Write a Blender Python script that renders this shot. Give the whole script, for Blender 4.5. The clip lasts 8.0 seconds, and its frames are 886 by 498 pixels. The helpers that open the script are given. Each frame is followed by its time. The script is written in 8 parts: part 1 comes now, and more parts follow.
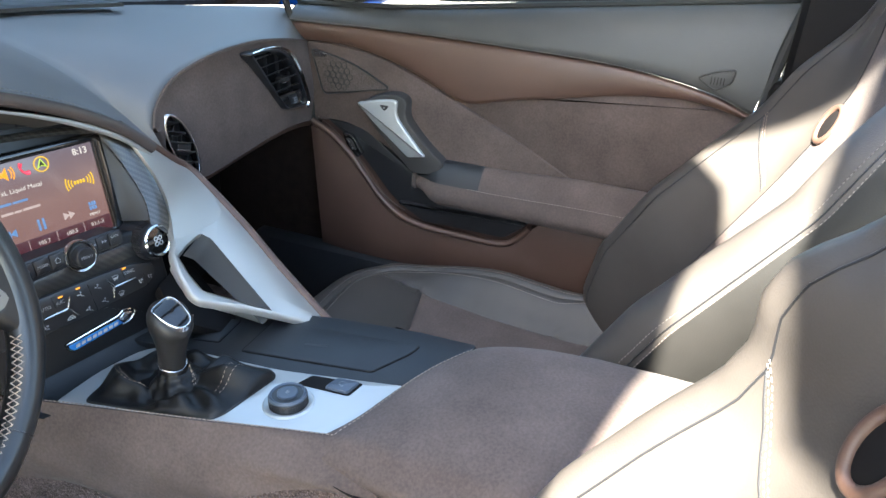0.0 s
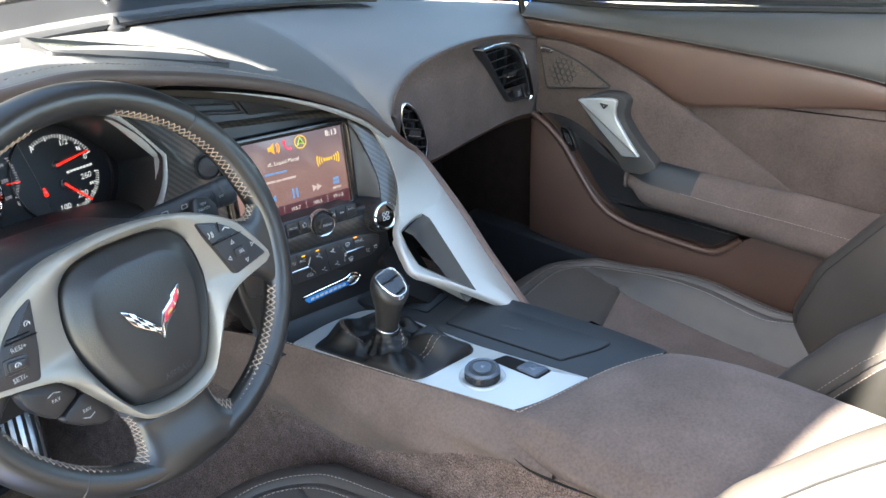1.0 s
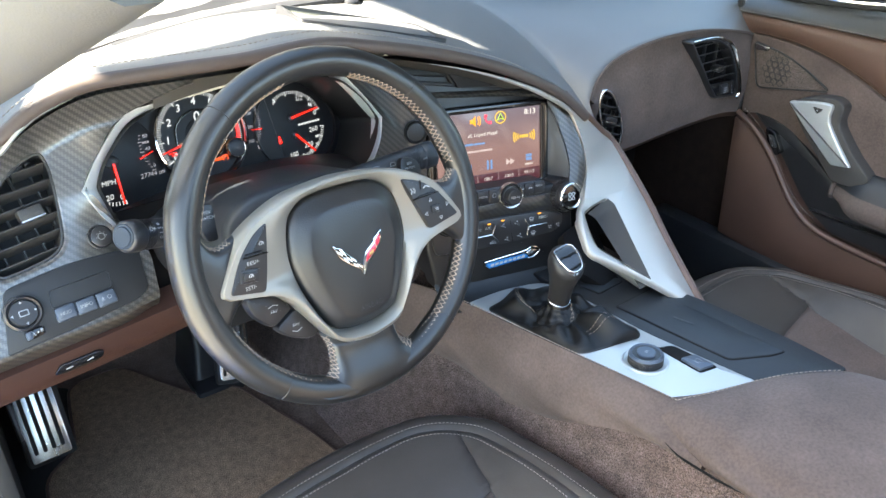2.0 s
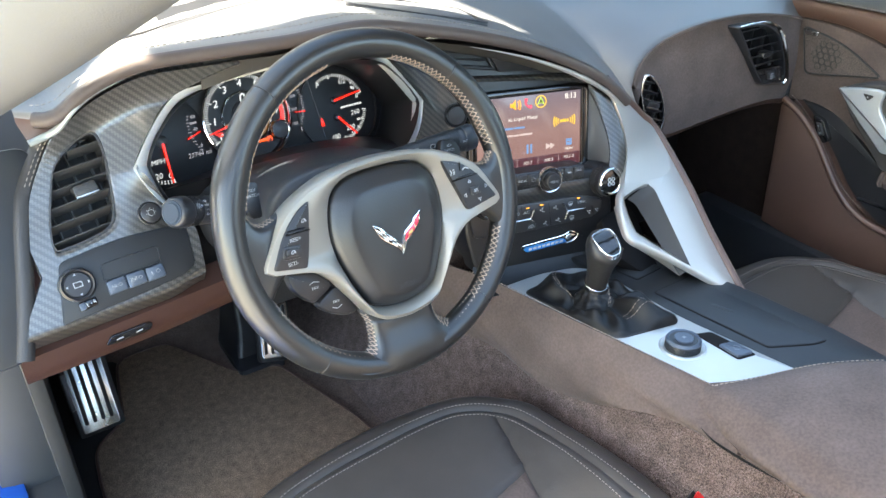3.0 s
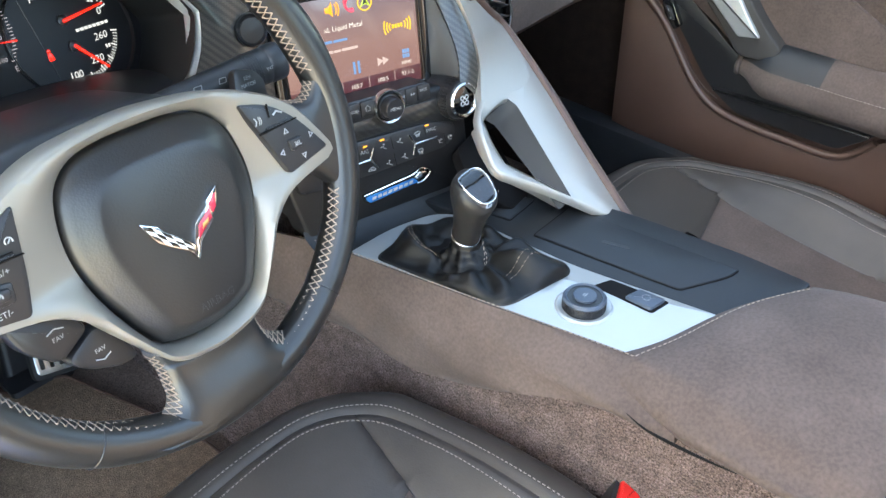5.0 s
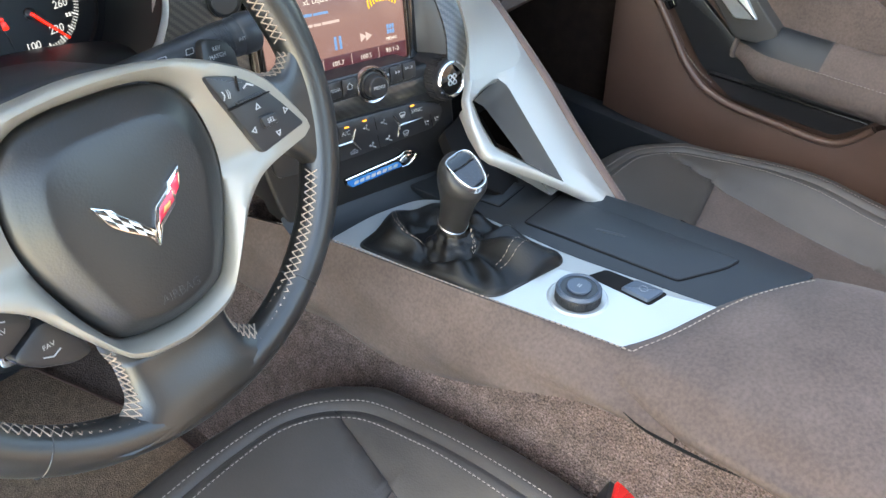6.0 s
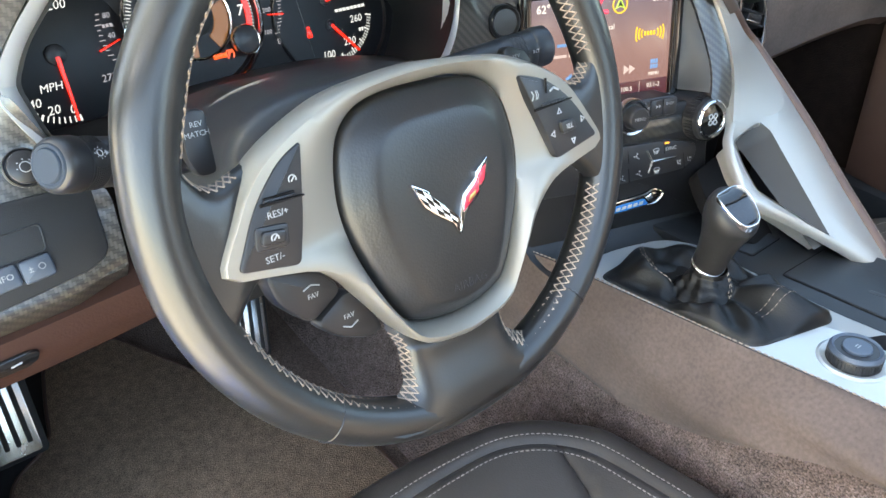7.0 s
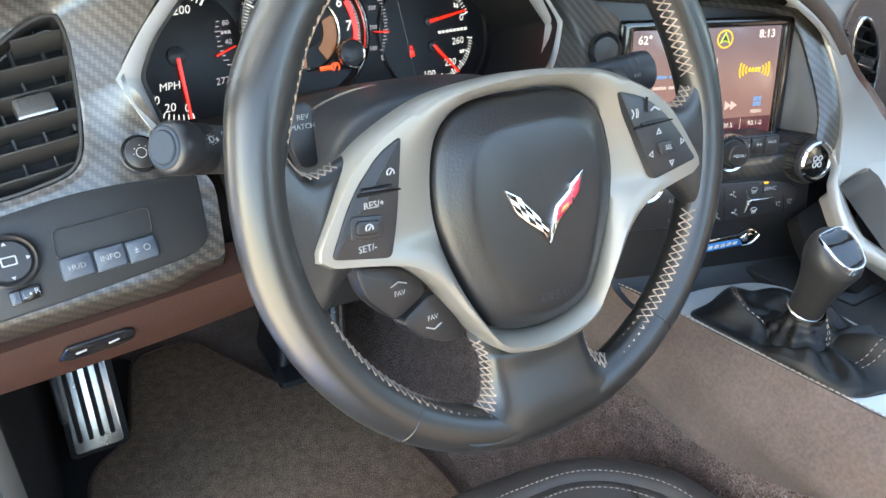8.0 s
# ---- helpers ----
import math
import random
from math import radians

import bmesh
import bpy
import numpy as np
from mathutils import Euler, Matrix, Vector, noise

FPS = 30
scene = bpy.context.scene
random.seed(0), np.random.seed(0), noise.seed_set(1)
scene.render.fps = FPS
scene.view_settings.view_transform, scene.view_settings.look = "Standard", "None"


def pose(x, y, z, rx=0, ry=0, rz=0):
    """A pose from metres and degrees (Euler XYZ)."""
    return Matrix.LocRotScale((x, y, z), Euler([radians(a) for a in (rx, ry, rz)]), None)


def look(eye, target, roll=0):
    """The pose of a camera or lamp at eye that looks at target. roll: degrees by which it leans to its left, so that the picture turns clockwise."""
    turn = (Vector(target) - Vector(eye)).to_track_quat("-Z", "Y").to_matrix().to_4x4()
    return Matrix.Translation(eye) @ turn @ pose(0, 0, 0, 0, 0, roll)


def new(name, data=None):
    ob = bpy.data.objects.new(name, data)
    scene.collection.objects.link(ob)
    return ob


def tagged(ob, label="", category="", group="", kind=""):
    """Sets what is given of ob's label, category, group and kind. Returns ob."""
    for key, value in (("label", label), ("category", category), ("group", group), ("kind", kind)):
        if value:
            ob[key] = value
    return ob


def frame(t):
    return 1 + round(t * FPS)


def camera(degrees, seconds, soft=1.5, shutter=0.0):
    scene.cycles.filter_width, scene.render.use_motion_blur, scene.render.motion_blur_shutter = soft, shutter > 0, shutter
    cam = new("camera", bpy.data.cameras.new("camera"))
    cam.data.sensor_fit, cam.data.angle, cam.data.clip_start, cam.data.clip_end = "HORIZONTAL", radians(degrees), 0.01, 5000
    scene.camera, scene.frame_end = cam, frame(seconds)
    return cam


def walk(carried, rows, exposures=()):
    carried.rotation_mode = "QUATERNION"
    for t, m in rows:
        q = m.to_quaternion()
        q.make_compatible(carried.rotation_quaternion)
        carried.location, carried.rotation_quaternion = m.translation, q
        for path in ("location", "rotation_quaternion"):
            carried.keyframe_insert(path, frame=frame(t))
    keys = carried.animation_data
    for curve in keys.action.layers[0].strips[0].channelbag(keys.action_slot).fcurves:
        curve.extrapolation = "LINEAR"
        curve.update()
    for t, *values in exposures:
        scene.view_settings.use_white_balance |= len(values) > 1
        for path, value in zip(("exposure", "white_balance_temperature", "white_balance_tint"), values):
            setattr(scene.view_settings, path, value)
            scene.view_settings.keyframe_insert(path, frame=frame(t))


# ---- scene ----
cam = camera(62.2, 8.0)
PATH = [
    (0, (-0.616, 0.229, 1.155), (1.082, 0.78, 0.254), 4.4),
    (0.5, (-0.631, 0.221, 1.176), (0.955, 1.002, 0.242), 3.3),
    (1, (-0.659, 0.207, 1.191), (0.761, 1.232, 0.224), 2.5),
    (1.5, (-0.691, 0.18, 1.201), (0.535, 1.41, 0.21), 2.1),
    (2, (-0.702, 0.169, 1.204), (0.363, 1.521, 0.185), 2.2),
    (2.2, (-0.707, 0.168, 1.2), (0.314, 1.551, 0.178), 2.1),
    (3.3, (-0.709, 0.156, 1.202), (0.26, 1.55, 0.144), 1.4),
    (3.5, (-0.707, 0.165, 1.202), (0.294, 1.524, 0.129), 1.5),
    (4, (-0.683, 0.218, 1.184), (0.421, 1.445, 0.055), 1.9),
    (4.5, (-0.63, 0.302, 1.147), (0.553, 1.395, -0.038), 2.5),
    (4.7, (-0.601, 0.327, 1.133), (0.605, 1.369, -0.075), 2.8),
    (5.8, (-0.533, 0.38, 1.085), (0.729, 1.273, -0.184), 5.2),
    (6, (-0.54, 0.376, 1.086), (0.703, 1.306, -0.175), 4.8),
    (6.5, (-0.585, 0.414, 1.064), (0.541, 1.544, -0.143), 3.0),
    (7, (-0.608, 0.425, 1.044), (0.384, 1.73, -0.102), 2.0),
    (7.5, (-0.617, 0.418, 1.026), (0.298, 1.823, -0.064), 2.1),
    (8, (-0.62, 0.418, 1.025), (0.226, 1.891, -0.031), 2.3),
]
walk(cam, [(t, look(eye, target, roll)) for t, eye, target, roll in PATH], [(0.0, 4.1, 6950, 4), (1.0, 4.28, 7200, 4), (1.5, 4.38, 7300, 4), (3.5, 4.50, 7350, 4), (6.5, 4.60, 7800, 4), (8.0, 4.60, 7700, 4)])

# ---- daylight ----
world = bpy.data.worlds.new("daylight")
scene.world = world
world.use_nodes = True
_n = world.node_tree.nodes
_sky = _n.new("ShaderNodeTexSky")
_sky.sky_type, _sky.sun_disc = "NISHITA", False
SUN_FROM = Vector((-0.68, 0.156, 0.72)).normalized()
_sky.sun_elevation = math.asin(SUN_FROM.z)
_sky.sun_rotation = math.atan2(SUN_FROM.x, SUN_FROM.y)
_bg = _n["Background"]
_bg.inputs["Strength"].default_value = 0.078
world.node_tree.links.new(_sky.outputs[0], _bg.inputs["Color"])
_sd = bpy.data.lights.new("sun", "SUN")
_sd.energy, _sd.angle, _sd.color = 5.0, radians(0.4), (1.0, 0.975, 0.94)
sun = new("sun", _sd)
sun.matrix_world = look(SUN_FROM * 8, (0, 0, 0))


# ---- materials ----
def material(name, colour, rough=0.5, metal=0.0, grain=0.0, grain_scale=900.0, mottle=0.0, mottle_scale=9.0, coat=0.0, sheen=0.0, spec=0.5, bump=0.2, speckle=0.0, speckle_scale=500.0):
    """Procedural surface: fine grain as relief, large soft mottling in colour and gloss."""
    m = bpy.data.materials.new(name)
    m.use_nodes = True
    t = m.node_tree
    b = t.nodes["Principled BSDF"]
    b.inputs["Roughness"].default_value, b.inputs["Metallic"].default_value = rough, metal
    b.inputs["Specular IOR Level"].default_value = spec
    if coat:
        b.inputs["Coat Weight"].default_value, b.inputs["Coat Roughness"].default_value = coat, 0.06
    if sheen:
        b.inputs["Sheen Weight"].default_value, b.inputs["Sheen Roughness"].default_value = sheen, 0.55
    co = t.nodes.new("ShaderNodeTexCoord")
    big = t.nodes.new("ShaderNodeTexNoise")
    big.inputs["Scale"].default_value, big.inputs["Detail"].default_value = mottle_scale, 6
    t.links.new(co.outputs["Object"], big.inputs["Vector"])
    ramp = t.nodes.new("ShaderNodeValToRGB")
    ramp.color_ramp.elements[0].position, ramp.color_ramp.elements[1].position = 0.32, 0.68
    k = mottle
    ramp.color_ramp.elements[0].color = (*[c * (1 - k) for c in colour], 1)
    ramp.color_ramp.elements[1].color = (*[c * (1 + k) for c in colour], 1)
    t.links.new(big.outputs["Fac"], ramp.inputs["Fac"])
    if speckle:
        tuft = t.nodes.new("ShaderNodeTexNoise")
        tuft.inputs["Scale"].default_value, tuft.inputs["Detail"].default_value = speckle_scale, 2
        t.links.new(co.outputs["Object"], tuft.inputs["Vector"])
        span = t.nodes.new("ShaderNodeMapRange")
        span.inputs["From Min"].default_value, span.inputs["From Max"].default_value = 0.3, 0.7
        span.inputs["To Min"].default_value, span.inputs["To Max"].default_value = 1 - speckle, 1 + speckle
        t.links.new(tuft.outputs["Fac"], span.inputs["Value"])
        mix = t.nodes.new("ShaderNodeVectorMath")
        mix.operation = "SCALE"
        t.links.new(ramp.outputs["Color"], mix.inputs[0])
        t.links.new(span.outputs["Result"], mix.inputs["Scale"])
        t.links.new(mix.outputs["Vector"], b.inputs["Base Color"])
    else:
        t.links.new(ramp.outputs["Color"], b.inputs["Base Color"])
    rr = t.nodes.new("ShaderNodeMapRange")
    rr.inputs["To Min"].default_value, rr.inputs["To Max"].default_value = max(0.02, rough - 0.07), min(1, rough + 0.07)
    t.links.new(big.outputs["Fac"], rr.inputs["Value"])
    t.links.new(rr.outputs["Result"], b.inputs["Roughness"])
    if grain:
        fine = t.nodes.new("ShaderNodeTexVoronoi")
        fine.inputs["Scale"].default_value = grain_scale
        t.links.new(co.outputs["Object"], fine.inputs["Vector"])
        bp = t.nodes.new("ShaderNodeBump")
        bp.inputs["Strength"].default_value, bp.inputs["Distance"].default_value = grain, 0.001 * bump
        t.links.new(fine.outputs["Distance"], bp.inputs["Height"])
        t.links.new(bp.outputs["Normal"], b.inputs["Normal"])
    return m


def glow(name, colour, strength):
    m = bpy.data.materials.new(name)
    m.use_nodes = True
    b = m.node_tree.nodes["Principled BSDF"]
    b.inputs["Base Color"].default_value = (0.02, 0.02, 0.02, 1)
    b.inputs["Emission Color"].default_value = (*colour, 1)
    b.inputs["Emission Strength"].default_value = strength
    b.inputs["Roughness"].default_value = 0.25
    return m


BLACK_LEATHER = material("black_leather", (0.019, 0.018, 0.018), 0.42, spec=0.4, grain=0.55, grain_scale=520, mottle=0.12)
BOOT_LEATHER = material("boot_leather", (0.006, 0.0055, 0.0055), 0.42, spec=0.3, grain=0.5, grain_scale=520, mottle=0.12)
PAD_VINYL = material("pad_vinyl", (0.013, 0.013, 0.0135), 0.36, spec=0.55, grain=0.4, grain_scale=620, mottle=0.10)
SEAT_LEATHER = material("seat_leather", (0.056, 0.048, 0.043), 0.42, spec=0.32, grain=0.5, grain_scale=480, mottle=0.15)
SHELL_LEATHER = material("shell_leather", (0.014, 0.013, 0.012), 0.5, grain=0.5, grain_scale=480, mottle=0.15, spec=0.3)
DASH_LEATHER = material("dash_leather", (0.095, 0.093, 0.092), 0.44, grain=0.5, grain_scale=520, mottle=0.12, spec=1.0)
BROWN_LEATHER = material("brown_leather", (0.082, 0.045, 0.033), 0.46, grain=0.5, grain_scale=520, mottle=0.1)
# darker copy of the brown leather, with shade under the dash in its colour
SHADED_KNEE_LEATHER = material("shaded_knee_leather", (0.038, 0.0185, 0.0145), 0.55, grain=0.5, grain_scale=520, mottle=0.1, spec=0.15)
BROW_LEATHER = material("brow_leather", (0.062, 0.046, 0.040), 0.46, grain=0.5, grain_scale=520, mottle=0.1)
RIM_LEATHER = material("rim_leather", (0.012, 0.012, 0.012), 0.32, spec=0.7, grain=0.2, grain_scale=700, mottle=0.15)
SUEDE = material("brown_suede", (0.092, 0.069, 0.061), 0.95, speckle=0.14, speckle_scale=300, grain=0.35, grain_scale=2200, mottle=0.16, mottle_scale=13, sheen=0.06, spec=0.08)
CARPET = material("carpet", (0.120, 0.089, 0.080), 0.97, speckle=0.6, speckle_scale=560, grain=1.0, grain_scale=310, mottle=0.2, mottle_scale=60, spec=0.05, bump=2.4)
MAT_PILE = material("mat_pile", (0.250, 0.172, 0.120), 0.97, speckle=0.5, speckle_scale=600, grain=1.0, grain_scale=560, mottle=0.18, mottle_scale=80, spec=0.05, bump=1.2)
GRILLE_CLOTH = material("grille_cloth", (0.100, 0.080, 0.071), 0.85, speckle=0.7, speckle_scale=900, grain=1.0, grain_scale=700, spec=0.2, bump=1.0)
SOFT_BLACK = material("soft_black_plastic", (0.013, 0.0145, 0.017), 0.46, spec=0.4, grain=0.3, grain_scale=1300, mottle=0.08)
LINING = material("fabric_lining", (0.085, 0.080, 0.074), 0.95, grain=0.4, grain_scale=1500, mottle=0.1, spec=0.08)
FLOOR_CARPET = material("floor_carpet", (0.135, 0.097, 0.080), 0.95, speckle=0.4, speckle_scale=500, grain=0.8, grain_scale=400, mottle=0.15, mottle_scale=40, spec=0.1, bump=1.0)
# brown carpet with the passenger footwell's shade put into its colour
SHADED_CARPET = material("shaded_carpet", (0.016, 0.010, 0.008), 0.95, grain=0.8, grain_scale=400, mottle=0.2, mottle_scale=40, spec=0.1, bump=1.0)
DIAL_BLACK = material("dial_black", (0.011, 0.0105, 0.012), 0.40, mottle=0.05, spec=0.3)
SATIN_BLACK = material("satin_black_plastic", (0.016, 0.016, 0.018), 0.36, mottle=0.08)
# glass whose pale base colour stands in for reflected sky
SKY_PANE = material("sky_pane", (0.085, 0.09, 0.08), 0.16, mottle=0.1, coat=0.5)
GLOSS_BLACK = material("gloss_black", (0.008, 0.008, 0.009), 0.10, mottle=0.05, coat=0.6)
# dark plastic and gaps; also deep shade painted as colour in the footwell
DARK_VOID = material("dark_plastic_and_shade", (0.007, 0.006, 0.006), 0.7, mottle=0.1, spec=0.12)
SILVER = material("silver_paint", (0.42, 0.435, 0.435), 0.36, metal=0.5, mottle=0.04, mottle_scale=4, grain=0.08, grain_scale=2600)
BEZEL_SILVER = material("bezel_silver", (0.255, 0.237, 0.208), 0.38, metal=0.5, mottle=0.04, mottle_scale=4, grain=0.08, grain_scale=2600)
WARM_SILVER = material("champagne_silver", (0.46, 0.435, 0.395), 0.40, metal=0.6, mottle=0.04, mottle_scale=4, grain=0.08, grain_scale=2600)
CHROME = material("chrome", (0.78, 0.78, 0.78), 0.10, metal=1.0, mottle=0.03)
BRUSHED = material("brushed_steel", (0.55, 0.55, 0.55), 0.25, metal=1.0, mottle=0.06, mottle_scale=60)
THREAD = material("tan_thread", (0.27, 0.21, 0.165), 0.8, mottle=0.2, mottle_scale=300)
PALE_THREAD = material("pale_thread", (0.23, 0.20, 0.175), 0.8, mottle=0.2, mottle_scale=300)
PULL_GREY = material("grip_grey", (0.045, 0.042, 0.041), 0.6, grain=0.3, grain_scale=900, mottle=0.1, spec=0.3)
ROLL_LEATHER = material("roll_leather", (0.042, 0.042, 0.041), 0.5, grain=0.5, grain_scale=520, mottle=0.12)
WHITE_ENAMEL = material("white_enamel", (0.7, 0.7, 0.68), 0.3, mottle=0.05, coat=0.3)
WHITE_PRINT = material("white_print", (0.30, 0.31, 0.32), 0.5, mottle=0.05)
CAP_GREY = material("grey_cap", (0.030, 0.041, 0.058), 0.6, mottle=0.06, spec=0.2)
GREY_BUTTON = material("blue_grey_button", (0.050, 0.066, 0.092), 0.42, mottle=0.06)
BRASS = material("brass_mark", (0.62, 0.40, 0.14), 0.3, metal=0.9, mottle=0.05)
RED_PLASTIC = material("red_plastic", (0.62, 0.02, 0.02), 0.35, mottle=0.08)
RED_ENAMEL = material("red_enamel", (0.55, 0.03, 0.06), 0.25, mottle=0.05, coat=0.5)
BLUE_ENAMEL = material("blue_enamel", (0.02, 0.14, 0.38), 0.25, mottle=0.05, coat=0.5)
BLUE_PAINT = material("blue_car_paint", (0.005, 0.10, 0.50), 0.22, metal=0.3, mottle=0.04, coat=1.0)
RUBBER = material("black_rubber", (0.014, 0.014, 0.014), 0.75, grain=0.3, grain_scale=900, mottle=0.1)
GROUND = material("sandy_concrete", (0.34, 0.31, 0.26), 0.9, grain=0.6, grain_scale=60, mottle=0.18, mottle_scale=1.3, bump=3)
# pale, so the added wall also bounces light to the far door
PLASTER = material("shade_wall_plaster", (0.70, 0.68, 0.64), 0.9, grain=0.5, grain_scale=80, mottle=0.1, bump=3)
VENT_GREY = material("vent_grey", (0.034, 0.033, 0.033), 0.40, grain=0.2, grain_scale=1300, mottle=0.08)
VENT_THROAT = material("vent_throat", (0.022, 0.021, 0.021), 0.6, mottle=0.1, spec=0.2)
SHROUD = material("shroud_grey", (0.026, 0.029, 0.034), 0.40, grain=0.2, grain_scale=1200, mottle=0.08)
PALE_TRIM = material("pale_trim", (0.26, 0.28, 0.265), 0.38, metal=0.3, mottle=0.05)
SILL_GREY = material("sill_grey", (0.046, 0.047, 0.049), 0.5, grain=0.3, grain_scale=1200, mottle=0.08)
PILLAR_TRIM = material("grey_pillar_trim", (0.075, 0.074, 0.068), 0.75, grain=0.3, grain_scale=900, mottle=0.08)
HOOD_BLACK = material("hood_black", (0.017, 0.017, 0.018), 0.30, mottle=0.08, spec=0.35)
SHELF_BLACK = material("shelf_black", (0.034, 0.037, 0.042), 0.42, grain=0.3, grain_scale=1200, mottle=0.1)
STACK_BLACK = material("stack_black", (0.009, 0.009, 0.010), 0.42, grain=0.25, grain_scale=1300, mottle=0.08, spec=0.4)
CHEEK_GREY = material("cheek_grey", (0.045, 0.045, 0.046), 0.55, grain=0.3, grain_scale=1200, mottle=0.08)
HUB_GREY = material("hub_grey", (0.030, 0.030, 0.034), 0.35, mottle=0.05)
POLISHED = material("polished_silver", (0.80, 0.80, 0.79), 0.30, metal=0.45, mottle=0.04)
GAUGE_DIM = glow("gauge_dim", (0.72, 0.70, 0.86), 0.026)
GAUGE_ORANGE = glow("gauge_orange", (1.0, 0.10, 0.01), 0.09)
SCREEN_DIM = glow("screen_dim", (0.75, 0.6, 0.62), 0.05)
SCREEN_ORANGE = glow("screen_orange", (1.0, 0.36, 0.02), 0.09)
SCREEN_GREEN = glow("screen_green", (0.55, 0.80, 0.06), 0.07)
GAUGE_WHITE = glow("gauge_white", (0.85, 0.9, 1.0), 0.050)
GAUGE_RED = glow("gauge_red", (1.0, 0.02, 0.01), 0.10)
GAUGE_AMBER = glow("gauge_amber", (1.0, 0.38, 0.04), 0.013)
SCREEN_WHITE = glow("screen_white", (0.95, 0.9, 0.92), 0.055)
SCREEN_YELLOW = glow("screen_yellow", (1.0, 0.62, 0.03), 0.062)
SCREEN_BLUE = glow("screen_blue", (0.16, 0.35, 0.75), 0.055)
SCREEN_RED = glow("screen_red", (0.9, 0.05, 0.12), 0.075)
LED_AMBER = glow("led_amber", (1.0, 0.38, 0.03), 0.12)
SCREEN_BAR = glow("screen_bar", (0.10, 0.02, 0.03), 0.05)


def screen_material():
    """A lit display: violet at the top left to brick red at the bottom, under glass."""
    m = bpy.data.materials.new("lit_display")
    m.use_nodes = True
    t = m.node_tree
    b = t.nodes["Principled BSDF"]
    b.inputs["Base Color"].default_value, b.inputs["Roughness"].default_value = (0.01, 0.01, 0.012, 1), 0.16
    co = t.nodes.new("ShaderNodeTexCoord")
    sep = t.nodes.new("ShaderNodeSeparateXYZ")
    t.links.new(co.outputs["Generated"], sep.inputs[0])
    ramp = t.nodes.new("ShaderNodeValToRGB")
    e = ramp.color_ramp.elements
    e[0].position, e[0].color = 0.0, (0.145, 0.078, 0.075, 1)
    e[1].position, e[1].color = 1.0, (0.105, 0.085, 0.11, 1)
    mid = e.new(0.5)
    mid.color = (0.155, 0.095, 0.095, 1)
    t.links.new(sep.outputs["Z"], ramp.inputs["Fac"])
    t.links.new(ramp.outputs["Color"], b.inputs["Emission Color"])
    b.inputs["Emission Strength"].default_value = 0.115
    return m


def carbon_material(name, low, high, rough, axes=(0, 2), gloss=1.5):
    """Two by two twill of carbon fibre under satin lacquer: tows that lie along and across by turns, in diagonal steps."""
    m = bpy.data.materials.new(name)
    m.use_nodes = True
    t = m.node_tree
    b = t.nodes["Principled BSDF"]
    co = t.nodes.new("ShaderNodeTexCoord")
    sep = t.nodes.new("ShaderNodeSeparateXYZ")
    t.links.new(co.outputs["Object"], sep.inputs[0])

    def calc(op, a, c=None):
        n = t.nodes.new("ShaderNodeMath")
        n.operation = op
        for slot, v in zip(n.inputs, (a, c)):
            if v is None:
                continue
            if isinstance(v, (int, float)):
                slot.default_value = v
            else:
                t.links.new(v, slot)
        return n.outputs[0]

    tow = 0.0023
    u, v = calc("DIVIDE", sep.outputs[axes[0]], tow), calc("DIVIDE", sep.outputs[axes[1]], tow)
    step = calc("FLOORED_MODULO", calc("ADD", calc("FLOOR", u), calc("FLOOR", v)), 4)
    over = calc("LESS_THAN", step, 1.5)
    fu, fv = calc("FRACT", u), calc("FRACT", v)
    across = calc("ADD", calc("MULTIPLY", over, fu), calc("MULTIPLY", calc("SUBTRACT", 1, over), fv))
    hump = calc("SINE", calc("MULTIPLY", across, math.pi))
    fac = calc("ADD", calc("MULTIPLY", over, 0.62), calc("MULTIPLY", hump, 0.38))
    ramp = t.nodes.new("ShaderNodeValToRGB")
    ramp.color_ramp.elements[0].color = (*low, 1)
    ramp.color_ramp.elements[1].color = (*high, 1)
    t.links.new(fac, ramp.inputs["Fac"])
    t.links.new(ramp.outputs["Color"], b.inputs["Base Color"])
    bp = t.nodes.new("ShaderNodeBump")
    bp.inputs["Strength"].default_value, bp.inputs["Distance"].default_value = 0.2, 0.0002
    t.links.new(fac, bp.inputs["Height"])
    t.links.new(bp.outputs["Normal"], b.inputs["Normal"])
    b.inputs["Roughness"].default_value, b.inputs["Metallic"].default_value = rough, 0.15
    b.inputs["Coat Weight"].default_value, b.inputs["Coat Roughness"].default_value = 1.0, 0.20
    b.inputs["Coat IOR"].default_value = gloss
    return m


def glass_material():
    m = bpy.data.materials.new("clear_glass")
    m.use_nodes = True
    t = m.node_tree
    t.nodes.remove(t.nodes["Principled BSDF"])
    tr, gl, mx, fr = (t.nodes.new(k) for k in ("ShaderNodeBsdfTransparent", "ShaderNodeBsdfGlossy", "ShaderNodeMixShader", "ShaderNodeFresnel"))
    tr.inputs["Color"].default_value = (0.72, 0.76, 0.75, 1)
    gl.inputs["Roughness"].default_value = 0.02
    fr.inputs["IOR"].default_value = 1.45
    t.links.new(fr.outputs[0], mx.inputs[0])
    t.links.new(tr.outputs[0], mx.inputs[1])
    t.links.new(gl.outputs[0], mx.inputs[2])
    t.links.new(mx.outputs[0], t.nodes["Material Output"].inputs["Surface"])
    return m


DISPLAY, GLASS = screen_material(), glass_material()
CARBON = carbon_material("carbon_fibre", (0.022, 0.021, 0.020), (0.085, 0.080, 0.072), 0.40, gloss=1.75)
CARBON_TRIM = carbon_material("trim_carbon_fibre", (0.012, 0.011, 0.010), (0.060, 0.053, 0.044), 0.42)
CARBON_DARK = carbon_material("dark_carbon_fibre", (0.006, 0.006, 0.006), (0.022, 0.021, 0.020), 0.45)


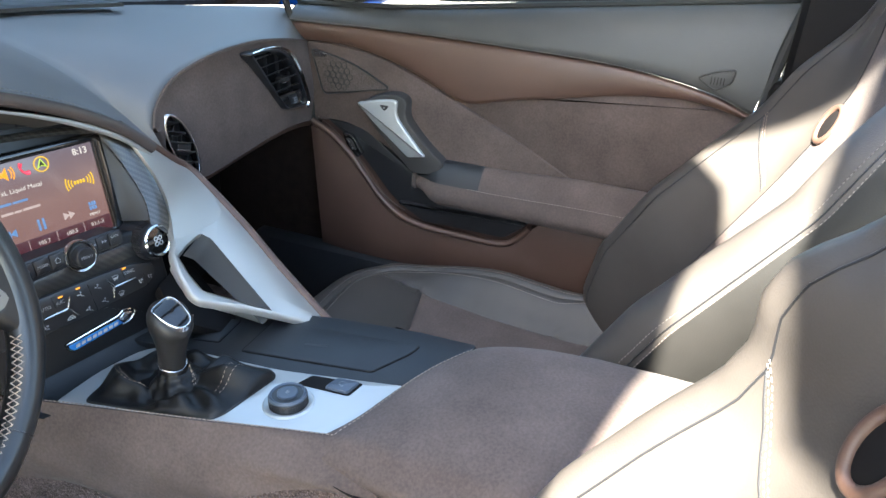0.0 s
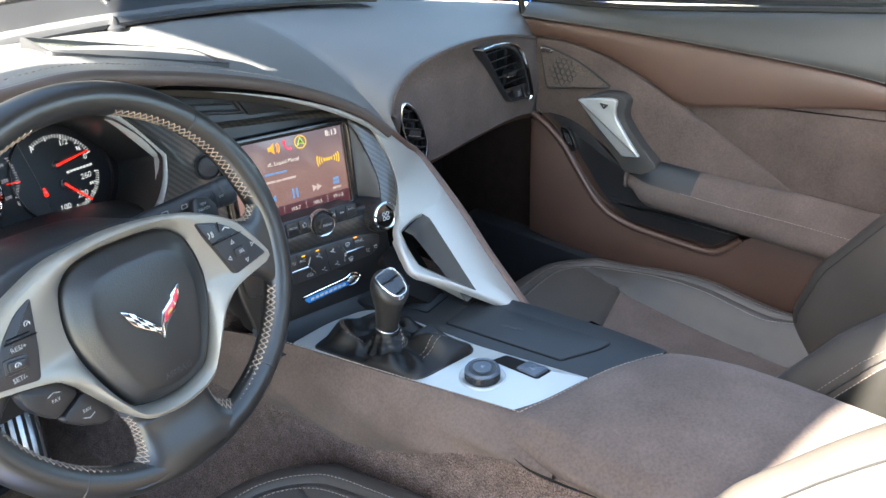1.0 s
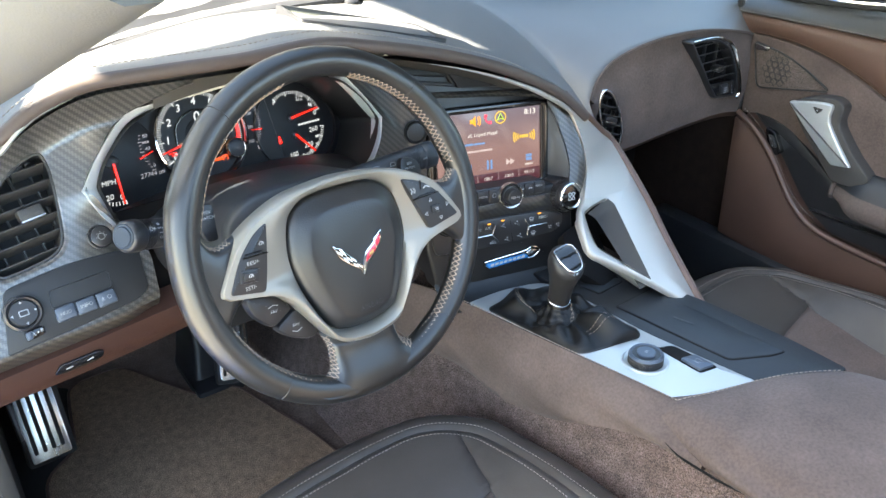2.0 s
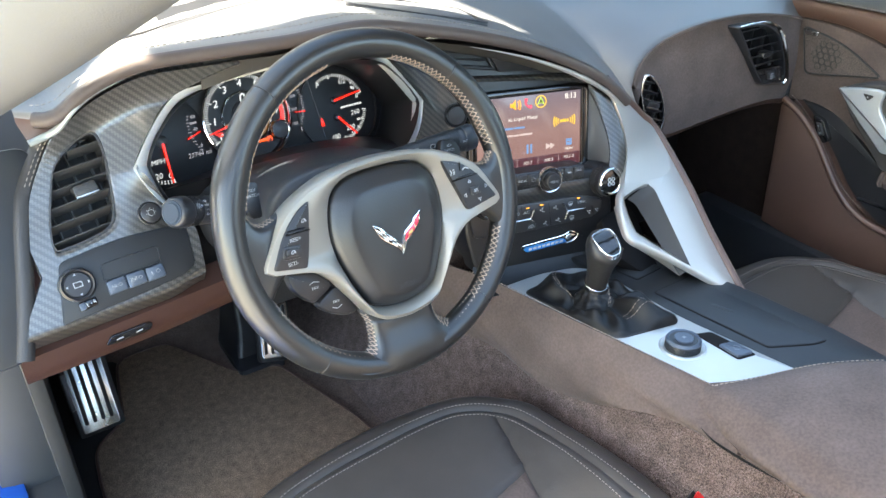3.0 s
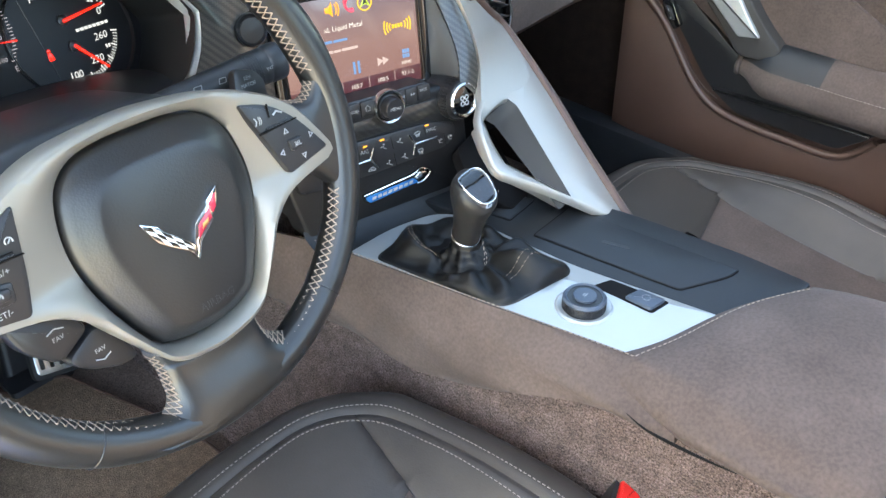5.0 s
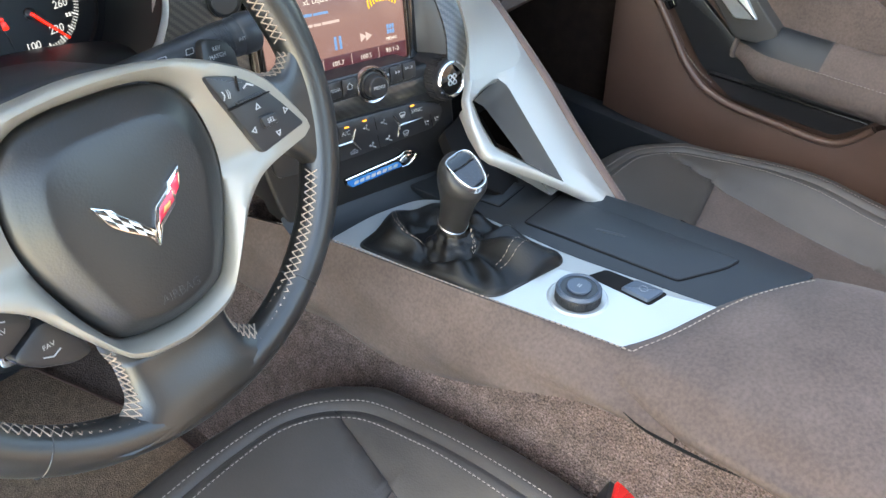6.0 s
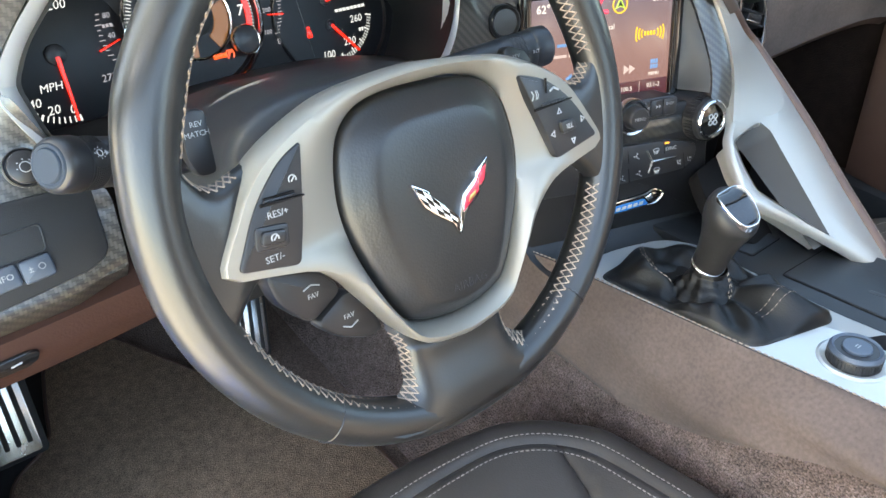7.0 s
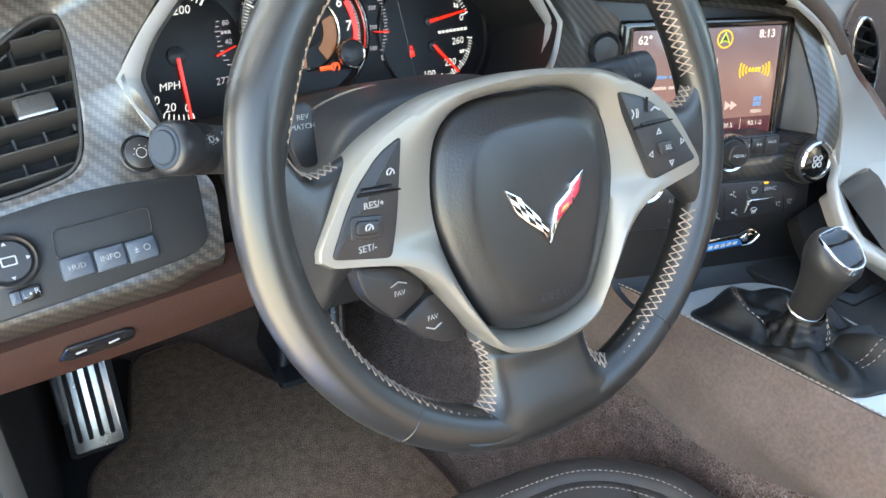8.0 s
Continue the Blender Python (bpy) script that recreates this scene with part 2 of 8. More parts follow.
# ---- building helpers ----
def smooth(a, b, x):
    t = min(max((x - a) / (b - a), 0), 1)
    return t * t * (3 - 2 * t)


def V3(p):
    return Vector(p) if len(p) == 3 else Vector((p[0], p[1], 0.0))


def plane_at(p, yaw, tilt):
    """Local axes of a panel that faces the rear: x to its right, y up along it, z out of it towards the seats."""
    a, t = radians(yaw), radians(tilt)
    u = Vector((math.cos(a), math.sin(a), 0))
    v = Vector((-math.sin(a) * math.sin(t), math.cos(a) * math.sin(t), math.cos(t)))
    w = u.cross(v)
    m = Matrix((u, v, w)).transposed().to_4x4()
    m.translation = p
    return m


def spline(pts, n=8, closed=False):
    """Catmull-Rom curve through pts, n samples a span."""
    p = [V3(q) for q in pts]
    k, out = len(p), []
    for i in range(k if closed else k - 1):
        if closed:
            a, b, c, d = p[i - 1], p[i], p[(i + 1) % k], p[(i + 2) % k]
        else:
            a, b, c, d = p[max(i - 1, 0)], p[i], p[i + 1], p[min(i + 2, k - 1)]
        for j in range(n):
            t = j / n
            out.append(0.5 * ((2 * b) + (c - a) * t + (2 * a - 5 * b + 4 * c - d) * t * t + (3 * b - a - 3 * c + d) * t ** 3))
    if not closed:
        out.append(p[-1].copy())
    return out


def even(pts, n, closed=False):
    """n points at even distances along a polyline."""
    p = list(pts) + ([pts[0]] if closed else [])
    d = [0.0]
    for a, b in zip(p, p[1:]):
        d.append(d[-1] + (b - a).length)
    out, i = [], 0
    for j in range(n):
        s = d[-1] * j / (n if closed else n - 1)
        while i < len(p) - 2 and d[i + 1] < s:
            i += 1
        f = (s - d[i]) / max(d[i + 1] - d[i], 1e-9)
        out.append(p[i].lerp(p[i + 1], min(max(f, 0), 1)))
    return out


def rounded(pts, r, n=5):
    """A polygon with its corners rounded by r (one number, or one each)."""
    p = [V3(q) for q in pts]
    rs = r if isinstance(r, (list, tuple)) else [r] * len(p)
    out = []
    for i, q in enumerate(p):
        a, b = p[i - 1] - q, p[(i + 1) % len(p)] - q
        c = min(rs[i], a.length * 0.48, b.length * 0.48)
        s, e = q + a.normalized() * c, q + b.normalized() * c
        for j in range(n + 1):
            t = j / n
            out.append(s * (1 - t) ** 2 + q * 2 * t * (1 - t) + e * t * t)
    return out


def circle(cx, cy, r, n=32, ry=None):
    return [Vector((cx + r * math.cos(2 * math.pi * i / n), cy + (ry or r) * math.sin(2 * math.pi * i / n), 0)) for i in range(n)]


def inset(loop, d):
    """A closed flat outline moved inwards by d."""
    area = sum(a.x * b.y - b.x * a.y for a, b in zip(loop, loop[1:] + loop[:1]))
    s = 1 if area > 0 else -1
    out = []
    for i, q in enumerate(loop):
        t = (loop[(i + 1) % len(loop)] - loop[i - 1])
        t.z = 0
        if t.length < 1e-9:
            out.append(q.copy())
            continue
        t.normalize()
        out.append(q + Vector((-t.y, t.x, 0)) * d * s)
    return out


def ring_faces(bm, a, b):
    n = len(a)
    for i in range(n):
        bm.faces.new((a[i], a[(i + 1) % n], b[(i + 1) % n], b[i]))


def within(loop, x, y):
    """Whether a point lies inside a closed flat outline."""
    hit = False
    for p, q in zip(loop, loop[1:] + loop[:1]):
        if (p.y > y) != (q.y > y) and x < p.x + (q.x - p.x) * (y - p.y) / (q.y - p.y):
            hit = not hit
    return hit


def slab(loop, z0, z1, bev=0.001, steps=2, dome=0.0, hollow=0.0):
    """A plate of the outline's shape from z0 up to z1, with rounded upper edges and, if asked, a domed or hollowed face."""
    bm = bmesh.new()
    rows = [[bm.verts.new((q.x, q.y, z0)) for q in loop]]
    for j in range(steps + 1):
        a = math.pi / 2 * j / steps
        lp = inset(loop, bev * (1 - math.cos(a)))
        rows.append([bm.verts.new((q.x, q.y, z1 - bev + bev * math.sin(a))) for q in lp])
    if dome or hollow:
        base = inset(loop, bev)
        c = sum(base, Vector()) / len(base)
        for k in (0.93, 0.84, 0.7, 0.5, 0.25):
            rows.append([bm.verts.new((c.x + (q.x - c.x) * k, c.y + (q.y - c.y) * k, z1 + (dome - hollow) * (1 - k ** 2))) for q in base])
    for a, b in zip(rows, rows[1:]):
        ring_faces(bm, a, b)
    bm.faces.new(rows[-1])
    bm.faces.new(rows[0][::-1])
    return bm


def collar(outer, inner, z0, z1, bev=0.001, inner_z=None):
    """A closed frame between two outlines with as many points, from z0 to z1."""
    bm = bmesh.new()
    zi = z1 if inner_z is None else inner_z
    prof = [(outer, z0), (outer, z1 - bev), (inset(outer, bev * 0.5), z1 - bev * 0.3), (inset(outer, bev), z1), (inset(inner, -bev), zi), (inset(inner, -bev * 0.3), zi - bev * 0.3), (inner, zi - bev), (inner, z0)]
    rows = [[bm.verts.new((q.x, q.y, z)) for q in lp] for lp, z in prof]
    for a, b in zip(rows, rows[1:] + rows[:1]):
        ring_faces(bm, a, b)
    return bm


def loft(rows, closed=False):
    """A sheet through rows of as many points."""
    bm = bmesh.new()
    g = [[bm.verts.new(q) for q in r] for r in rows]
    for a, b in zip(g, g[1:]):
        for i in range(len(a) if closed else len(a) - 1):
            j = (i + 1) % len(a)
            bm.faces.new((a[i], a[j], b[j], b[i]))
    return bm


def solid(bm, t):
    """Gives a sheet the thickness t."""
    bmesh.ops.recalc_face_normals(bm, faces=bm.faces)
    bmesh.ops.solidify(bm, geom=bm.faces[:], thickness=t)
    return bm


def tube(path, r, seg=10, closed=False, squash=1.0):
    """A round bar along a path; r is a number or one for each point."""
    bm = bmesh.new()
    n = len(path)
    rs = r if isinstance(r, (list, tuple)) else [r] * n
    rows, side = [], None
    for i, q in enumerate(path):
        t = (path[(i + 1) % n] if closed or i < n - 1 else q) - (path[i - 1] if closed or i > 0 else q)
        t.normalize()
        if side is None:
            side = t.orthogonal().normalized()
        side = (side - t * side.dot(t)).normalized()
        up = t.cross(side)
        rows.append([bm.verts.new(q + (side * math.cos(2 * math.pi * k / seg) + up * math.sin(2 * math.pi * k / seg) * squash) * rs[i]) for k in range(seg)])
    for a, b in zip(rows, rows[1:] + (rows[:1] if closed else [])):
        if closed and b is rows[0]:
            # the frame may have turned on the way round
            o = min(range(seg), key=lambda s: (a[0].co - b[s].co).length)
            b = b[o:] + b[:o]
        ring_faces(bm, a, b)
    if not closed:
        bm.faces.new(rows[0][::-1])
        bm.faces.new(rows[-1])
    return bm


def lathe(profile, seg=36):
    """A turned shape about z from (radius, height) pairs, bottom to top."""
    bm = bmesh.new()
    rows = [[bm.verts.new((r * math.cos(2 * math.pi * k / seg), r * math.sin(2 * math.pi * k / seg), z)) for k in range(seg)] for r, z in profile]
    for a, b in zip(rows, rows[1:]):
        ring_faces(bm, a, b)
    bm.faces.new(rows[0][::-1])
    bm.faces.new(rows[-1])
    return bm


def hoop(profile, seg=36):
    """A turned ring about z from a closed profile of (radius, height) pairs."""
    bm = bmesh.new()
    rows = [[bm.verts.new((r * math.cos(2 * math.pi * k / seg), r * math.sin(2 * math.pi * k / seg), z)) for k in range(seg)] for r, z in profile]
    for a, b in zip(rows, rows[1:] + rows[:1]):
        ring_faces(bm, a, b)
    return bm


def by_angle(loop, c, n=180):
    """The outline met by n rays from c."""
    out = []
    for i in range(n):
        a = 2 * math.pi * i / n
        d = Vector((math.cos(a), math.sin(a), 0))
        best = None
        for p, q in zip(loop, loop[1:] + loop[:1]):
            e = q - p
            den = d.x * e.y - d.y * e.x
            if abs(den) < 1e-12:
                continue
            w = p - c
            t = (w.x * e.y - w.y * e.x) / den
            u = (w.x * d.y - w.y * d.x) / den
            if t > 0 and -1e-6 <= u <= 1 + 1e-6 and (best is None or t > best):
                best = t
        out.append(c + d * (best or 0.05))
    return out


def stitches(path, length=0.004, gap=0.0022, r=0.00055, lift=(0, 0, 0), slant=0.0):
    """A row of sewn stitches: short rounded threads along a path."""
    bm = bmesh.new()
    p = [q + Vector(lift) for q in path]
    total = sum((b - a).length for a, b in zip(p, p[1:]))
    n = max(2, int(total / (length + gap)))
    ends = even(p, 2 * n + 1)
    fill = length / (length + gap)
    for i in range(n):
        a, c = ends[2 * i], ends[2 * i + 2]
        b = a.lerp(c, fill)
        t = b - a
        if t.length < 1e-7:
            continue
        s = t.normalized().orthogonal()
        u = t.normalized().cross(s)
        off = u * slant * (1 if i % 2 else -1)
        rings = []
        for f, k in ((0, 0.45), (0.25, 1), (0.75, 1), (1, 0.45)):
            q = a + t * f + off * (f - 0.5) * 2
            rings.append([bm.verts.new(q + (s * math.cos(h) + u * math.sin(h)) * r * k) for h in (0.4, 1.97, 3.54, 5.11)])
        for x, y in zip(rings, rings[1:]):
            ring_faces(bm, x, y)
        bm.faces.new(rings[0][::-1])
        bm.faces.new(rings[-1])
    return bm


def box(x0, x1, y0, y1, z0, z1, bev=0.001):
    return slab(rounded([(x0, y0), (x1, y0), (x1, y1), (x0, y1)], min(bev * 2, (x1 - x0) * 0.3, (y1 - y0) * 0.3), 2), z0, z1, bev)


def joined(*bms):
    """Several shapes as one mesh."""
    out = bmesh.new()
    for b in bms:
        me = bpy.data.meshes.new("joint")
        b.to_mesh(me)
        out.from_mesh(me)
        bpy.data.meshes.remove(me)
        b.free()
    return out


def lettering(text, size, at=(0, 0), slant=0.0, bold=0.0):
    """Raised print with the built-in font, centred on a point of its panel."""
    cu = bpy.data.curves.new("print", "FONT")
    cu.body, cu.size, cu.align_x, cu.align_y, cu.shear, cu.offset = text, size, "CENTER", "CENTER", slant, bold
    cu.extrude, cu.resolution_u = 0.0001, 2
    ob = bpy.data.objects.new("print", cu)
    scene.collection.objects.link(ob)
    bpy.context.view_layer.update()
    me = bpy.data.meshes.new_from_object(ob.evaluated_get(bpy.context.evaluated_depsgraph_get()))
    bm = bmesh.new()
    bm.from_mesh(me)
    bpy.data.objects.remove(ob)
    bpy.data.curves.remove(cu)
    bpy.data.meshes.remove(me)
    bm.transform(Matrix.Translation((at[0], at[1], 0)))
    return bm


def link(name, bm, mat, parent=None, label="", m=None, sharp=38):
    if m is not None:
        bm.transform(m)
    bmesh.ops.recalc_face_normals(bm, faces=bm.faces)
    me = bpy.data.meshes.new(name)
    bm.to_mesh(me)
    bm.free()
    me.materials.append(mat)
    for f in me.polygons:
        f.use_smooth = True
    me.set_sharp_from_angle(angle=radians(sharp))
    ob = new(name, me)
    if parent is not None:
        ob.parent = parent
        top = parent
        while top.parent is not None:
            top = top.parent
        if parent is top:
            ob.matrix_parent_inverse = Matrix.Translation(-top.location)
    if label:
        tagged(ob, label)
    return ob


def part(name, bm, mat, parent, label="", m=None, sharp=38):
    """One mesh under a thing or under a part."""
    return link(name, bm, mat, parent, label, m, sharp)


def words(items, mat, parent, m, z=0.0):
    """Printed words or numbers, each a part of its own: (text, size, (x, y)[, slant])."""
    for w in items:
        part("lettering", lettering(*w), mat, parent, m=m @ Matrix.Translation((0, 0, z)))


def thing(name, label, category, base, group=""):
    ob = new(name)
    ob.empty_display_size = 0.05
    ob.location = base
    return tagged(ob, label, category, group)


def structure(name, bm, mat, label, m=None, category=""):
    return tagged(link(name, bm, mat, None, label, m), kind="structure", category=category)

MM = 0.001


def mm(*pts):
    return [Vector((*[c * MM for c in p], *([0.0] * (3 - len(p))))) for p in pts]


def console_z(y):
    return 0.620 - 0.09 * (y - 0.5)


# ---- ground and car shell ----
g = bmesh.new()
bmesh.ops.create_grid(g, x_segments=8, y_segments=8, size=400)
structure("ground", g, GROUND, "sunlit sandy concrete ground outside the car", category="ground")

rows = []
for y, z in ((-0.6, 0.22), (0.2, 0.218), (0.9, 0.217), (1.30, 0.217), (1.475, 0.218), (1.52, 0.245), (1.56, 0.36), (1.60, 0.60), (1.60, 0.80)):
    rows.append([Vector((-0.745 + 1.50 * i / 14, y, z)) for i in range(15)])
under = [[q - Vector((0, 0, 0.03)) for q in r] for r in rows[::-1]]
floor = structure("floor", loft(rows + under + [[q.copy() for q in rows[0]]]), FLOOR_CARPET, "dark brown loop carpet on the car's floor and toe board", category="floor")

# tunnel sides: carpet that falls from the console to the floor
def tunnel_side(s, x_top, x_foot):
    rws = []
    for y in (1.55, 1.3, 1.1, 0.95, 0.85, 0.75, 0.65, 0.55, 0.45, 0.3, 0.1, -0.2, -0.5):
        top = Vector((x_top + (0.03 * s * max(0, y - 0.85)), y, 0.56))
        r = []
        for k in range(13):
            f = k / 12
            x = top.x + (x_foot - x_top) * (0.35 * f + 0.65 * f ** 3)
            z0 = 0.57 + 0.040 * smooth(0.60, 0.46, y)
            r.append(Vector((x, y, z0 - (z0 - 0.21) * f)))
        rws.append(r)
    return loft(rws)


structure("tunnel_carpet_left", tunnel_side(-1, -0.100, -0.235), CARPET, "brown textured carpet on the side of the transmission tunnel", category="carpet")
structure("tunnel_carpet_right", tunnel_side(1, 0.145, 0.24), CARPET, "brown textured carpet on the passenger side of the tunnel", category="carpet")

structure("wall_rear", box(-0.74, 0.76, -0.64, -0.60, 0.2, 1.0, 0.01), DARK_VOID, "dark trimmed bulkhead behind the seats", category="wall")
structure("sill_left", joined(box(-0.815, -0.724, -0.5, 1.10, 0.12, 0.36, 0.012), box(-0.82, -0.732, 1.06, 1.6, 0.12, 0.86, 0.012)), SILL_GREY, "dark grey plastic sill and hinge pillar trim of the driver's doorway", category="sill")
structure("body_side_left", joined(box(-0.90, -0.824, 1.12, 2.2, 0.10, 0.84, 0.03), slab([V3(q) for q in ((-0.90, -0.5), (-0.768, -0.5), (-0.778, 0.90), (-0.786, 1.05), (-0.792, 1.15), (-0.90, 1.15))], 0.10, 0.374, 0.006)), BLUE_PAINT, "glossy blue painted front wing beside the open doorway", category="car body")
structure("sill_right", box(0.655, 0.76, -0.5, 1.1, 0.20, 0.415, 0.012), SOFT_BLACK, "black plastic door sill on the passenger side", category="sill")
structure("kick_panel_right", box(0.70, 0.76, 0.93, 1.6, 0.2, 0.84, 0.01), SHADED_CARPET, "brown kick panel in the passenger footwell, shade put into its colour", category="panel")
structure("body_side_right", box(0.80, 0.93, -0.6, 2.2, 0.10, 0.80, 0.04), BLUE_PAINT, "glossy blue painted outer body side", category="car body")

# roof, header and pillars
def pillar(s, name, label):
    path = spline([(s * 0.79, 1.03, 0.89), (s * 0.775, 0.95, 0.925), (s * 0.742, 0.80, 0.992), (s * 0.712, 0.70, 1.042), (s * 0.672, 0.60, 1.095), (s * 0.625, 0.46, 1.168)], 8)
    structure(name, tube(path, 0.030, 12), PILLAR_TRIM, label, category="pillar")


pillar(-1, "pillar_left", "grey trimmed windscreen pillar")
pillar(1, "pillar_right", "grey trimmed windscreen pillar")
structure("header", tube(spline([(-0.625, 0.46, 1.168), (-0.30, 0.49, 1.198), (0, 0.50, 1.205), (0.30, 0.49, 1.198), (0.625, 0.46, 1.168)], 8), 0.028, 10), PILLAR_TRIM, "grey windscreen header trim", category="trim")
structure("cowl", box(-0.78, 0.80, 1.092, 1.70, 0.785, 0.82, 0.005), DARK_VOID, "dark bulkhead panel under the windscreen", category="panel")


def screen_base(x):
    return 1.40 - 0.36 * (abs(x) / 0.71) ** 2.2


rows = []
for f in (0, 0.25, 0.5, 0.75, 1):
    r = []
    for i in range(25):
        x = -0.74 + 1.48 * i / 24
        a = Vector((x, screen_base(x) + 0.015, 0.905))
        b = Vector((x * 0.80, 0.50 - 0.05 * (abs(x) / 0.74) ** 2, 1.195 - 0.03 * (abs(x) / 0.74) ** 2))
        q = a.lerp(b, f)
        q.z += 0.035 * math.sin(math.pi * f)
        r.append(q)
    rows.append(r)
glass = structure("window_1", loft(rows), GLASS, "curved clear windscreen", category="windscreen")
glass.visible_shadow = False

# ---- dashboard ----
dash = thing("dashboard", "leather-wrapped sports car dashboard with suede and carbon fibre trim", "dashboard", (0, 1.0, 0.7))

NEAR = [(-0.672, 0.955, 0.931), (-0.652, 0.935, 0.931), (-0.636, 0.93, 0.934), (-0.605, 0.93, 0.954), (-0.555, 0.93, 0.971), (-0.48, 0.925, 0.974), (-0.40, 0.91, 0.978), (-0.317, 0.90, 0.985), (-0.243, 0.90, 0.972),
        (-0.15, 0.90, 0.950), (-0.06, 0.90, 0.922), (0.02, 0.90, 0.889), (0.09, 0.90, 0.851), (0.145, 0.903, 0.808), (0.195, 0.912, 0.770), (0.228, 0.900, 0.738)]
near = even(spline(NEAR, 10), 90)
FASCIA_TOP = [(0.205, 0.945, 0.806), (0.225, 0.955, 0.832), (0.268, 0.962, 0.857), (0.33, 0.965, 0.871), (0.412, 0.965, 0.879), (0.50, 0.965, 0.878), (0.58, 0.965, 0.869), (0.65, 0.968, 0.856), (0.708, 0.975, 0.842)]
ftop = even(spline(FASCIA_TOP, 10), 60)


def top_row(edge, f):
    """The upper pad, a share f of the way from its rear edge to the windscreen."""
    r = []
    for q in edge:
        far = Vector((q.x, max(screen_base(q.x), q.y + 0.03), 0.902 + 0.012 * math.cos(q.x * 2)))
        p = q.lerp(far, f)
        if q.z > 0.90:
            p.z = q.z + (far.z - q.z) * f ** 1.3 + 0.012 * math.sin(math.pi * min(f * 1.5, 1))
        else:
            p.z = q.z + (far.z - q.z) * (1 - (1 - f) ** 2.6)
        r.append(p)
    return r


edge = near[:-4] + ftop
rows = [[q + Vector((0, 0.006, -0.012)) for q in edge], [q + Vector((0, 0.0, -0.004)) for q in edge]] + [top_row(edge, f) for f in (0.012, 0.03, 0.06, 0.1, 0.16, 0.24, 0.34, 0.46, 0.6, 0.75, 0.88, 1.0)]
part("upper_pad", loft(rows), DASH_LEATHER, dash, "black grained leather top pad", sharp=60)

# stitched brown roll along the brow
roll = [q + Vector((0, -0.004, -0.004)) for q in near[2:80]]
part("brow_roll", tube(roll, 0.0078, 10), BROW_LEATHER, dash, "grey-brown leather roll along the brow")
part("brow_stitching", stitches([q + Vector((0, 0.008, 0.0075)) for q in near[2:]], 0.004, 0.002, 0.0004), PALE_THREAD, dash)
part("brow_trim", tube([q + Vector((0, -0.005, -0.0175)) for q in near[48:]], [0.0003 + 0.0032 * min(1, i / 18) for i in range(len(near[48:]))], 8), WARM_SILVER, dash, "thin bronze trim line")

# body behind the fascias
part("core", joined(box(-0.735, 0.72, 1.13, 1.5, 0.66, 0.80, 0.01)), DARK_VOID, dash)

# brow underside towards the instruments
rows = []
for f, dy, dz in ((0, 0, -0.018), (0.3, 0.03, -0.028), (1, 0.12, -0.050), (1, 0.20, -0.060)):
    rows.append([q + Vector((0, dy, dz)) for q in near[1:66]])
part("brow_lining", loft(rows), LINING, dash, "dark lining under the brow")

# passenger fascia: bulged suede panel
FASCIA_LOW = [(0.325, 0.955, 0.688), (0.36, 0.953, 0.690), (0.42, 0.952, 0.695), (0.48, 0.952, 0.699), (0.55, 0.953, 0.701), (0.62, 0.955, 0.699), (0.67, 0.957, 0.693), (0.712, 0.96, 0.683)]
flow = even(spline(FASCIA_LOW, 8), 60)
fl2 = even([Vector((0.205, 0.945, 0.800)), Vector((0.235, 0.95, 0.76)), Vector((0.28, 0.955, 0.715))] + flow, 60)
mv = plane_at((0.254, 0.936, 0.766), -12, 4)
oval = [Vector((q.x * math.cos(0.36) - q.y * math.sin(0.36), q.y * math.cos(0.36) + q.x * math.sin(0.36), 0)) for q in circle(0, 0, 0.022, 36, 0.057)]
rv = plane_at((0.548, 0.941, 0.806), 2, 3)
angular = rounded(mm((-100, 63), (-40, 62), (0, 54), (36, 35), (70, -10), (90, -58), (80, -68), (12, -60), (-14, -36), (-58, 16)), [0.010, 0.03, 0.03, 0.03, 0.05, 0.008, 0.006, 0.008, 0.03, 0.05], 6)
holes = [(mv.inverted(), inset(oval, 0.003)), (rv.inverted(), inset(angular, 0.003))]
fa, fb = even(ftop, 170), even(fl2, 170)
rows = []
for k in range(45):
    f = k / 44
    r = [a.lerp(b, f) + Vector((0, -0.010 * math.sin(math.pi * f), 0)) for a, b in zip(fa, fb)]
    for q in r:
        if any(within(lp, (mi @ q).x, (mi @ q).y) for mi, lp in holes):
            q.y += 0.035
    rows.append(r)
part("passenger_fascia", loft(rows), SUEDE, dash, "brown suede panel with a soft nap", sharp=60)
part("fascia_piping", tube([q + Vector((0, -0.004, 0.001)) for q in ftop], 0.0028, 6), SUEDE, dash)
rows = [[q + Vector((0, 0.0, 0.0)) for q in fl2[8:]], [q + Vector((0, 0.012, -0.014)) for q in fl2[8:]], [q + Vector((0, 0.06, -0.022)) for q in fl2[8:]], [q + Vector((0, 0.20, -0.01)) for q in fl2[8:]]]
part("fascia_underside", loft(rows), BROWN_LEATHER, dash, "brown leather under the fascia")
# near-black colour stands in for shade under the fascia
part("glovebox", slab(rounded([(0.27, 0.30), (0.70, 0.30), (0.70, 0.69), (0.27, 0.69)], 0.02), 0, 0.02, 0.006), DARK_VOID, dash, "footwell panel, coloured near black for the shade there", m=Matrix.Translation((0, 1.22, 0)) @ Matrix.Rotation(radians(90), 4, "X"))


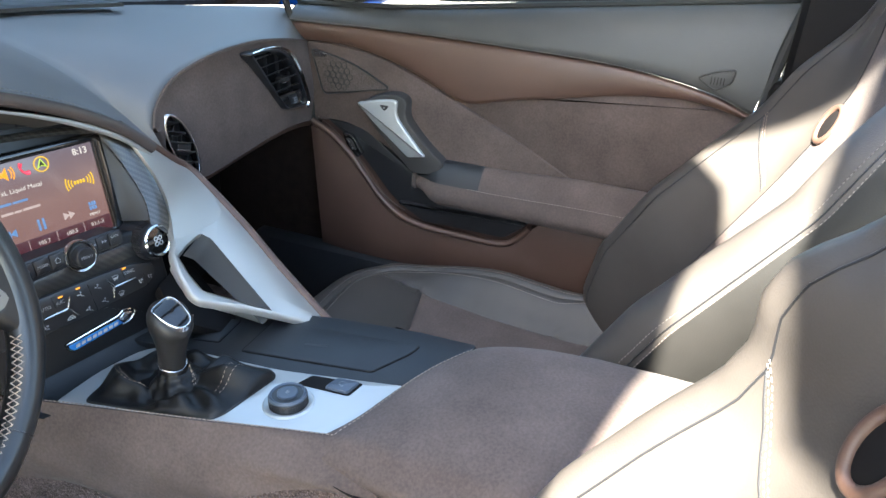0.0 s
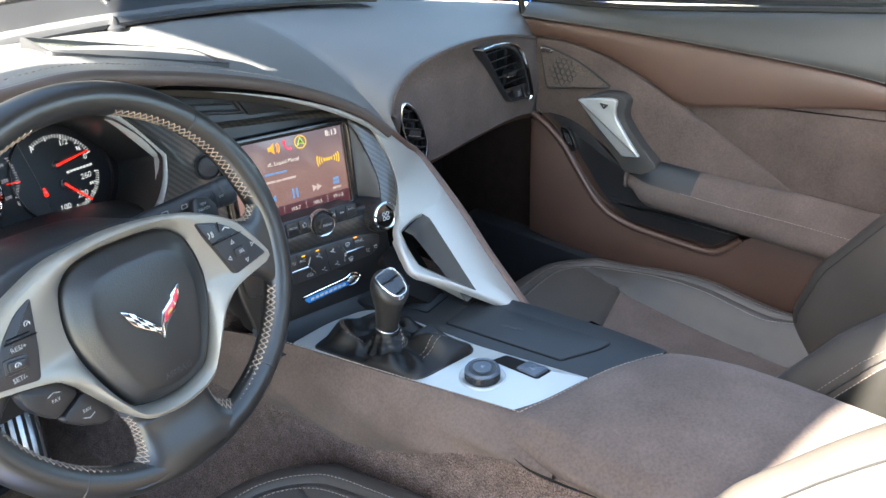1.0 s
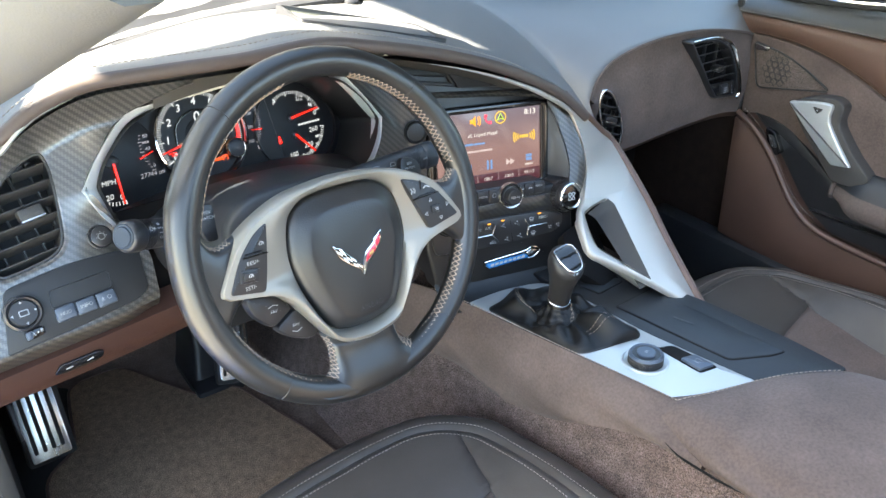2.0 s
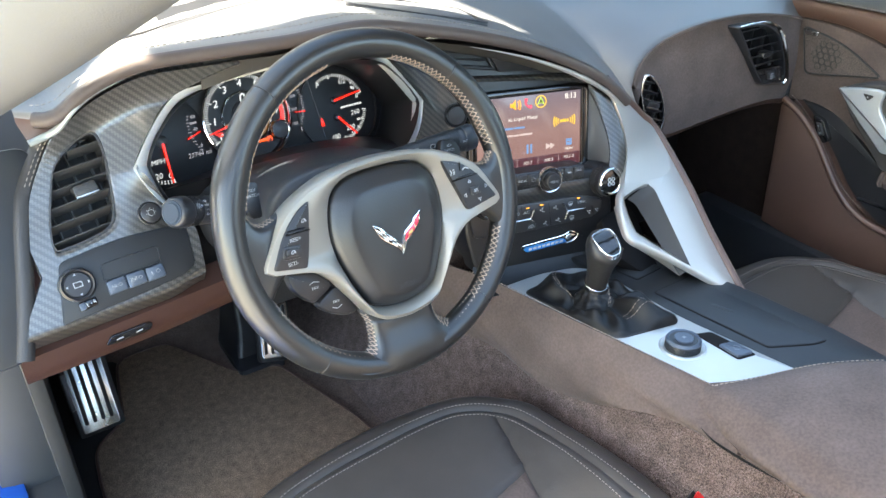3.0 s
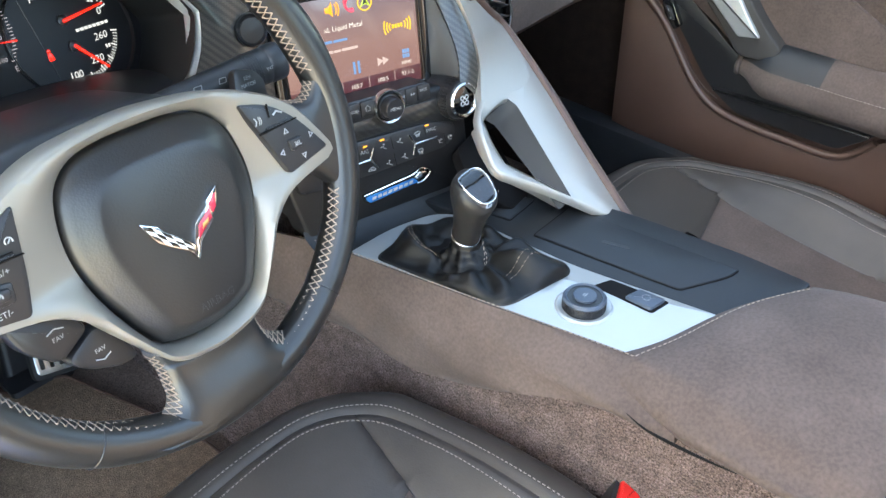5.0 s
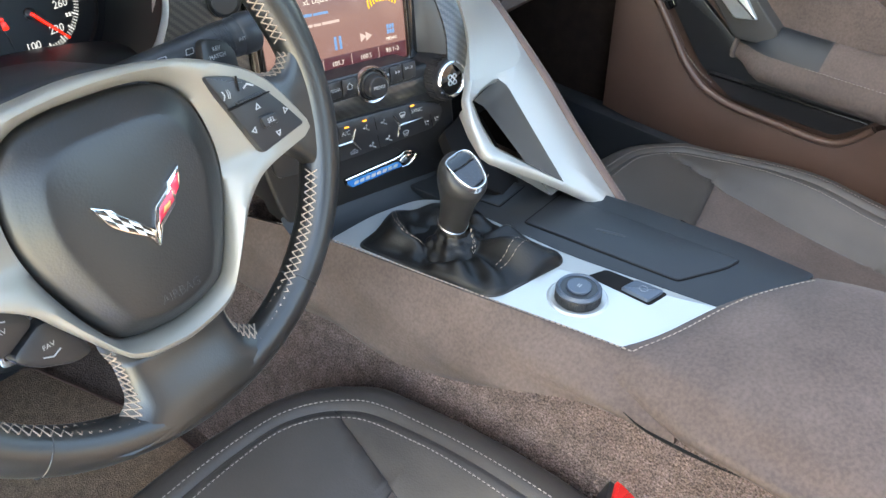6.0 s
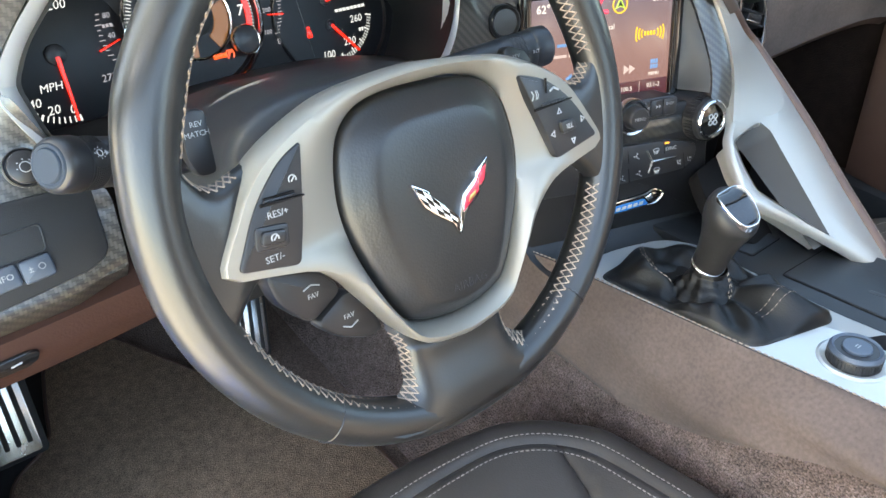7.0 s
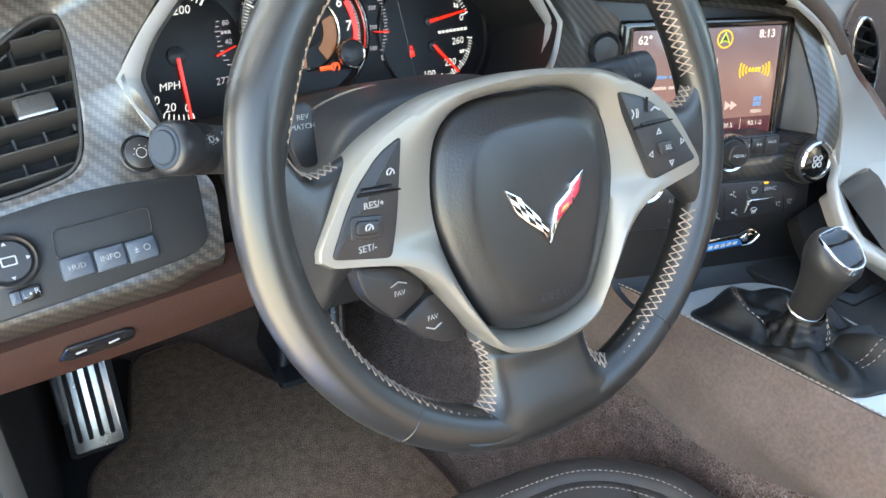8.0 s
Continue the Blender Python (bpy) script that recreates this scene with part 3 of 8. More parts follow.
def air_vent(name, loop, m, slats, slat_dir, parent, trim=CHROME, knob=True, depth=0.03, vanes=4, label="black slatted air vent", plastic=SATIN_BLACK, throat=DARK_VOID, lip=0.0045, tab=(0.0125, 0.0048), at=None):
    """A vent: rim, dark throat, blades across and a sliding tab."""
    v = part(name, slab(inset(loop, 0.003), -depth, -depth + 0.004, 0.001), throat, parent, label, m=m)
    part("rim", collar(loop, inset(loop, lip), -depth, 0.003, 0.0015), trim, v, m=m)
    c = sum(loop, Vector()) / len(loop)
    d = Vector((math.cos(slat_dir), math.sin(slat_dir), 0))
    nrm = Vector((-d.y, d.x, 0))
    inner = inset(loop, min(0.004, lip + 0.0004))
    hs = [(q - c).dot(nrm) for q in inner]
    lo, hi = min(hs), max(hs)
    for i in range(slats):
        h = lo + (hi - lo) * (i + 0.5) / slats
        cut = []
        for a, b in zip(inner, inner[1:] + inner[:1]):
            ha, hb = (a - c).dot(nrm) - h, (b - c).dot(nrm) - h
            if ha * hb < 0:
                cut.append(((a.lerp(b, ha / (ha - hb))) - c).dot(d))
        if len(cut) < 2:
            continue
        w0, w1 = min(cut), max(cut)
        bm = box(w0, w1, -0.0009, 0.0009, -min(0.020, depth - 0.002), -0.0005, 0.0006)
        bm.transform(Matrix.Rotation(radians(-22), 4, "X"))
        r = Matrix((d, nrm, Vector((0, 0, 1)))).transposed().to_4x4()
        r.translation = c + nrm * h
        bm.transform(r)
        part("blade", bm, plastic, v, m=m)
    across = [(q - c).dot(d) for q in inner]
    for i in range(vanes):
        w = min(across) + (max(across) - min(across)) * (i + 0.7) / (vanes + 0.4)
        cut = []
        for a, b in zip(inner, inner[1:] + inner[:1]):
            wa, wb = (a - c).dot(d) - w, (b - c).dot(d) - w
            if wa * wb < 0:
                cut.append(((a.lerp(b, wa / (wa - wb))) - c).dot(nrm))
        if len(cut) > 1:
            bm = box(-0.0008, 0.0008, min(cut), max(cut), -depth + 0.002, -depth * 0.55, 0.0004)
            r = Matrix((d, nrm, Vector((0, 0, 1)))).transposed().to_4x4()
            r.translation = c + d * w
            bm.transform(r)
            part("vane", bm, plastic, v, m=m)
    if knob:
        tw, th = tab
        r = Matrix((d, nrm, Vector((0, 0, 1)))).transposed().to_4x4()
        r.translation = at or c
        k = box(-tw, tw, -th, th, -0.01, 0.005, 0.0015)
        k.transform(r)
        tb = part("tab", k, plastic, v, m=m)
        k = joined(*[box(-tw + 0.003 + 0.0016 * i, -tw + 0.0036 + 0.0016 * i, -th * 0.4, th * 0.85, 0.0048, 0.0054, 0.0002) for i in range(int((2 * tw - 0.006) / 0.0016))])
        k.transform(r)
        part("ridges", k, plastic, tb, m=m)
        k = box(-tw, tw, -th - 0.001, -th + 0.0012, 0.0, 0.0058, 0.0006)
        k.transform(r)
        part("tab_edge", k, BRUSHED, tb, m=m)
    return v


# passenger vents; their planes follow the fascia
air_vent("air_vent", oval, mv, 6, -0.30, dash, depth=0.024, label="narrow oval air vent with bright rim")
part("vent_edge", tube(spline([rv @ Vector((a * MM, b * MM, 0.004)) for a, b in ((-96, 64), (-45, 64), (-2, 57), (36, 38), (70, -8), (91, -58), (84, -70))], 8), [0.0012 + 0.0034 * smooth(6, 26, i) for i in range(49)], 8), CHROME, dash, "bright vent edge")
air_vent("air_vent", angular, rv, 7, 0.0, dash, SATIN_BLACK, depth=0.024, label="angular air vent with bright edge")
sw = part("switch_plate", slab(rounded(mm((-16, -27), (64, -31), (82, -64), (13, -57)), 0.005), -0.01, 0.0015, 0.001), GLOSS_BLACK, dash, m=rv)
part("switch", slab(rounded(mm((15, -33), (45, -35), (53, -54), (26, -52)), 0.002), 0.001, 0.004, 0.001), SATIN_BLACK, sw, m=rv)
part("marking", joined(*[slab(rounded(mm((33, -41 - i * 4.5), (43, -41 - i * 4.5), (43.5, -43.5 - i * 4.5), (33.5, -43.5 - i * 4.5)), 0.0005, 2), 0.004, 0.0043, 0.0001) for i in range(3)]), WHITE_PRINT, sw, m=rv)

# ---- left switch panel of the dashboard ----
LP = plane_at((-0.60, 0.92, 0.83), 5.6, 30)
# outer line of the brow side, as places on the panel with the height at which the panel meets the brow
PANEL_TOP = spline(mm((-97, -24, 0), (-87, 8, 0), (-78, 30, 2), (-60, 57, 6), (-44, 77, 16), (-31, 89, 26), (-7, 104, 35), (18, 113, 41), (40, 119, 47), (75, 121, 54), (113, 119, 62), (147, 117, 70)), 6)
TIP = even(spline(mm((158, 104), (118, 99), (77, 87), (46, 58), (32, 42), (21, 28)), 8), 60)


def panel_height(x, y):
    """The panel is flat round the vent, swells towards the dials and flares out under the brow."""
    e = min(PANEL_TOP, key=lambda q: (q.x - x) ** 2 + (q.y - y) ** 2)
    d = math.hypot(e.x - x, e.y - y)
    return -0.007 * smooth(0.024, 0.056, x) * smooth(0.012, -0.014, y) * smooth(-0.062, -0.036, y) + 0.28 * max(0, x + 0.005) * smooth(-0.012, 0.028, y) * (1 - 0.25 * smooth(0.03, 0.10, x)) + e.z * 0.72 * max(0, 1 - d / 0.036) ** 1.8


top_part = [q for q in PANEL_TOP if q.x <= 0.026]
pan_loop = [Vector((q.x, q.y, 0)) for q in top_part[::-1]] + rounded(mm((-112, -70), (-128, -108), (60, -104), (67, -50), (52, -24), (40, 0), (30, 22)), [0.03, 0.006, 0.006, 0.01, 0.01, 0.01, 0.003])
vent_loop = spline(mm((-2, 75), (-14, 74), (-30, 66), (-44, 56), (-53, 44), (-62, 23), (-73, -8), (-76, -30), (-64, -33), (-40, -30), (-21, -25), (-11, -14), (-5, 8), (0, 40), (1.5, 62)), 4, True)
vc = Vector((-0.030, 0.022, 0))
po, pi_ = by_angle(pan_loop, vc, 220), by_angle(vent_loop, vc, 220)
rings = [[q + Vector((0, 0, -0.022)) for q in pi_], [q + Vector((0, 0, -0.003)) for q in pi_], [q.lerp(o, 0.012) + Vector((0, 0, -0.0008)) for q, o in zip(pi_, po)]]
for k in range(1, 19):
    ring = [q.lerp(o, 0.03 + 0.97 * (k - 1) / 17) for q, o in zip(pi_, po)]
    rings.append([Vector((q.x, q.y, panel_height(q.x, q.y))) for q in ring])
rings.append([q + Vector((0, 0, -0.02)) for q in rings[-1]])
lpan = part("driver_panel", loft(rings, True), CARBON, dash, "carbon fibre panel round the vent and switches", m=LP, sharp=60)
air_vent("driver_vent", vent_loop, LP @ Matrix.Translation((0, 0, -0.003)), 6, 0.10, dash, VENT_GREY, True, 0.028, 4, "large grey air vent in carbon surround", VENT_GREY, VENT_THROAT, 0.0012, (0.0118, 0.0062), Vector((-0.0285, 0.021, 0)))
# leather edge beside it, dashboard's end trim coloured dark for shade, and the pale line under the brow
side = even([q for q in PANEL_TOP if q.y < 0.078 and q.x < 0], 40)
side = even(spline([(-0.131, -0.128), (-0.114, -0.080)] + [Vector((q.x, q.y, 0)) for q in side[::6]] + [side[-1]], 6), 60)
rows = [[], [], [], []]
for i, q in enumerate(side):
    for r, (dx, dz) in zip(rows, ((0.003, -0.006), (-0.001, -0.0005), (-0.009, -0.0015), (-0.014, -0.010))):
        r.append(Vector((q.x + dx, q.y - dx * 0.3, q.z + dz)))
part("panel_edge", loft(rows), BLACK_LEATHER, dash, "stitched black leather edge", m=LP, sharp=60)
for dx in (-0.003, -0.0075):
    part("edge_stitching", stitches([q + Vector((dx, 0, 0.0003)) for q in side[44:]], 0.004, 0.002, 0.0004), PALE_THREAD, dash, m=LP)
# black plastic stands in for the shade on this end
part("end_trim", slab(rounded(mm((-68, 78), (-58, 50), (-100, -24), (-134, -128), (-175, -128), (-135, 40), (-100, 80)), 0.01), -0.03, -0.008, 0.003), SOFT_BLACK, dash, "end trim of the dashboard, shade put into its dark colour", m=LP)
pale = spline(mm((-67, 73, 32), (-54, 76, 32), (-43.5, 78.5, 35), (-36.5, 82, 39), (-25.5, 90.6, 48), (-13, 97.6, 53), (-1.7, 102, 57), (9.4, 104.5, 60), (31, 110, 62)), 6)
part("brow_edge", tube(pale, [0.0034 - 0.0029 * smooth(0.4, 1.0, i / (len(pale) - 1)) for i in range(len(pale))], 8), PALE_TRIM, dash, "pale silver line under the brow", m=LP)
rows = [[q + Vector((0, 0.002, -0.004)) for q in near[0:7]], [q + Vector((0, -0.002, -0.012)) for q in near[0:7]], even([LP @ q for q in pale[0:16]], 7)]
part("brow_end", loft(rows), BROWN_LEATHER, dash, "brown leather end of the brow", sharp=70)
plate = part("switch_plate", slab(rounded(mm((-78, -44), (-15, -37), (56, -43), (52, -86), (48, -92), (37, -97), (-17, -102), (-94, -106)), [0.008, 0.03, 0.004, 0.01, 0.006, 0.01, 0.03, 0.004]), -0.004, 0.0025, 0.0015), SOFT_BLACK, lpan, "black switch plate", m=LP)
rows = []
for x in [-128 + 188 * i / 40 for i in range(41)]:
    low = 8 * smooth(15, 60, x)
    rows.append([Vector((x * MM, (-103.5 + low) * MM, 0.0005)), Vector((x * MM, (-108 + low) * MM, 0.001)), Vector((x * MM, (-110.5 + low) * MM, -0.002)), Vector((x * MM, (-118 + low) * MM, -0.016)), Vector((x * MM, (-122 + low) * MM, -0.030))])
# the darker weave stands in for the dark surroundings this lip reflects
part("carbon_lip", loft(rows), CARBON_TRIM, lpan, "carbon fibre lip that slopes back under the plate, dark reflection in its colour", m=LP, sharp=60)
part("pocket", collar(rounded(mm((-42, -58), (19, -57), (17, -76), (-44, -77)), 0.004), rounded(mm((-41, -59), (18, -58), (16, -75), (-43, -76)), 0.004), 0.0015, 0.0036, 0.0004), SATIN_BLACK, lpan, m=LP)
for a in (-43.5, -23.2, -2.9):
    bt = part("push_button", slab(rounded(mm((a, -92), (a + 19.6, -91), (a + 19.4, -76.5), (a + 0.4, -77)), 0.0025), 0.002, 0.0065, 0.0018), GREY_BUTTON, lpan, "blue-grey push button", m=LP)
words((("INFO", 0.0056, (-0.0135, -0.0838)), ("HUD", 0.0050, (-0.0338, -0.0842))), WHITE_PRINT, lpan, LP, 0.0068)
tx = joined(lettering("±", 0.006, (0.0030, -0.0835)), collar(circle(0.0098, -0.0833, 0.0022, 14), circle(0.0098, -0.0833, 0.0017, 14), 0, 0.0002, 0.0001))
tx.transform(Matrix.Translation((0, 0, 0.0068)))
part("symbol", tx, WHITE_PRINT, lpan, m=LP)
knob = part("mirror_knob", lathe([(0.0175, 0), (0.0175, 0.006), (0.0155, 0.008), (0.0135, 0.006), (0.012, 0.0075), (0.0, 0.0078)]), SATIN_BLACK, lpan, "round mirror adjuster", m=LP @ Matrix.Translation((-0.0690, -0.0705, 0.002)))
arrows = [slab([Vector((math.cos(a) * 0.0105 + math.cos(a + b) * 0.0016, math.sin(a) * 0.0105 + math.sin(a + b) * 0.0016, 0)) for b in (0, 2.1, 4.2)], 0.0079, 0.0082, 0.0001) for a in (0, 1.571, 3.142, 4.712)]
part("symbol", joined(collar(rounded(mm((-4.5, -3), (4.5, -3), (4.5, 3), (-4.5, 3)), 0.001), rounded(mm((-3.6, -2.1), (3.6, -2.1), (3.6, 2.1), (-3.6, 2.1)), 0.001), 0.0079, 0.0082, 0.0001), *arrows), WHITE_PRINT, knob, m=LP @ Matrix.Translation((-0.0690, -0.0705, 0.002)))
lr = part("mirror_switch", slab(rounded(mm((-75, -98.5), (-57, -96.5), (-57, -87.5), (-75, -89)), 0.002), 0.002, 0.0055, 0.001), GLOSS_BLACK, lpan, m=LP)
part("slider", slab(rounded(mm((-74.4, -97.8), (-68.5, -97), (-68.5, -89.2), (-74.4, -89.8)), 0.0015), 0.005, 0.0075, 0.001), GREY_BUTTON, lr, m=LP)
tx = joined(lettering("L", 0.0050, (-0.0665, -0.0935)), lettering("R", 0.0050, (-0.0593, -0.0921)), slab(circle(-0.0630, -0.0928, 0.0008, 8), 0, 0.0002, 0.0001))
tx.transform(Matrix.Translation((0, 0, 0.0058)))
part("lettering", tx, WHITE_PRINT, lr, m=LP)
dim = part("dimmer_knob", lathe([(0.0128, 0), (0.0128, 0.002), (0.0120, 0.0028), (0.0112, 0.0015), (0.0106, 0.0015), (0.0104, 0.0060), (0.0096, 0.0066), (0.0, 0.0066)]), SATIN_BLACK, lpan, "round lamp dimmer", m=LP @ Matrix.Translation((0.024, -0.022, 0.0)))
part("symbol", joined(collar(circle(0, 0, 0.0036, 20), circle(0, 0, 0.0030, 20), 0.0065, 0.0069, 0.0001), *[box(0.0050 * math.cos(a) - 0.0004, 0.0050 * math.cos(a) + 0.0004, 0.0050 * math.sin(a) - 0.0004, 0.0050 * math.sin(a) + 0.0004, 0.0065, 0.0069, 0.0001) for a in (0, 0.8, 1.6, 2.4, 3.2)]), WHITE_PRINT, dim, m=LP @ Matrix.Translation((0.024, -0.022, 0.0)))

# filler sheet, near black in place of the shaded hollow by the column
part("column_gap", slab(rounded(mm((48, 0), (150, 0), (150, -112), (48, -112)), 0.006), -0.045, -0.038, 0.002), DARK_VOID, dash, "dark sheet added for the shaded gap beside the column", m=LP)

# brown knee panel under it, its leather coloured darker for the shade there
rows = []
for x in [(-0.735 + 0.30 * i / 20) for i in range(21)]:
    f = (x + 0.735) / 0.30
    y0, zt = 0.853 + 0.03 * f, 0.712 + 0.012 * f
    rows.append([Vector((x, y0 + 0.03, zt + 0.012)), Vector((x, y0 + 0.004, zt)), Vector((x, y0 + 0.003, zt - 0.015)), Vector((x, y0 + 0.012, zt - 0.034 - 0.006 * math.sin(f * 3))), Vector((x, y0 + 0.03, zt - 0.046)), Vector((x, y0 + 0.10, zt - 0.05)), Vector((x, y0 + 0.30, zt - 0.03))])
knee = part("knee_panel", loft(rows), SHADED_KNEE_LEATHER, dash, "brown leather knee panel, darkened for the shade under the dash", sharp=60)
KP = plane_at((-0.631, 0.8695, 0.6955), 5.6, -12)
ks = part("release_switch", slab(rounded(mm((-25, 0), (-18, 10), (-1, 10), (21, 10.5), (27, 8), (25, 0), (18, -3), (-1, -3), (-16, -3)), 0.003), -0.004, 0.004, 0.0015), GLOSS_BLACK, knee, "black two-way release switch", m=KP)
part("symbol", joined(slab(rounded(mm((-13, 2.6), (-6, 3.4), (-6, 5), (-13, 4.2)), 0.0004, 2), 0.004, 0.0044, 0.0001), slab(rounded(mm((8, 3), (15, 4.2), (15, 5.8), (8, 4.6)), 0.0004, 2), 0.004, 0.0044, 0.0001)), WHITE_PRINT, ks, m=KP)
part("column_shroud_lower", solid(loft([[Vector((-0.46 + 0.20 * i / 8, 0.88 + 0.02 * k, 0.735 - 0.03 * k)) for i in range(9)] for k in range(5)]), 0.01), SOFT_BLACK, dash)

# ---- instrument cluster ----
CL = plane_at((-0.38, 1.05, 0.805), 5.6, 20)
HOOD = 0.112
cluster = thing("instrument_cluster", "lit instrument cluster with red needles deep in a silver-edged hood", "gauge cluster", (-0.38, 1.05, 0.80))
part("face", slab(rounded(mm((-225, -70), (215, -70), (215, 110), (-225, 110)), 0.02), -0.012, 0.0, 0.001), DIAL_BLACK, cluster, "black dial face", m=CL)
# front rim of the hood, and its walls that run back to the dials
rim_loop = rounded(mm((-104, 82), (-146, 68), (-179, 36), (-192, 14), (-184, -28), (-165, -54), (-100, -68), (0, -72), (90, -64), (143, -47), (166, -20), (177, 6), (160, 36), (132, 68), (100, 76), (0, 88)), [0.02, 0.03, 0.02, 0.006, 0.02, 0.03, 0.03, 0.03, 0.03, 0.02, 0.02, 0.006, 0.02, 0.02, 0.03, 0.03], 5)
hood_rows = []
for z, k in ((HOOD, 1.0), (HOOD - 0.006, 1.004), (0.07, 1.03), (0.03, 1.05), (0.0, 1.06)):
    hood_rows.append([Vector((q.x * k, 0.01 + (q.y - 0.01) * k, z)) for q in rim_loop])
part("hood_wall", loft(hood_rows, True), HOOD_BLACK, cluster, "smooth black hood wall", m=CL, sharp=60)


def blade_trim(outer_pts, inner_pts, rise):
    """A polished blade between two edges, each given in two sweeps that meet at a crease."""
    a = [q for s in outer_pts for q in even(spline([(x * MM, y * MM, HOOD + rise) for x, y in s], 8), 18)]
    b = [q for s in inner_pts for q in even(spline([(x * MM, y * MM, HOOD - 0.010) for x, y in s], 8), 18)]
    return loft([[p + Vector((0, 0, -0.006)), p, p.lerp(q, 0.35) + Vector((0, 0, 0.0012)), p.lerp(q, 0.7) + Vector((0, 0, 0.001)), q, q + Vector((0, 0, -0.008))] for p, q in zip(a, b)])


BL_OUT = [[(-84, 86), (-118, 85), (-146, 80), (-182, 49), (-210, 15)], [(-210, 15), (-203, -6), (-192, -28), (-180, -46)]]
BL_IN = [[(-88, 84), (-120, 78), (-146, 68), (-179, 36), (-192, 14)], [(-192, 14), (-189, -6), (-184, -28), (-174, -44)]]
BR_OUT = [[(50, 85), (100, 81), (136, 72), (182, 6)], [(182, 6), (170, -24), (147, -51), (118, -66)]]
BR_IN = [[(50, 83), (100, 77), (132, 68), (177, 6)], [(177, 6), (166, -22), (143, -47), (116, -62)]]
part("trim_blade", blade_trim(BL_OUT, BL_IN, 0.003), POLISHED, cluster, "polished silver edge", m=CL, sharp=30)
part("trim_blade", blade_trim(BR_OUT, BR_IN, 0.001), POLISHED, cluster, "polished silver edge", m=CL, sharp=30)
# soft shelf that swells from under the dials towards the column
shelf = []
for y, z, w in ((-0.018, 0.001, 0.21), (-0.020, 0.03, 0.205), (-0.024, 0.06, 0.20), (-0.030, 0.09, 0.19), (-0.036, 0.105, 0.17)):
    shelf.append([Vector((-0.015 + w * (2 * i / 30 - 1), y - 0.028 * abs(2 * i / 30 - 1) ** 2.4, z)) for i in range(31)])
part("surround", loft(shelf), SHELF_BLACK, cluster, "soft black shelf under the dials", m=CL, sharp=70)

# carbon panel from the brow down to the silver edge
brow = even([Vector((q.x, q.y, 0)) for q in PANEL_TOP if q.x >= 0.018], 60)[::-1]
rows = []
for k in range(15):
    row = [a.lerp(b, k / 14) for a, b in zip(brow, TIP)]
    rows.append([Vector((q.x, q.y, panel_height(q.x, q.y) + 0.0006)) for q in row])
rows.append([q + Vector((0, 0, -0.006)) for q in rows[-1]])
part("hood_panel", loft(rows), CARBON, dash, "carbon fibre panel under the brow", m=LP, sharp=60)

# grey panel between the brow and the hood over the dials
rows = [[], [], [], [], []]
for i in range(49):
    cx = -114 + 264 * i / 48
    w = CL @ Vector((cx * MM, (90 - 0.0007 * (cx - 10) ** 2 - 0.10 * max(0, cx - 60)) * MM, HOOD + 0.0015))
    top = min(near, key=lambda p: abs(p.x - w.x)) + Vector((0, 0.003, -0.012))
    top.x = w.x
    for k in range(5):
        rows[k].append(top.lerp(w, k / 4) + Vector((0, 0.004 * math.sin(math.pi * k / 4), 0)))
part("brow_panel", loft(rows), LINING, dash, "soft grey panel under the brow", sharp=60)


def dial(cx, cy, r0, r1, a0, a1, n, major, long=0.0025, wide=1.0):
    out = []
    for i in range(n + 1):
        a = radians(a0 + (a1 - a0) * i / n)
        big = i % major == 0
        d, s = Vector((math.cos(a), math.sin(a), 0)), Vector((-math.sin(a), math.cos(a), 0))
        ra = r0 - (long if big else 0)
        w = (0.0007 if big else 0.00038) * wide
        c = Vector((cx, cy, 0))
        out.append(slab([c + d * ra - s * w, c + d * r1 - s * w, c + d * r1 + s * w, c + d * ra + s * w], 0.0008, 0.0012, 0.0001))
    return joined(*out)


def needle(a, b, w=0.0016):
    a, b = V3(a), V3(b)
    s = Vector((-(b - a).y, (b - a).x, 0)).normalized()
    return slab([a - s * w, b - s * w * 0.5, b + s * w * 0.5, a + s * w], 0.003, 0.0045, 0.0004)


def arc_band(r0, r1, a0, a1, z0, z1, n=24):
    """A flat band along part of a ring."""
    an = [radians(a0 + (a1 - a0) * i / n) for i in range(n + 1)]
    return slab([Vector((r1 * math.cos(a), r1 * math.sin(a), 0)) for a in an] + [Vector((r0 * math.cos(a), r0 * math.sin(a), 0)) for a in an[::-1]], z0, z1, 0.0001, 1)


# rev counter
TC = CL @ Matrix.Translation((-0.025, 0.034, 0.0))
tach = part("rev_counter", lathe([(0.0590, 0), (0.0590, 0.006), (0.0575, 0.007), (0.0560, 0.002), (0.0, 0.002)], 64), DIAL_BLACK, cluster, "round rev counter", m=TC)
part("bezel", hoop([(0.0590, 0.0), (0.0622, 0.006), (0.0618, 0.0105), (0.0600, 0.0115), (0.0582, 0.0085), (0.0578, 0.002)], 72), CHROME, tach, "bright bezel", m=TC)
TA = TC @ Matrix.Translation((0, 0, 0.002))
part("scale", dial(0, 0, 0.0515, 0.0560, 207, -22, 78, 10, 0.003), GAUGE_WHITE, tach, m=TA)
for i in range(8):
    a = radians(205 - 29.3 * i)
    part("numeral", lettering(str(i), 0.0128, (0.0440 * math.cos(a), 0.0440 * math.sin(a)), 0.2, 0.00022), GAUGE_WHITE, tach, m=TA @ Matrix.Translation((0, 0, 0.001)))
part("red_zone", arc_band(0.0485, 0.0535, 26, -18, 0.001, 0.0016), GAUGE_RED, tach, m=TA)
part("inner_ring", hoop([(0.0345, 0.0), (0.0345, 0.003), (0.0335, 0.004), (0.0322, 0.003), (0.0322, 0)], 56), BRUSHED, tach, m=TA)
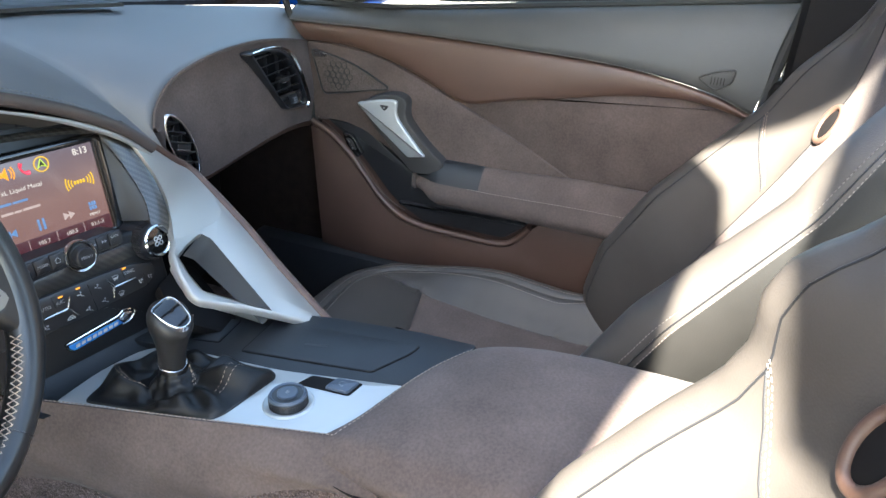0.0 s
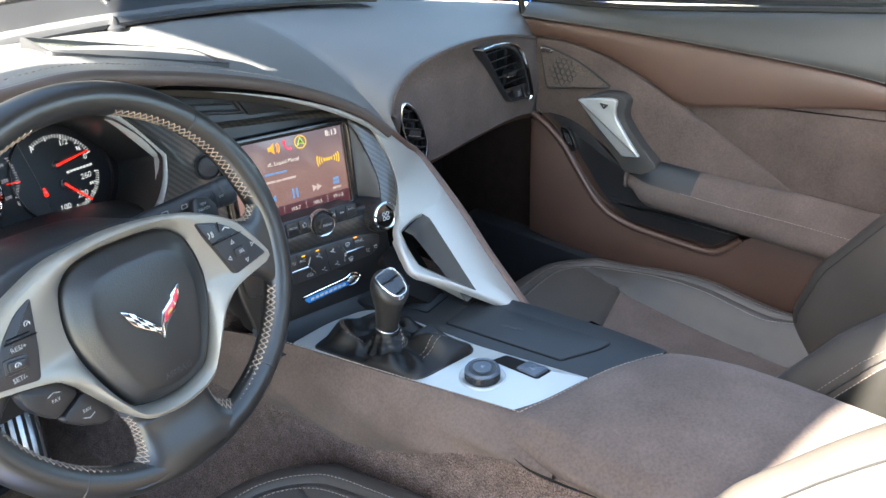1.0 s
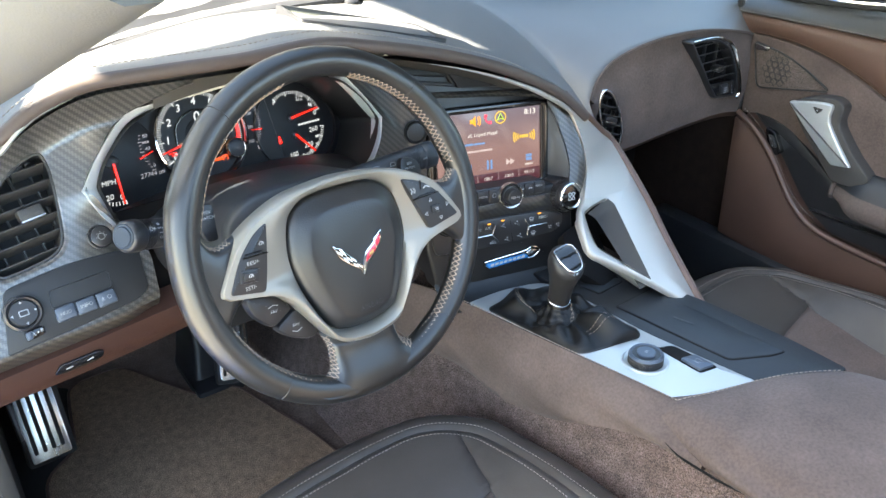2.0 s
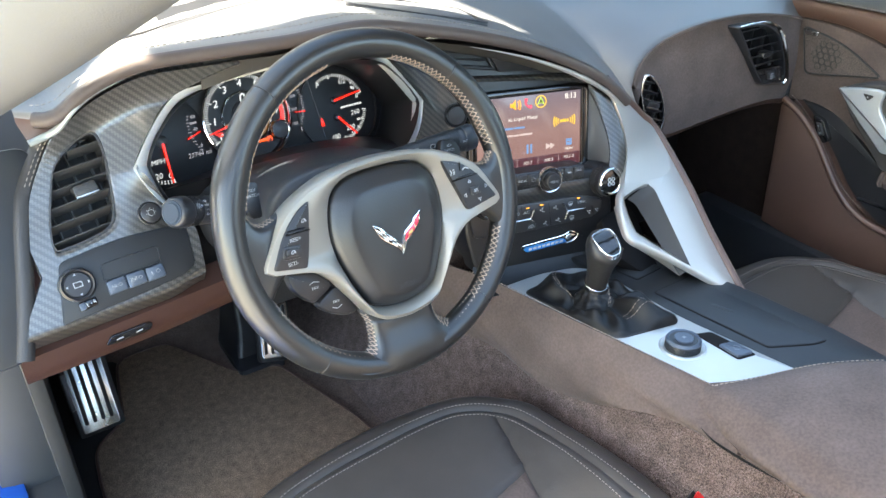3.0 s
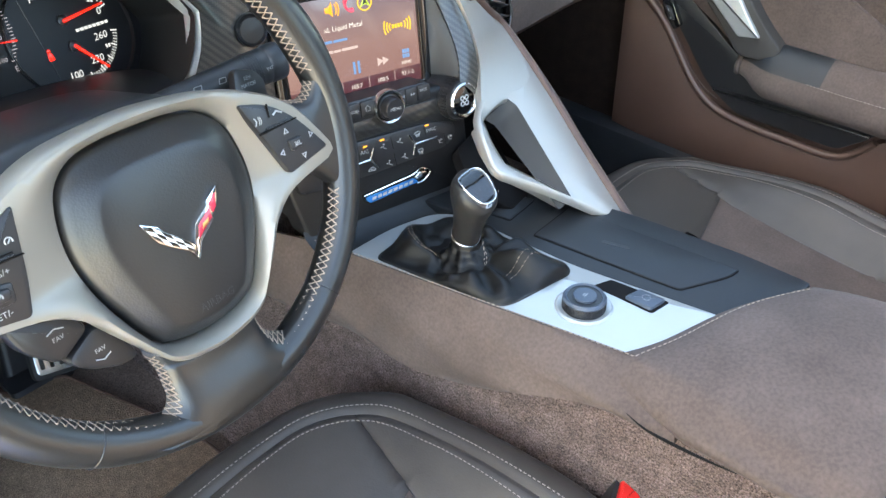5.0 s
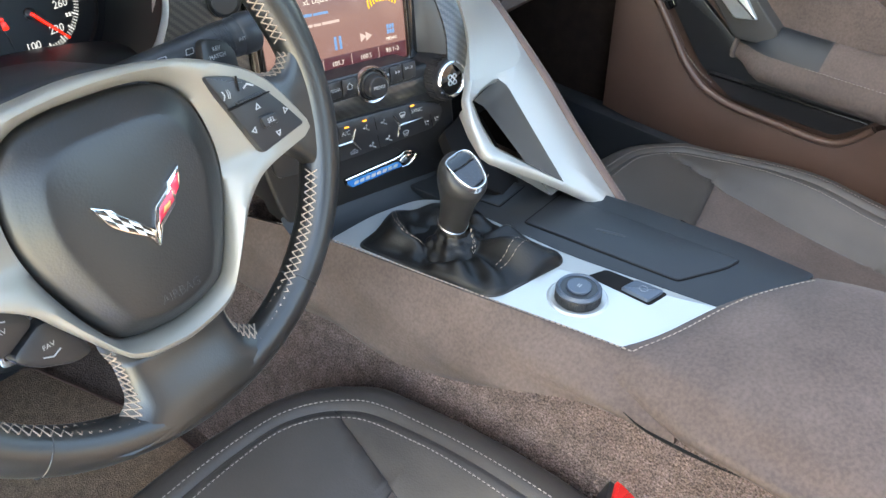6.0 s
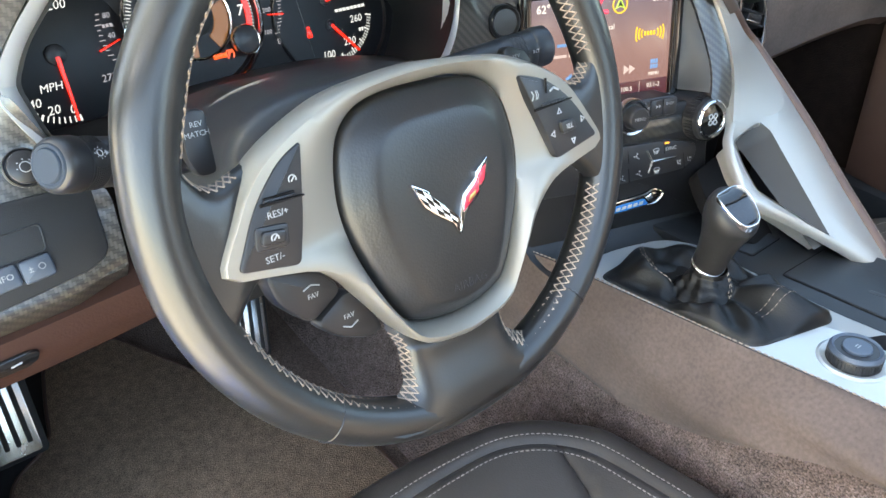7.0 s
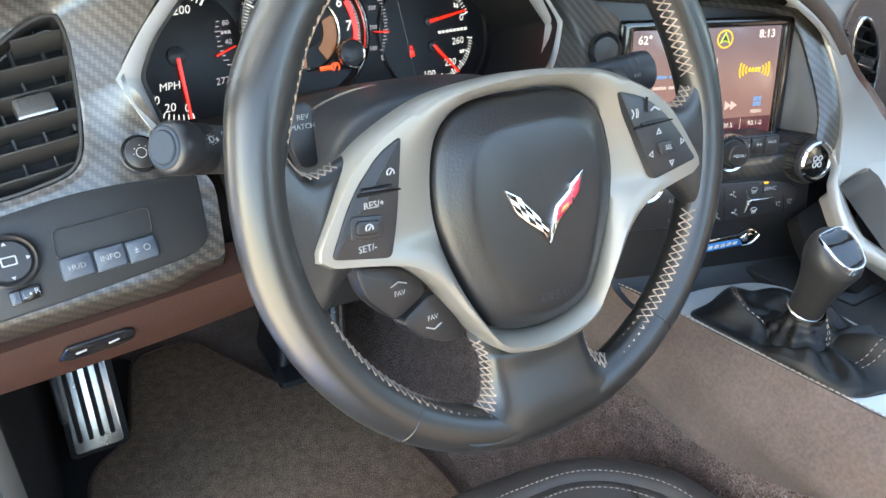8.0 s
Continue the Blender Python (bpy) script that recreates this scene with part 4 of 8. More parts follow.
part("amber_band", joined(arc_band(0.0185, 0.0315, 186, 262, 0.0006, 0.0012), arc_band(0.0185, 0.0315, -58, 22, 0.0006, 0.0012)), GAUGE_AMBER, tach, "amber lit band", m=TA)
part("inner_window", slab(circle(0, 0.004, 0.0185, 36), 0.0006, 0.0022, 0.0006), DIAL_BLACK, tach, m=TA)
part("numeral", lettering("0", 0.019, (0.0, 0.024), 0.15, 0.0002), GAUGE_WHITE, tach, "gear numeral", m=TA @ Matrix.Translation((0, 0, 0.0026)))
part("needle", needle((-0.030, -0.006), (-0.0545, -0.0110), 0.0011), GAUGE_RED, tach, m=TA)
part("marking", joined(box(-0.0470, -0.0370, -0.0135, -0.0118, 0.001, 0.0014, 0.0001), box(-0.0440, -0.0370, -0.0165, -0.0148, 0.001, 0.0014, 0.0001)), GAUGE_RED, tach, m=TA)
SD = CL @ Matrix.Translation((0.014, 0.009, 0.008))
part("sub_dial", lathe([(0.0118, 0), (0.0118, 0.003), (0.0095, 0.0042), (0.0, 0.0046)]), HUB_GREY, tach, "small round sub-dial", m=SD)
part("sub_dial_ring", hoop([(0.0114, 0.0), (0.0134, 0.0), (0.0134, 0.0035), (0.0124, 0.0050), (0.0114, 0.0042)], 40), BRUSHED, tach, m=SD)
part("warning_lamp", joined(lettering("(P)", 0.0078, (-0.0025, 0.0005), 0.0, 0.0002), *[box(-0.0185 + 0.0032 * i, -0.0160 + 0.0032 * i, -0.0020, 0.0020, 0, 0.0004, 0.0001) for i in range(4)]), GAUGE_ORANGE, cluster, "red parking brake lamp", m=CL @ Matrix.Translation((0, 0, 0.006)))
# minor scales beside the rev counter, in bent columns
for name, cx, bow, ys in (("left", -0.103, -1, range(8, 56, 4)), ("right", 0.0585, 1, range(8, 56, 3))):
    bars = []
    for i, y in enumerate(ys):
        f = (y - 30) / 24
        x = cx - bow * 0.006 * f * f + (0.004 * f if bow > 0 else -0.003 * f)
        ln = 0.0032 if i % 3 else 0.0050
        bars.append(box(x - ln / 2, x + ln / 2, y * MM - 0.00042, y * MM + 0.00042, 0.001, 0.0015, 0.0001))
    part("minor_scale", joined(*bars), GAUGE_DIM, cluster, m=CL @ Matrix.Translation((0, 0, 0.002)))
part("needle", needle((-0.108, 0.0245), (-0.090, 0.0305), 0.0008), GAUGE_RED, cluster, m=CL)
part("needle", needle((0.060, 0.0235), (0.0445, 0.0255), 0.0008), GAUGE_RED, cluster, m=CL)
words((("80", 0.0062, (-0.0945, 0.0500), 0.15), ("40", 0.0062, (-0.0955, 0.0345), 0.15), ("0", 0.0062, (-0.0935, 0.0130), 0.15), ("300", 0.0058, (0.0465, 0.0470), 0.15), ("200", 0.0058, (0.0445, 0.0295), 0.15), ("100", 0.0058, (0.0405, 0.0105), 0.15), ("E", 0.0068, (0.0490, 0.0005)), ("27744 mi", 0.0082, (-0.0985, 0.0035), 0.15)), GAUGE_DIM, cluster, CL, 0.003)
part("marking", joined(*[box(-0.1000 + 0.0030 * i, -0.0976 + 0.0030 * i, 0.0412, 0.0440, 0.003, 0.0033, 0.0001) for i in range(3)]), GAUGE_DIM, cluster, m=CL)
# speedometer
sp = part("speedometer", slab(circle(-0.141, 0.028, 0.060, 48), 0.0, 0.0008, 0.0003), DIAL_BLACK, cluster, m=CL)
part("hub", lathe([(0.0080, 0), (0.0080, 0.0024), (0.0068, 0.0032), (0.0, 0.0034)]), HUB_GREY, sp, "small dark hub", m=CL @ Matrix.Translation((-0.1405, 0.029, 0.001)))
part("scale", dial(-0.1405, 0.029, 0.0475, 0.0525, 272, 208, 14, 7, 0.0, 1.3), GAUGE_WHITE, sp, m=CL @ Matrix.Translation((0, 0, 0.001)))
part("scale", dial(-0.1405, 0.029, 0.0475, 0.0525, 88, 52, 8, 4, 0.0, 1.3), GAUGE_WHITE, sp, m=CL @ Matrix.Translation((0, 0, 0.001)))
words((("0", 0.0098, (-0.1425, -0.0135), 0.2), ("20", 0.0098, (-0.1560, -0.0110), 0.2), ("40", 0.0098, (-0.1675, -0.0035), 0.2), ("200", 0.0098, (-0.1280, 0.0640), 0.2), ("180", 0.0098, (-0.1480, 0.0660), 0.2), ("MPH", 0.0088, (-0.1520, 0.0060), 0.2)), GAUGE_WHITE, sp, CL, 0.002)
part("needle", needle((-0.1400, 0.0270), (-0.1408, -0.0225), 0.0017), GAUGE_RED, sp, m=CL)
# right twin gauge
tw = part("twin_gauge", lathe([(0.0640, 0), (0.0640, 0.003), (0.0625, 0.004), (0.0610, 0.001), (0.0, 0.001)], 64), DIAL_BLACK, cluster, m=CL @ Matrix.Translation((0.113, 0.015, 0.0)))
part("scale", dial(0.111, 0.017, 0.0430, 0.0475, 119, 18, 24, 6, 0.002), GAUGE_WHITE, tw, m=CL @ Matrix.Translation((0, 0, 0.001)))
part("scale", dial(0.111, 0.017, 0.0430, 0.0475, -14, -108, 26, 5, 0.002), GAUGE_WHITE, tw, m=CL @ Matrix.Translation((0, 0, 0.001)))
words((("1/2", 0.0098, (0.1275, 0.0510), 0.15), ("0", 0.0098, (0.1470, 0.0270), 0.15), ("260", 0.0098, (0.1385, 0.0050), 0.15), ("220", 0.0098, (0.1255, -0.0145), 0.15), ("100", 0.0098, (0.0985, -0.0225), 0.15), ("F", 0.0095, (0.0880, 0.0530), 0.15)), GAUGE_WHITE, tw, CL, 0.002)
part("marking", joined(*[box(0.1170 + 0.0045 * i, 0.1205 + 0.0045 * i, 0.0146, 0.0174, 0.002, 0.0023, 0.0001) for i in range(8)], *[box(0.1405 + 0.003 * i, 0.1425 + 0.003 * i, 0.0375 - 0.001 * i, 0.0420 - 0.001 * i, 0.002, 0.0023, 0.0001) for i in range(2)], *[box(0.1395 + 0.003 * i, 0.1415 + 0.003 * i, -0.0075, -0.0040, 0.002, 0.0023, 0.0001) for i in range(2)]), GAUGE_WHITE, tw, m=CL)
part("divider", tube([Vector((0.076, 0.064, 0.001)), Vector((0.080, 0.020, 0.001)), Vector((0.083, -0.022, 0.001))], 0.0004, 6), HUB_GREY, tw, m=CL)
for x, y in ((0.109, 0.028), (0.109, 0.004)):
    part("hub", lathe([(0.0055, 0), (0.0055, 0.0020), (0.0045, 0.0028), (0.0, 0.0030)]), HUB_GREY, tw, m=CL @ Matrix.Translation((x, y, 0.001)))
part("needle", needle((0.108, 0.0275), (0.153, 0.0335), 0.0016), GAUGE_RED, tw, m=CL)
part("needle", needle((0.1085, 0.0045), (0.1335, -0.0250), 0.0016), GAUGE_RED, tw, m=CL)
part("seat_belt_lamp", joined(slab(circle(0.0835, 0.0060, 0.0017, 12), 0.001, 0.0015, 0.0001), slab(rounded(mm((80.5, -3), (86.5, -3), (85.5, 4), (81.5, 4)), 0.001, 2), 0.001, 0.0015, 0.0001)), GAUGE_RED, cluster, m=CL)
# ---- centre stack ----
ST = plane_at((-0.012, 0.937, 0.774), -13.6, 12)
stack = thing("centre_stack", "black centre stack with lit touch screen, buttons and climate controls", "console", (0.02, 0.93, 0.7))
part("backing", slab(rounded(mm((-215, 150), (-40, 140), (50, 118), (110, 75), (132, 20), (138, -30), (134, -110), (128, -190), (-110, -195), (-140, -100), (-190, 60)), 0.015), -0.05, -0.004, 0.004), SATIN_BLACK, stack, "black surround", m=ST)
# carbon trim: band over the screen that bends down its side and stands out to the knob
outer_edge = even(spline([(-0.150, 0.0960, 0.004), (-0.070, 0.0900, 0.004), (0.020, 0.0835, 0.004), (0.080, 0.0760, 0.006), (0.113, 0.0620, 0.012), (0.135, 0.0150, 0.023), (0.1395, -0.0320, 0.041), (0.1310, -0.0860, 0.056)], 10), 80)
inner_edge = even(spline([(-0.150, 0.0880, 0.004), (-0.070, 0.0820, 0.004), (0.020, 0.0755, 0.004), (0.070, 0.0690, 0.006), (0.0915, 0.0570, 0.012), (0.1085, 0.0150, 0.023), (0.1120, -0.0270, 0.041), (0.1050, -0.0560, 0.052)], 10), 80)
part("carbon_trim", loft([[b + Vector((0, 0, -0.012)), b + Vector((0, 0, -0.001)), a.lerp(b, 0.92), a.lerp(b, 0.5) + Vector((0, 0, 0.002)), a.lerp(b, 0.08), a + Vector((0, 0, -0.001)), a + Vector((0, 0, -0.014))] for a, b in zip(outer_edge, inner_edge)]), CARBON_TRIM, stack, "carbon fibre strip", m=ST, sharp=50)
# satin cheek between the screen and the carbon strip
cheek = []
for k in range(13):
    f = k / 12
    y = 0.0640 - 0.1160 * f
    b = min(inner_edge[40:], key=lambda q: abs(q.y - y))
    a = Vector((0.0915 - 0.001 * f, y, 0.010))
    cheek.append([a + Vector((0, 0, -0.006)), a, a.lerp(b, 0.12) + Vector((0, 0, -0.003)), a.lerp(b, 0.5) + Vector((0, 0, -0.004)), a.lerp(b, 0.9) + Vector((0, 0, -0.002)), b + Vector((0, 0, -0.004))])
part("side_cheek", loft(cheek), CHEEK_GREY, stack, "smooth dark cheek beside the screen", m=ST, sharp=60)
# carbon panel between the instrument hood and the screen
hood_edge = even([CL @ Vector((x * MM, y * MM, HOOD + 0.001)) for x, y in ((136, 73), (160, 40), (183, 6), (171, -24), (148, -52))], 16)
scr_edge = even([ST @ Vector((x * MM, y * MM, 0.006)) for x, y in ((-106, 70), (-107, 30), (-108, 0), (-109, -60))], 16)
part("carbon_cheek", loft([[a.lerp(b, k / 5) + Vector((0, 0.004 * math.sin(math.pi * k / 5), 0)) for k in range(6)] for a, b in zip(hood_edge, scr_edge)]), CARBON_TRIM, stack, "carbon fibre panel beside the screen", sharp=60)
scr = part("touch_screen", collar(rounded(mm((-107, 67), (93, 66), (93, -59), (-107, -60)), 0.006), rounded(mm((-93, 57), (80, 57), (80, -55), (-93, -55)), 0.002), -0.02, 0.011, 0.002), GLOSS_BLACK, stack, "gloss black screen bezel", m=ST)
part("display", slab(rounded(mm((-93, -55), (80, -55), (80, 57), (-93, 57)), 0.001, 2), -0.002, 0.0066, 0.0005), DISPLAY, scr, "lit display", m=ST)
SC = ST @ Matrix.Translation((0, 0, 0.0070))
part("preset_bar", box(-0.092, 0.079, -0.0545, -0.0365, 0, 0.0002, 0.0001), SCREEN_BAR, scr, m=SC)
part("preset_line", joined(*[box(x, x + 0.0006, -0.0540, -0.0370, 0.0002, 0.0004, 0.0001) for x in (-0.062, -0.028, 0.007, 0.042)]), SCREEN_DIM, scr, m=SC)
part("clock", lettering("8:13", 0.0115, (0.0630, 0.0490), 0, 0.0002), SCREEN_WHITE, scr, m=SC)
part("temperature", lettering("62°", 0.0115, (-0.0780, 0.0475), 0, 0.0002), SCREEN_WHITE, scr, m=SC)
part("track_title", lettering("xL Liquid Metal", 0.0078, (-0.0170, 0.0235)), SCREEN_WHITE, scr, m=SC)
part("marking", joined(box(-0.0480, -0.0330, 0.0090, 0.0120, 0, 0.0002, 0.0001), box(-0.0318, -0.0140, 0.0090, 0.0116, 0, 0.0002, 0.0001), box(-0.0620, -0.0505, 0.0090, 0.0120, 0, 0.0002, 0.0001)), SCREEN_BLUE, scr, m=SC)
part("marking", joined(box(-0.0480, -0.0340, -0.0020, 0.0010, 0, 0.0002, 0.0001), box(-0.0328, -0.0240, -0.0020, 0.0007, 0, 0.0002, 0.0001), box(-0.0228, -0.0020, -0.0020, 0.0010, 0, 0.0002, 0.0001), box(-0.0660, -0.0505, -0.0020, 0.0010, 0, 0.0002, 0.0001)), SCREEN_DIM, scr, m=SC)
words((("105.7", 0.0070, (-0.0100, -0.0450)), ("100.5", 0.0070, (0.0255, -0.0445)), ("93.1-2", 0.0070, (0.0605, -0.0435))), SCREEN_WHITE, scr, SC, 0.0003)
part("menu_word", lettering("MENU", 0.0050, (0.0605, -0.0310)), SCREEN_WHITE, scr, m=SC)
part("speaker_icon", joined(slab([V3(q) for q in mm((-37, 41), (-33, 41), (-28, 36.5), (-28, 52), (-33, 47), (-37, 47))], 0, 0.0003, 0.0001), tube([Vector((-0.0265 + 0.0035 * math.cos(a), 0.044 + 0.006 * math.sin(a), 0.0002)) for a in (-1.1, -0.6, 0, 0.6, 1.1)], 0.0007, 5), tube([Vector((-0.0245 + 0.0045 * math.cos(a), 0.044 + 0.008 * math.sin(a), 0.0002)) for a in (-1.1, -0.6, 0, 0.6, 1.1)], 0.0007, 5)), SCREEN_ORANGE, scr, m=SC)
part("phone_icon", tube([Vector((-0.0040 + 0.008 * math.cos(a), 0.0475 + 0.008 * math.sin(a), 0)) for a in (2.5, 2.9, 3.3, 3.7, 4.1, 4.5, 4.9)], [0.0026, 0.0022, 0.0014, 0.0013, 0.0014, 0.0022, 0.0026], 6), SCREEN_RED, scr, m=SC)
part("compass_icon", collar(circle(0.013, 0.0455, 0.0095, 24), circle(0.013, 0.0455, 0.0078, 24), 0, 0.0003, 0.0001), SCREEN_YELLOW, scr, m=SC)
part("compass_arrow", slab([V3(q) for q in mm((13, 53), (6.5, 40.5), (13, 43.5), (19.5, 40.5))][::-1], 0, 0.0004, 0.0001), SCREEN_GREEN, scr, m=SC)
part("compass_core", slab([V3(q) for q in mm((13, 50), (9.5, 42.8), (13, 44.6), (16.5, 42.8))][::-1], 0.0003, 0.0006, 0.0001), DIAL_BLACK, scr, m=SC)
waves = []
for s in (-1, 1):
    for k in range(3):
        cx = 0.0525 + s * (0.0085 + 0.0035 * k)
        waves.append(tube([Vector((cx + s * 0.0024 * math.cos(a), 0.0130 + (0.0042 + 0.0020 * k) * math.sin(a), 0)) for a in (-1.2, -0.6, 0, 0.6, 1.2)], 0.0009, 5))
part("signal_mark", joined(*[slab(rounded(mm((44.8 + 3.9 * i, 10.6), (47.8 + 3.9 * i, 10.6), (47.8 + 3.9 * i, 15.4), (44.8 + 3.9 * i, 15.4)), 0.0008, 2), 0, 0.0003, 0.0001) for i in range(4)], *waves), SCREEN_YELLOW, scr, m=SC)
part("menu_icon", joined(*[box(0.0555 + 0.0034 * i, 0.0583 + 0.0034 * i, -0.0255 + 0.0055 * j, -0.0208 + 0.0055 * j, 0, 0.0003, 0.0001) for i in range(3) for j in range(2)]), SCREEN_BLUE, scr, m=SC)
part("pause_icon", joined(box(-0.0115, -0.0085, -0.0305, -0.0165, 0, 0.0003, 0.0001), box(-0.0055, -0.0025, -0.0305, -0.0165, 0, 0.0003, 0.0001)), SCREEN_BLUE, scr, m=SC)
part("rewind_icon", joined(*[slab([Vector((x, -0.0290, 0)), Vector((x, -0.0190, 0)), Vector((x - 0.008, -0.0240, 0))], 0, 0.0003, 0.0001) for x in (-0.037, -0.044)]), SCREEN_BLUE, scr, m=SC)
part("forward_icon", joined(*[slab([Vector((x, -0.0280, 0)), Vector((x + 0.008, -0.0230, 0)), Vector((x, -0.0180, 0))], 0, 0.0003, 0.0001) for x in (0.021, 0.028)]), SCREEN_DIM, scr, m=SC)
# power knob left of the screen
PK = ST @ Matrix.Translation((-0.125, 0.041, 0.004))
kn = part("power_knob", lathe([(0.0165, 0), (0.0165, 0.012), (0.0145, 0.0145), (0.0125, 0.012), (0.0, 0.0125)]), SATIN_BLACK, stack, "round power knob", m=PK)
part("ring", hoop([(0.0185, 0), (0.0195, 0.003), (0.018, 0.005), (0.016, 0.003)]), CHROME, kn, m=PK)
# top vents and warning switches
air_vent("air_vent", rounded(mm((-205, 155), (-130, 142), (-72, 126), (-54, 96), (-110, 104), (-190, 118)), 0.006), ST @ Matrix.Translation((0, 0, 0.0)), 4, -0.13, stack, SATIN_BLACK, False, 0.03, 6, "black centre air vent")
hz = part("switch_plate", slab(rounded(mm((-70, 124), (-10, 117), (40, 103), (56, 93), (52, 88), (-52, 94)), [0.003, 0.01, 0.01, 0.004, 0.004, 0.003]), -0.02, 0.004, 0.002), SOFT_BLACK, stack, "black warning switch plate", m=ST)
part("divider", box(-0.001, 0.0005, 0.092, 0.114, 0.003, 0.0045, 0.0003), DARK_VOID, hz, m=ST)
part("marking", joined(box(-0.022, -0.008, 0.1065, 0.1085, 0.004, 0.0043, 0.0001), box(-0.020, -0.010, 0.1025, 0.1045, 0.004, 0.0043, 0.0001)), WHITE_PRINT, hz, m=ST)
part("symbol", tube([Vector((0.022, 0.099, 0.0042)), Vector((0.029, 0.1005, 0.0042)), Vector((0.0265, 0.1045, 0.0042)), Vector((0.022, 0.099, 0.0042))], 0.0005, 5), RED_PLASTIC, hz, m=ST)
# lower face, which stands out under the screen like a shelf
LZ = 0.036
part("lower_face", slab(rounded(mm((-124, -60), (96, -60), (118, -84), (122, -130), (118, -196), (-112, -200), (-128, -130)), [0.006, 0.006, 0.012, 0.02, 0.006, 0.006, 0.02], 5), -0.01, LZ, 0.005, 3), STACK_BLACK, stack, "black lower stack face", m=ST)
part("carbon_band", slab(rounded(mm((-122, -74), (84, -74), (92, -80), (92, -92), (40, -95), (-118, -98)), 0.004), LZ - 0.004, LZ + 0.0012, 0.001), CARBON_DARK, stack, "dark carbon fibre band", m=ST)
row = part("button_panel", slab(rounded(mm((-112, -50), (62, -49), (70, -53), (70, -66), (60, -73), (-112, -78)), 0.004), -0.005, LZ + 0.004, 0.003), SATIN_BLACK, stack, "black button panel", m=ST)
for a, b, dy in ((-100, -72, -0.5), (-71, -47, -0.3), (-46, -28, 0), (-27, -9, 0), (24, 32.5, 0.8), (33, 49, 1.0), (49.5, 67, 1.2)):
    part("push_button", slab(rounded(mm((a, -52.5 + dy), (b, -52.3 + dy), (b, -70.5 + dy), (a, -71.3 + dy)), 0.0020), LZ, LZ + 0.0065, 0.0015), SATIN_BLACK, row, "black push button", m=ST)
words((("RADIO", 0.0046, (-0.0590, -0.0615)), ("MEDIA", 0.0046, (-0.0365, -0.0615)), ("BACK", 0.0042, (0.0575, -0.0572))), WHITE_PRINT, row, ST, LZ + 0.0068)
part("symbol", joined(*[slab([Vector((x + s * 0.0, -0.0608, 0)), Vector((x + s * 0.0030, -0.0590, 0)), Vector((x, -0.0572, 0))][::s], LZ + 0.0066, LZ + 0.0069, 0.0001) for x, s in ((0.0275, -1), (0.0310, -1), (0.0395, 1), (0.0430, 1))]), WHITE_PRINT, row, m=ST)
part("symbol", tube([Vector((a * MM, b * MM, LZ + 0.0067)) for a, b in ((-21, -64), (-21, -61), (-22, -61), (-18.5, -57.5), (-15, -61), (-16, -61), (-16, -64), (-21, -64))], 0.0004, 5), WHITE_PRINT, row, m=ST)
MK = ST @ Matrix.Translation((0.008, -0.065, LZ + 0.003))
kn = part("menu_knob", lathe([(0.0152, 0), (0.0152, 0.006), (0.0146, 0.0075), (0.0128, 0.0078), (0.0127, 0.016), (0.0120, 0.0185), (0.0108, 0.0195), (0.0, 0.0195)], 40), SATIN_BLACK, stack, "round menu knob", m=MK)
part("ring", hoop([(0.0195, 0), (0.0198, 0.007), (0.0188, 0.0085), (0.0165, 0.0075), (0.0165, 0)], 40), BRUSHED, kn, "bright ring", m=MK)
part("lettering", lettering("MENU", 0.0052), WHITE_PRINT, kn, m=MK @ Matrix.Translation((0, 0, 0.0198)))
for kx, ky in ((0.1045, -0.080), (-0.094, -0.086)):
    KN = ST @ Matrix.Translation((kx, ky, 0.0215)) @ Matrix.Rotation(radians(6), 4, "Y")
    kn = part("temperature_knob", lathe([(0.0285, -0.03), (0.0285, 0.006), (0.0250, 0.016), (0.0235, 0.027), (0.0225, 0.030), (0.0205, 0.031), (0.0, 0.030)], 48), SATIN_BLACK, stack, "large black temperature knob", m=KN)
    ribs = []
    for i in range(40):
        b_ = box(0.0244, 0.0262, -0.0008, 0.0008, 0.004, 0.026, 0.0004)
        b_.transform(Matrix.Rotation(2 * math.pi * i / 40, 4, "Z"))
        ribs.append(b_)
    part("ribs", joined(*ribs), SATIN_BLACK, kn, m=KN)
    part("ring", hoop([(0.0212, 0.028), (0.0215, 0.0325), (0.0198, 0.0345), (0.0176, 0.032), (0.0174, 0.028)], 48), CHROME, kn, "bright ring", m=KN)
    part("cap", lathe([(0.0178, 0.029), (0.0165, 0.0312), (0.0, 0.0325)], 36), GLOSS_BLACK, kn, m=KN)
    part("symbol", joined(*[collar(circle(0.0034 * a, 0.0034 * b, 0.0034, 14), circle(0.0034 * a, 0.0034 * b, 0.0018, 14), 0.0325, 0.0330, 0.0002) for a in (-1, 1) for b in (-1, 1)]), WHITE_PRINT, kn, m=KN)
# climate panel
CZ = LZ + 0.004
cp = part("climate_panel", slab(rounded(mm((-122, -100), (-34, -97), (68, -99), (102, -109), (101, -126), (86, -137), (-41, -143), (-116, -140)), [0.01, 0.03, 0.03, 0.008, 0.01, 0.01, 0.03, 0.01]), -0.005, CZ, 0.003), SATIN_BLACK, stack, "black climate control panel", m=ST)
for j, ends in (((-23, -122), ((-17, -109), (-52, -123), (-13, -134.5))), ((40, -120), ((32.5, -106.5), (71.5, -119.5), (36.5, -133)))):
    part("divider", joined(*[tube([Vector((j[0] * MM, j[1] * MM, CZ + 0.0008)), Vector((a * MM, b * MM, CZ + 0.0006))], [0.0018, 0.0010], 8) for a, b in ends]), BRUSHED, cp, "bright Y-shaped divider", m=ST)


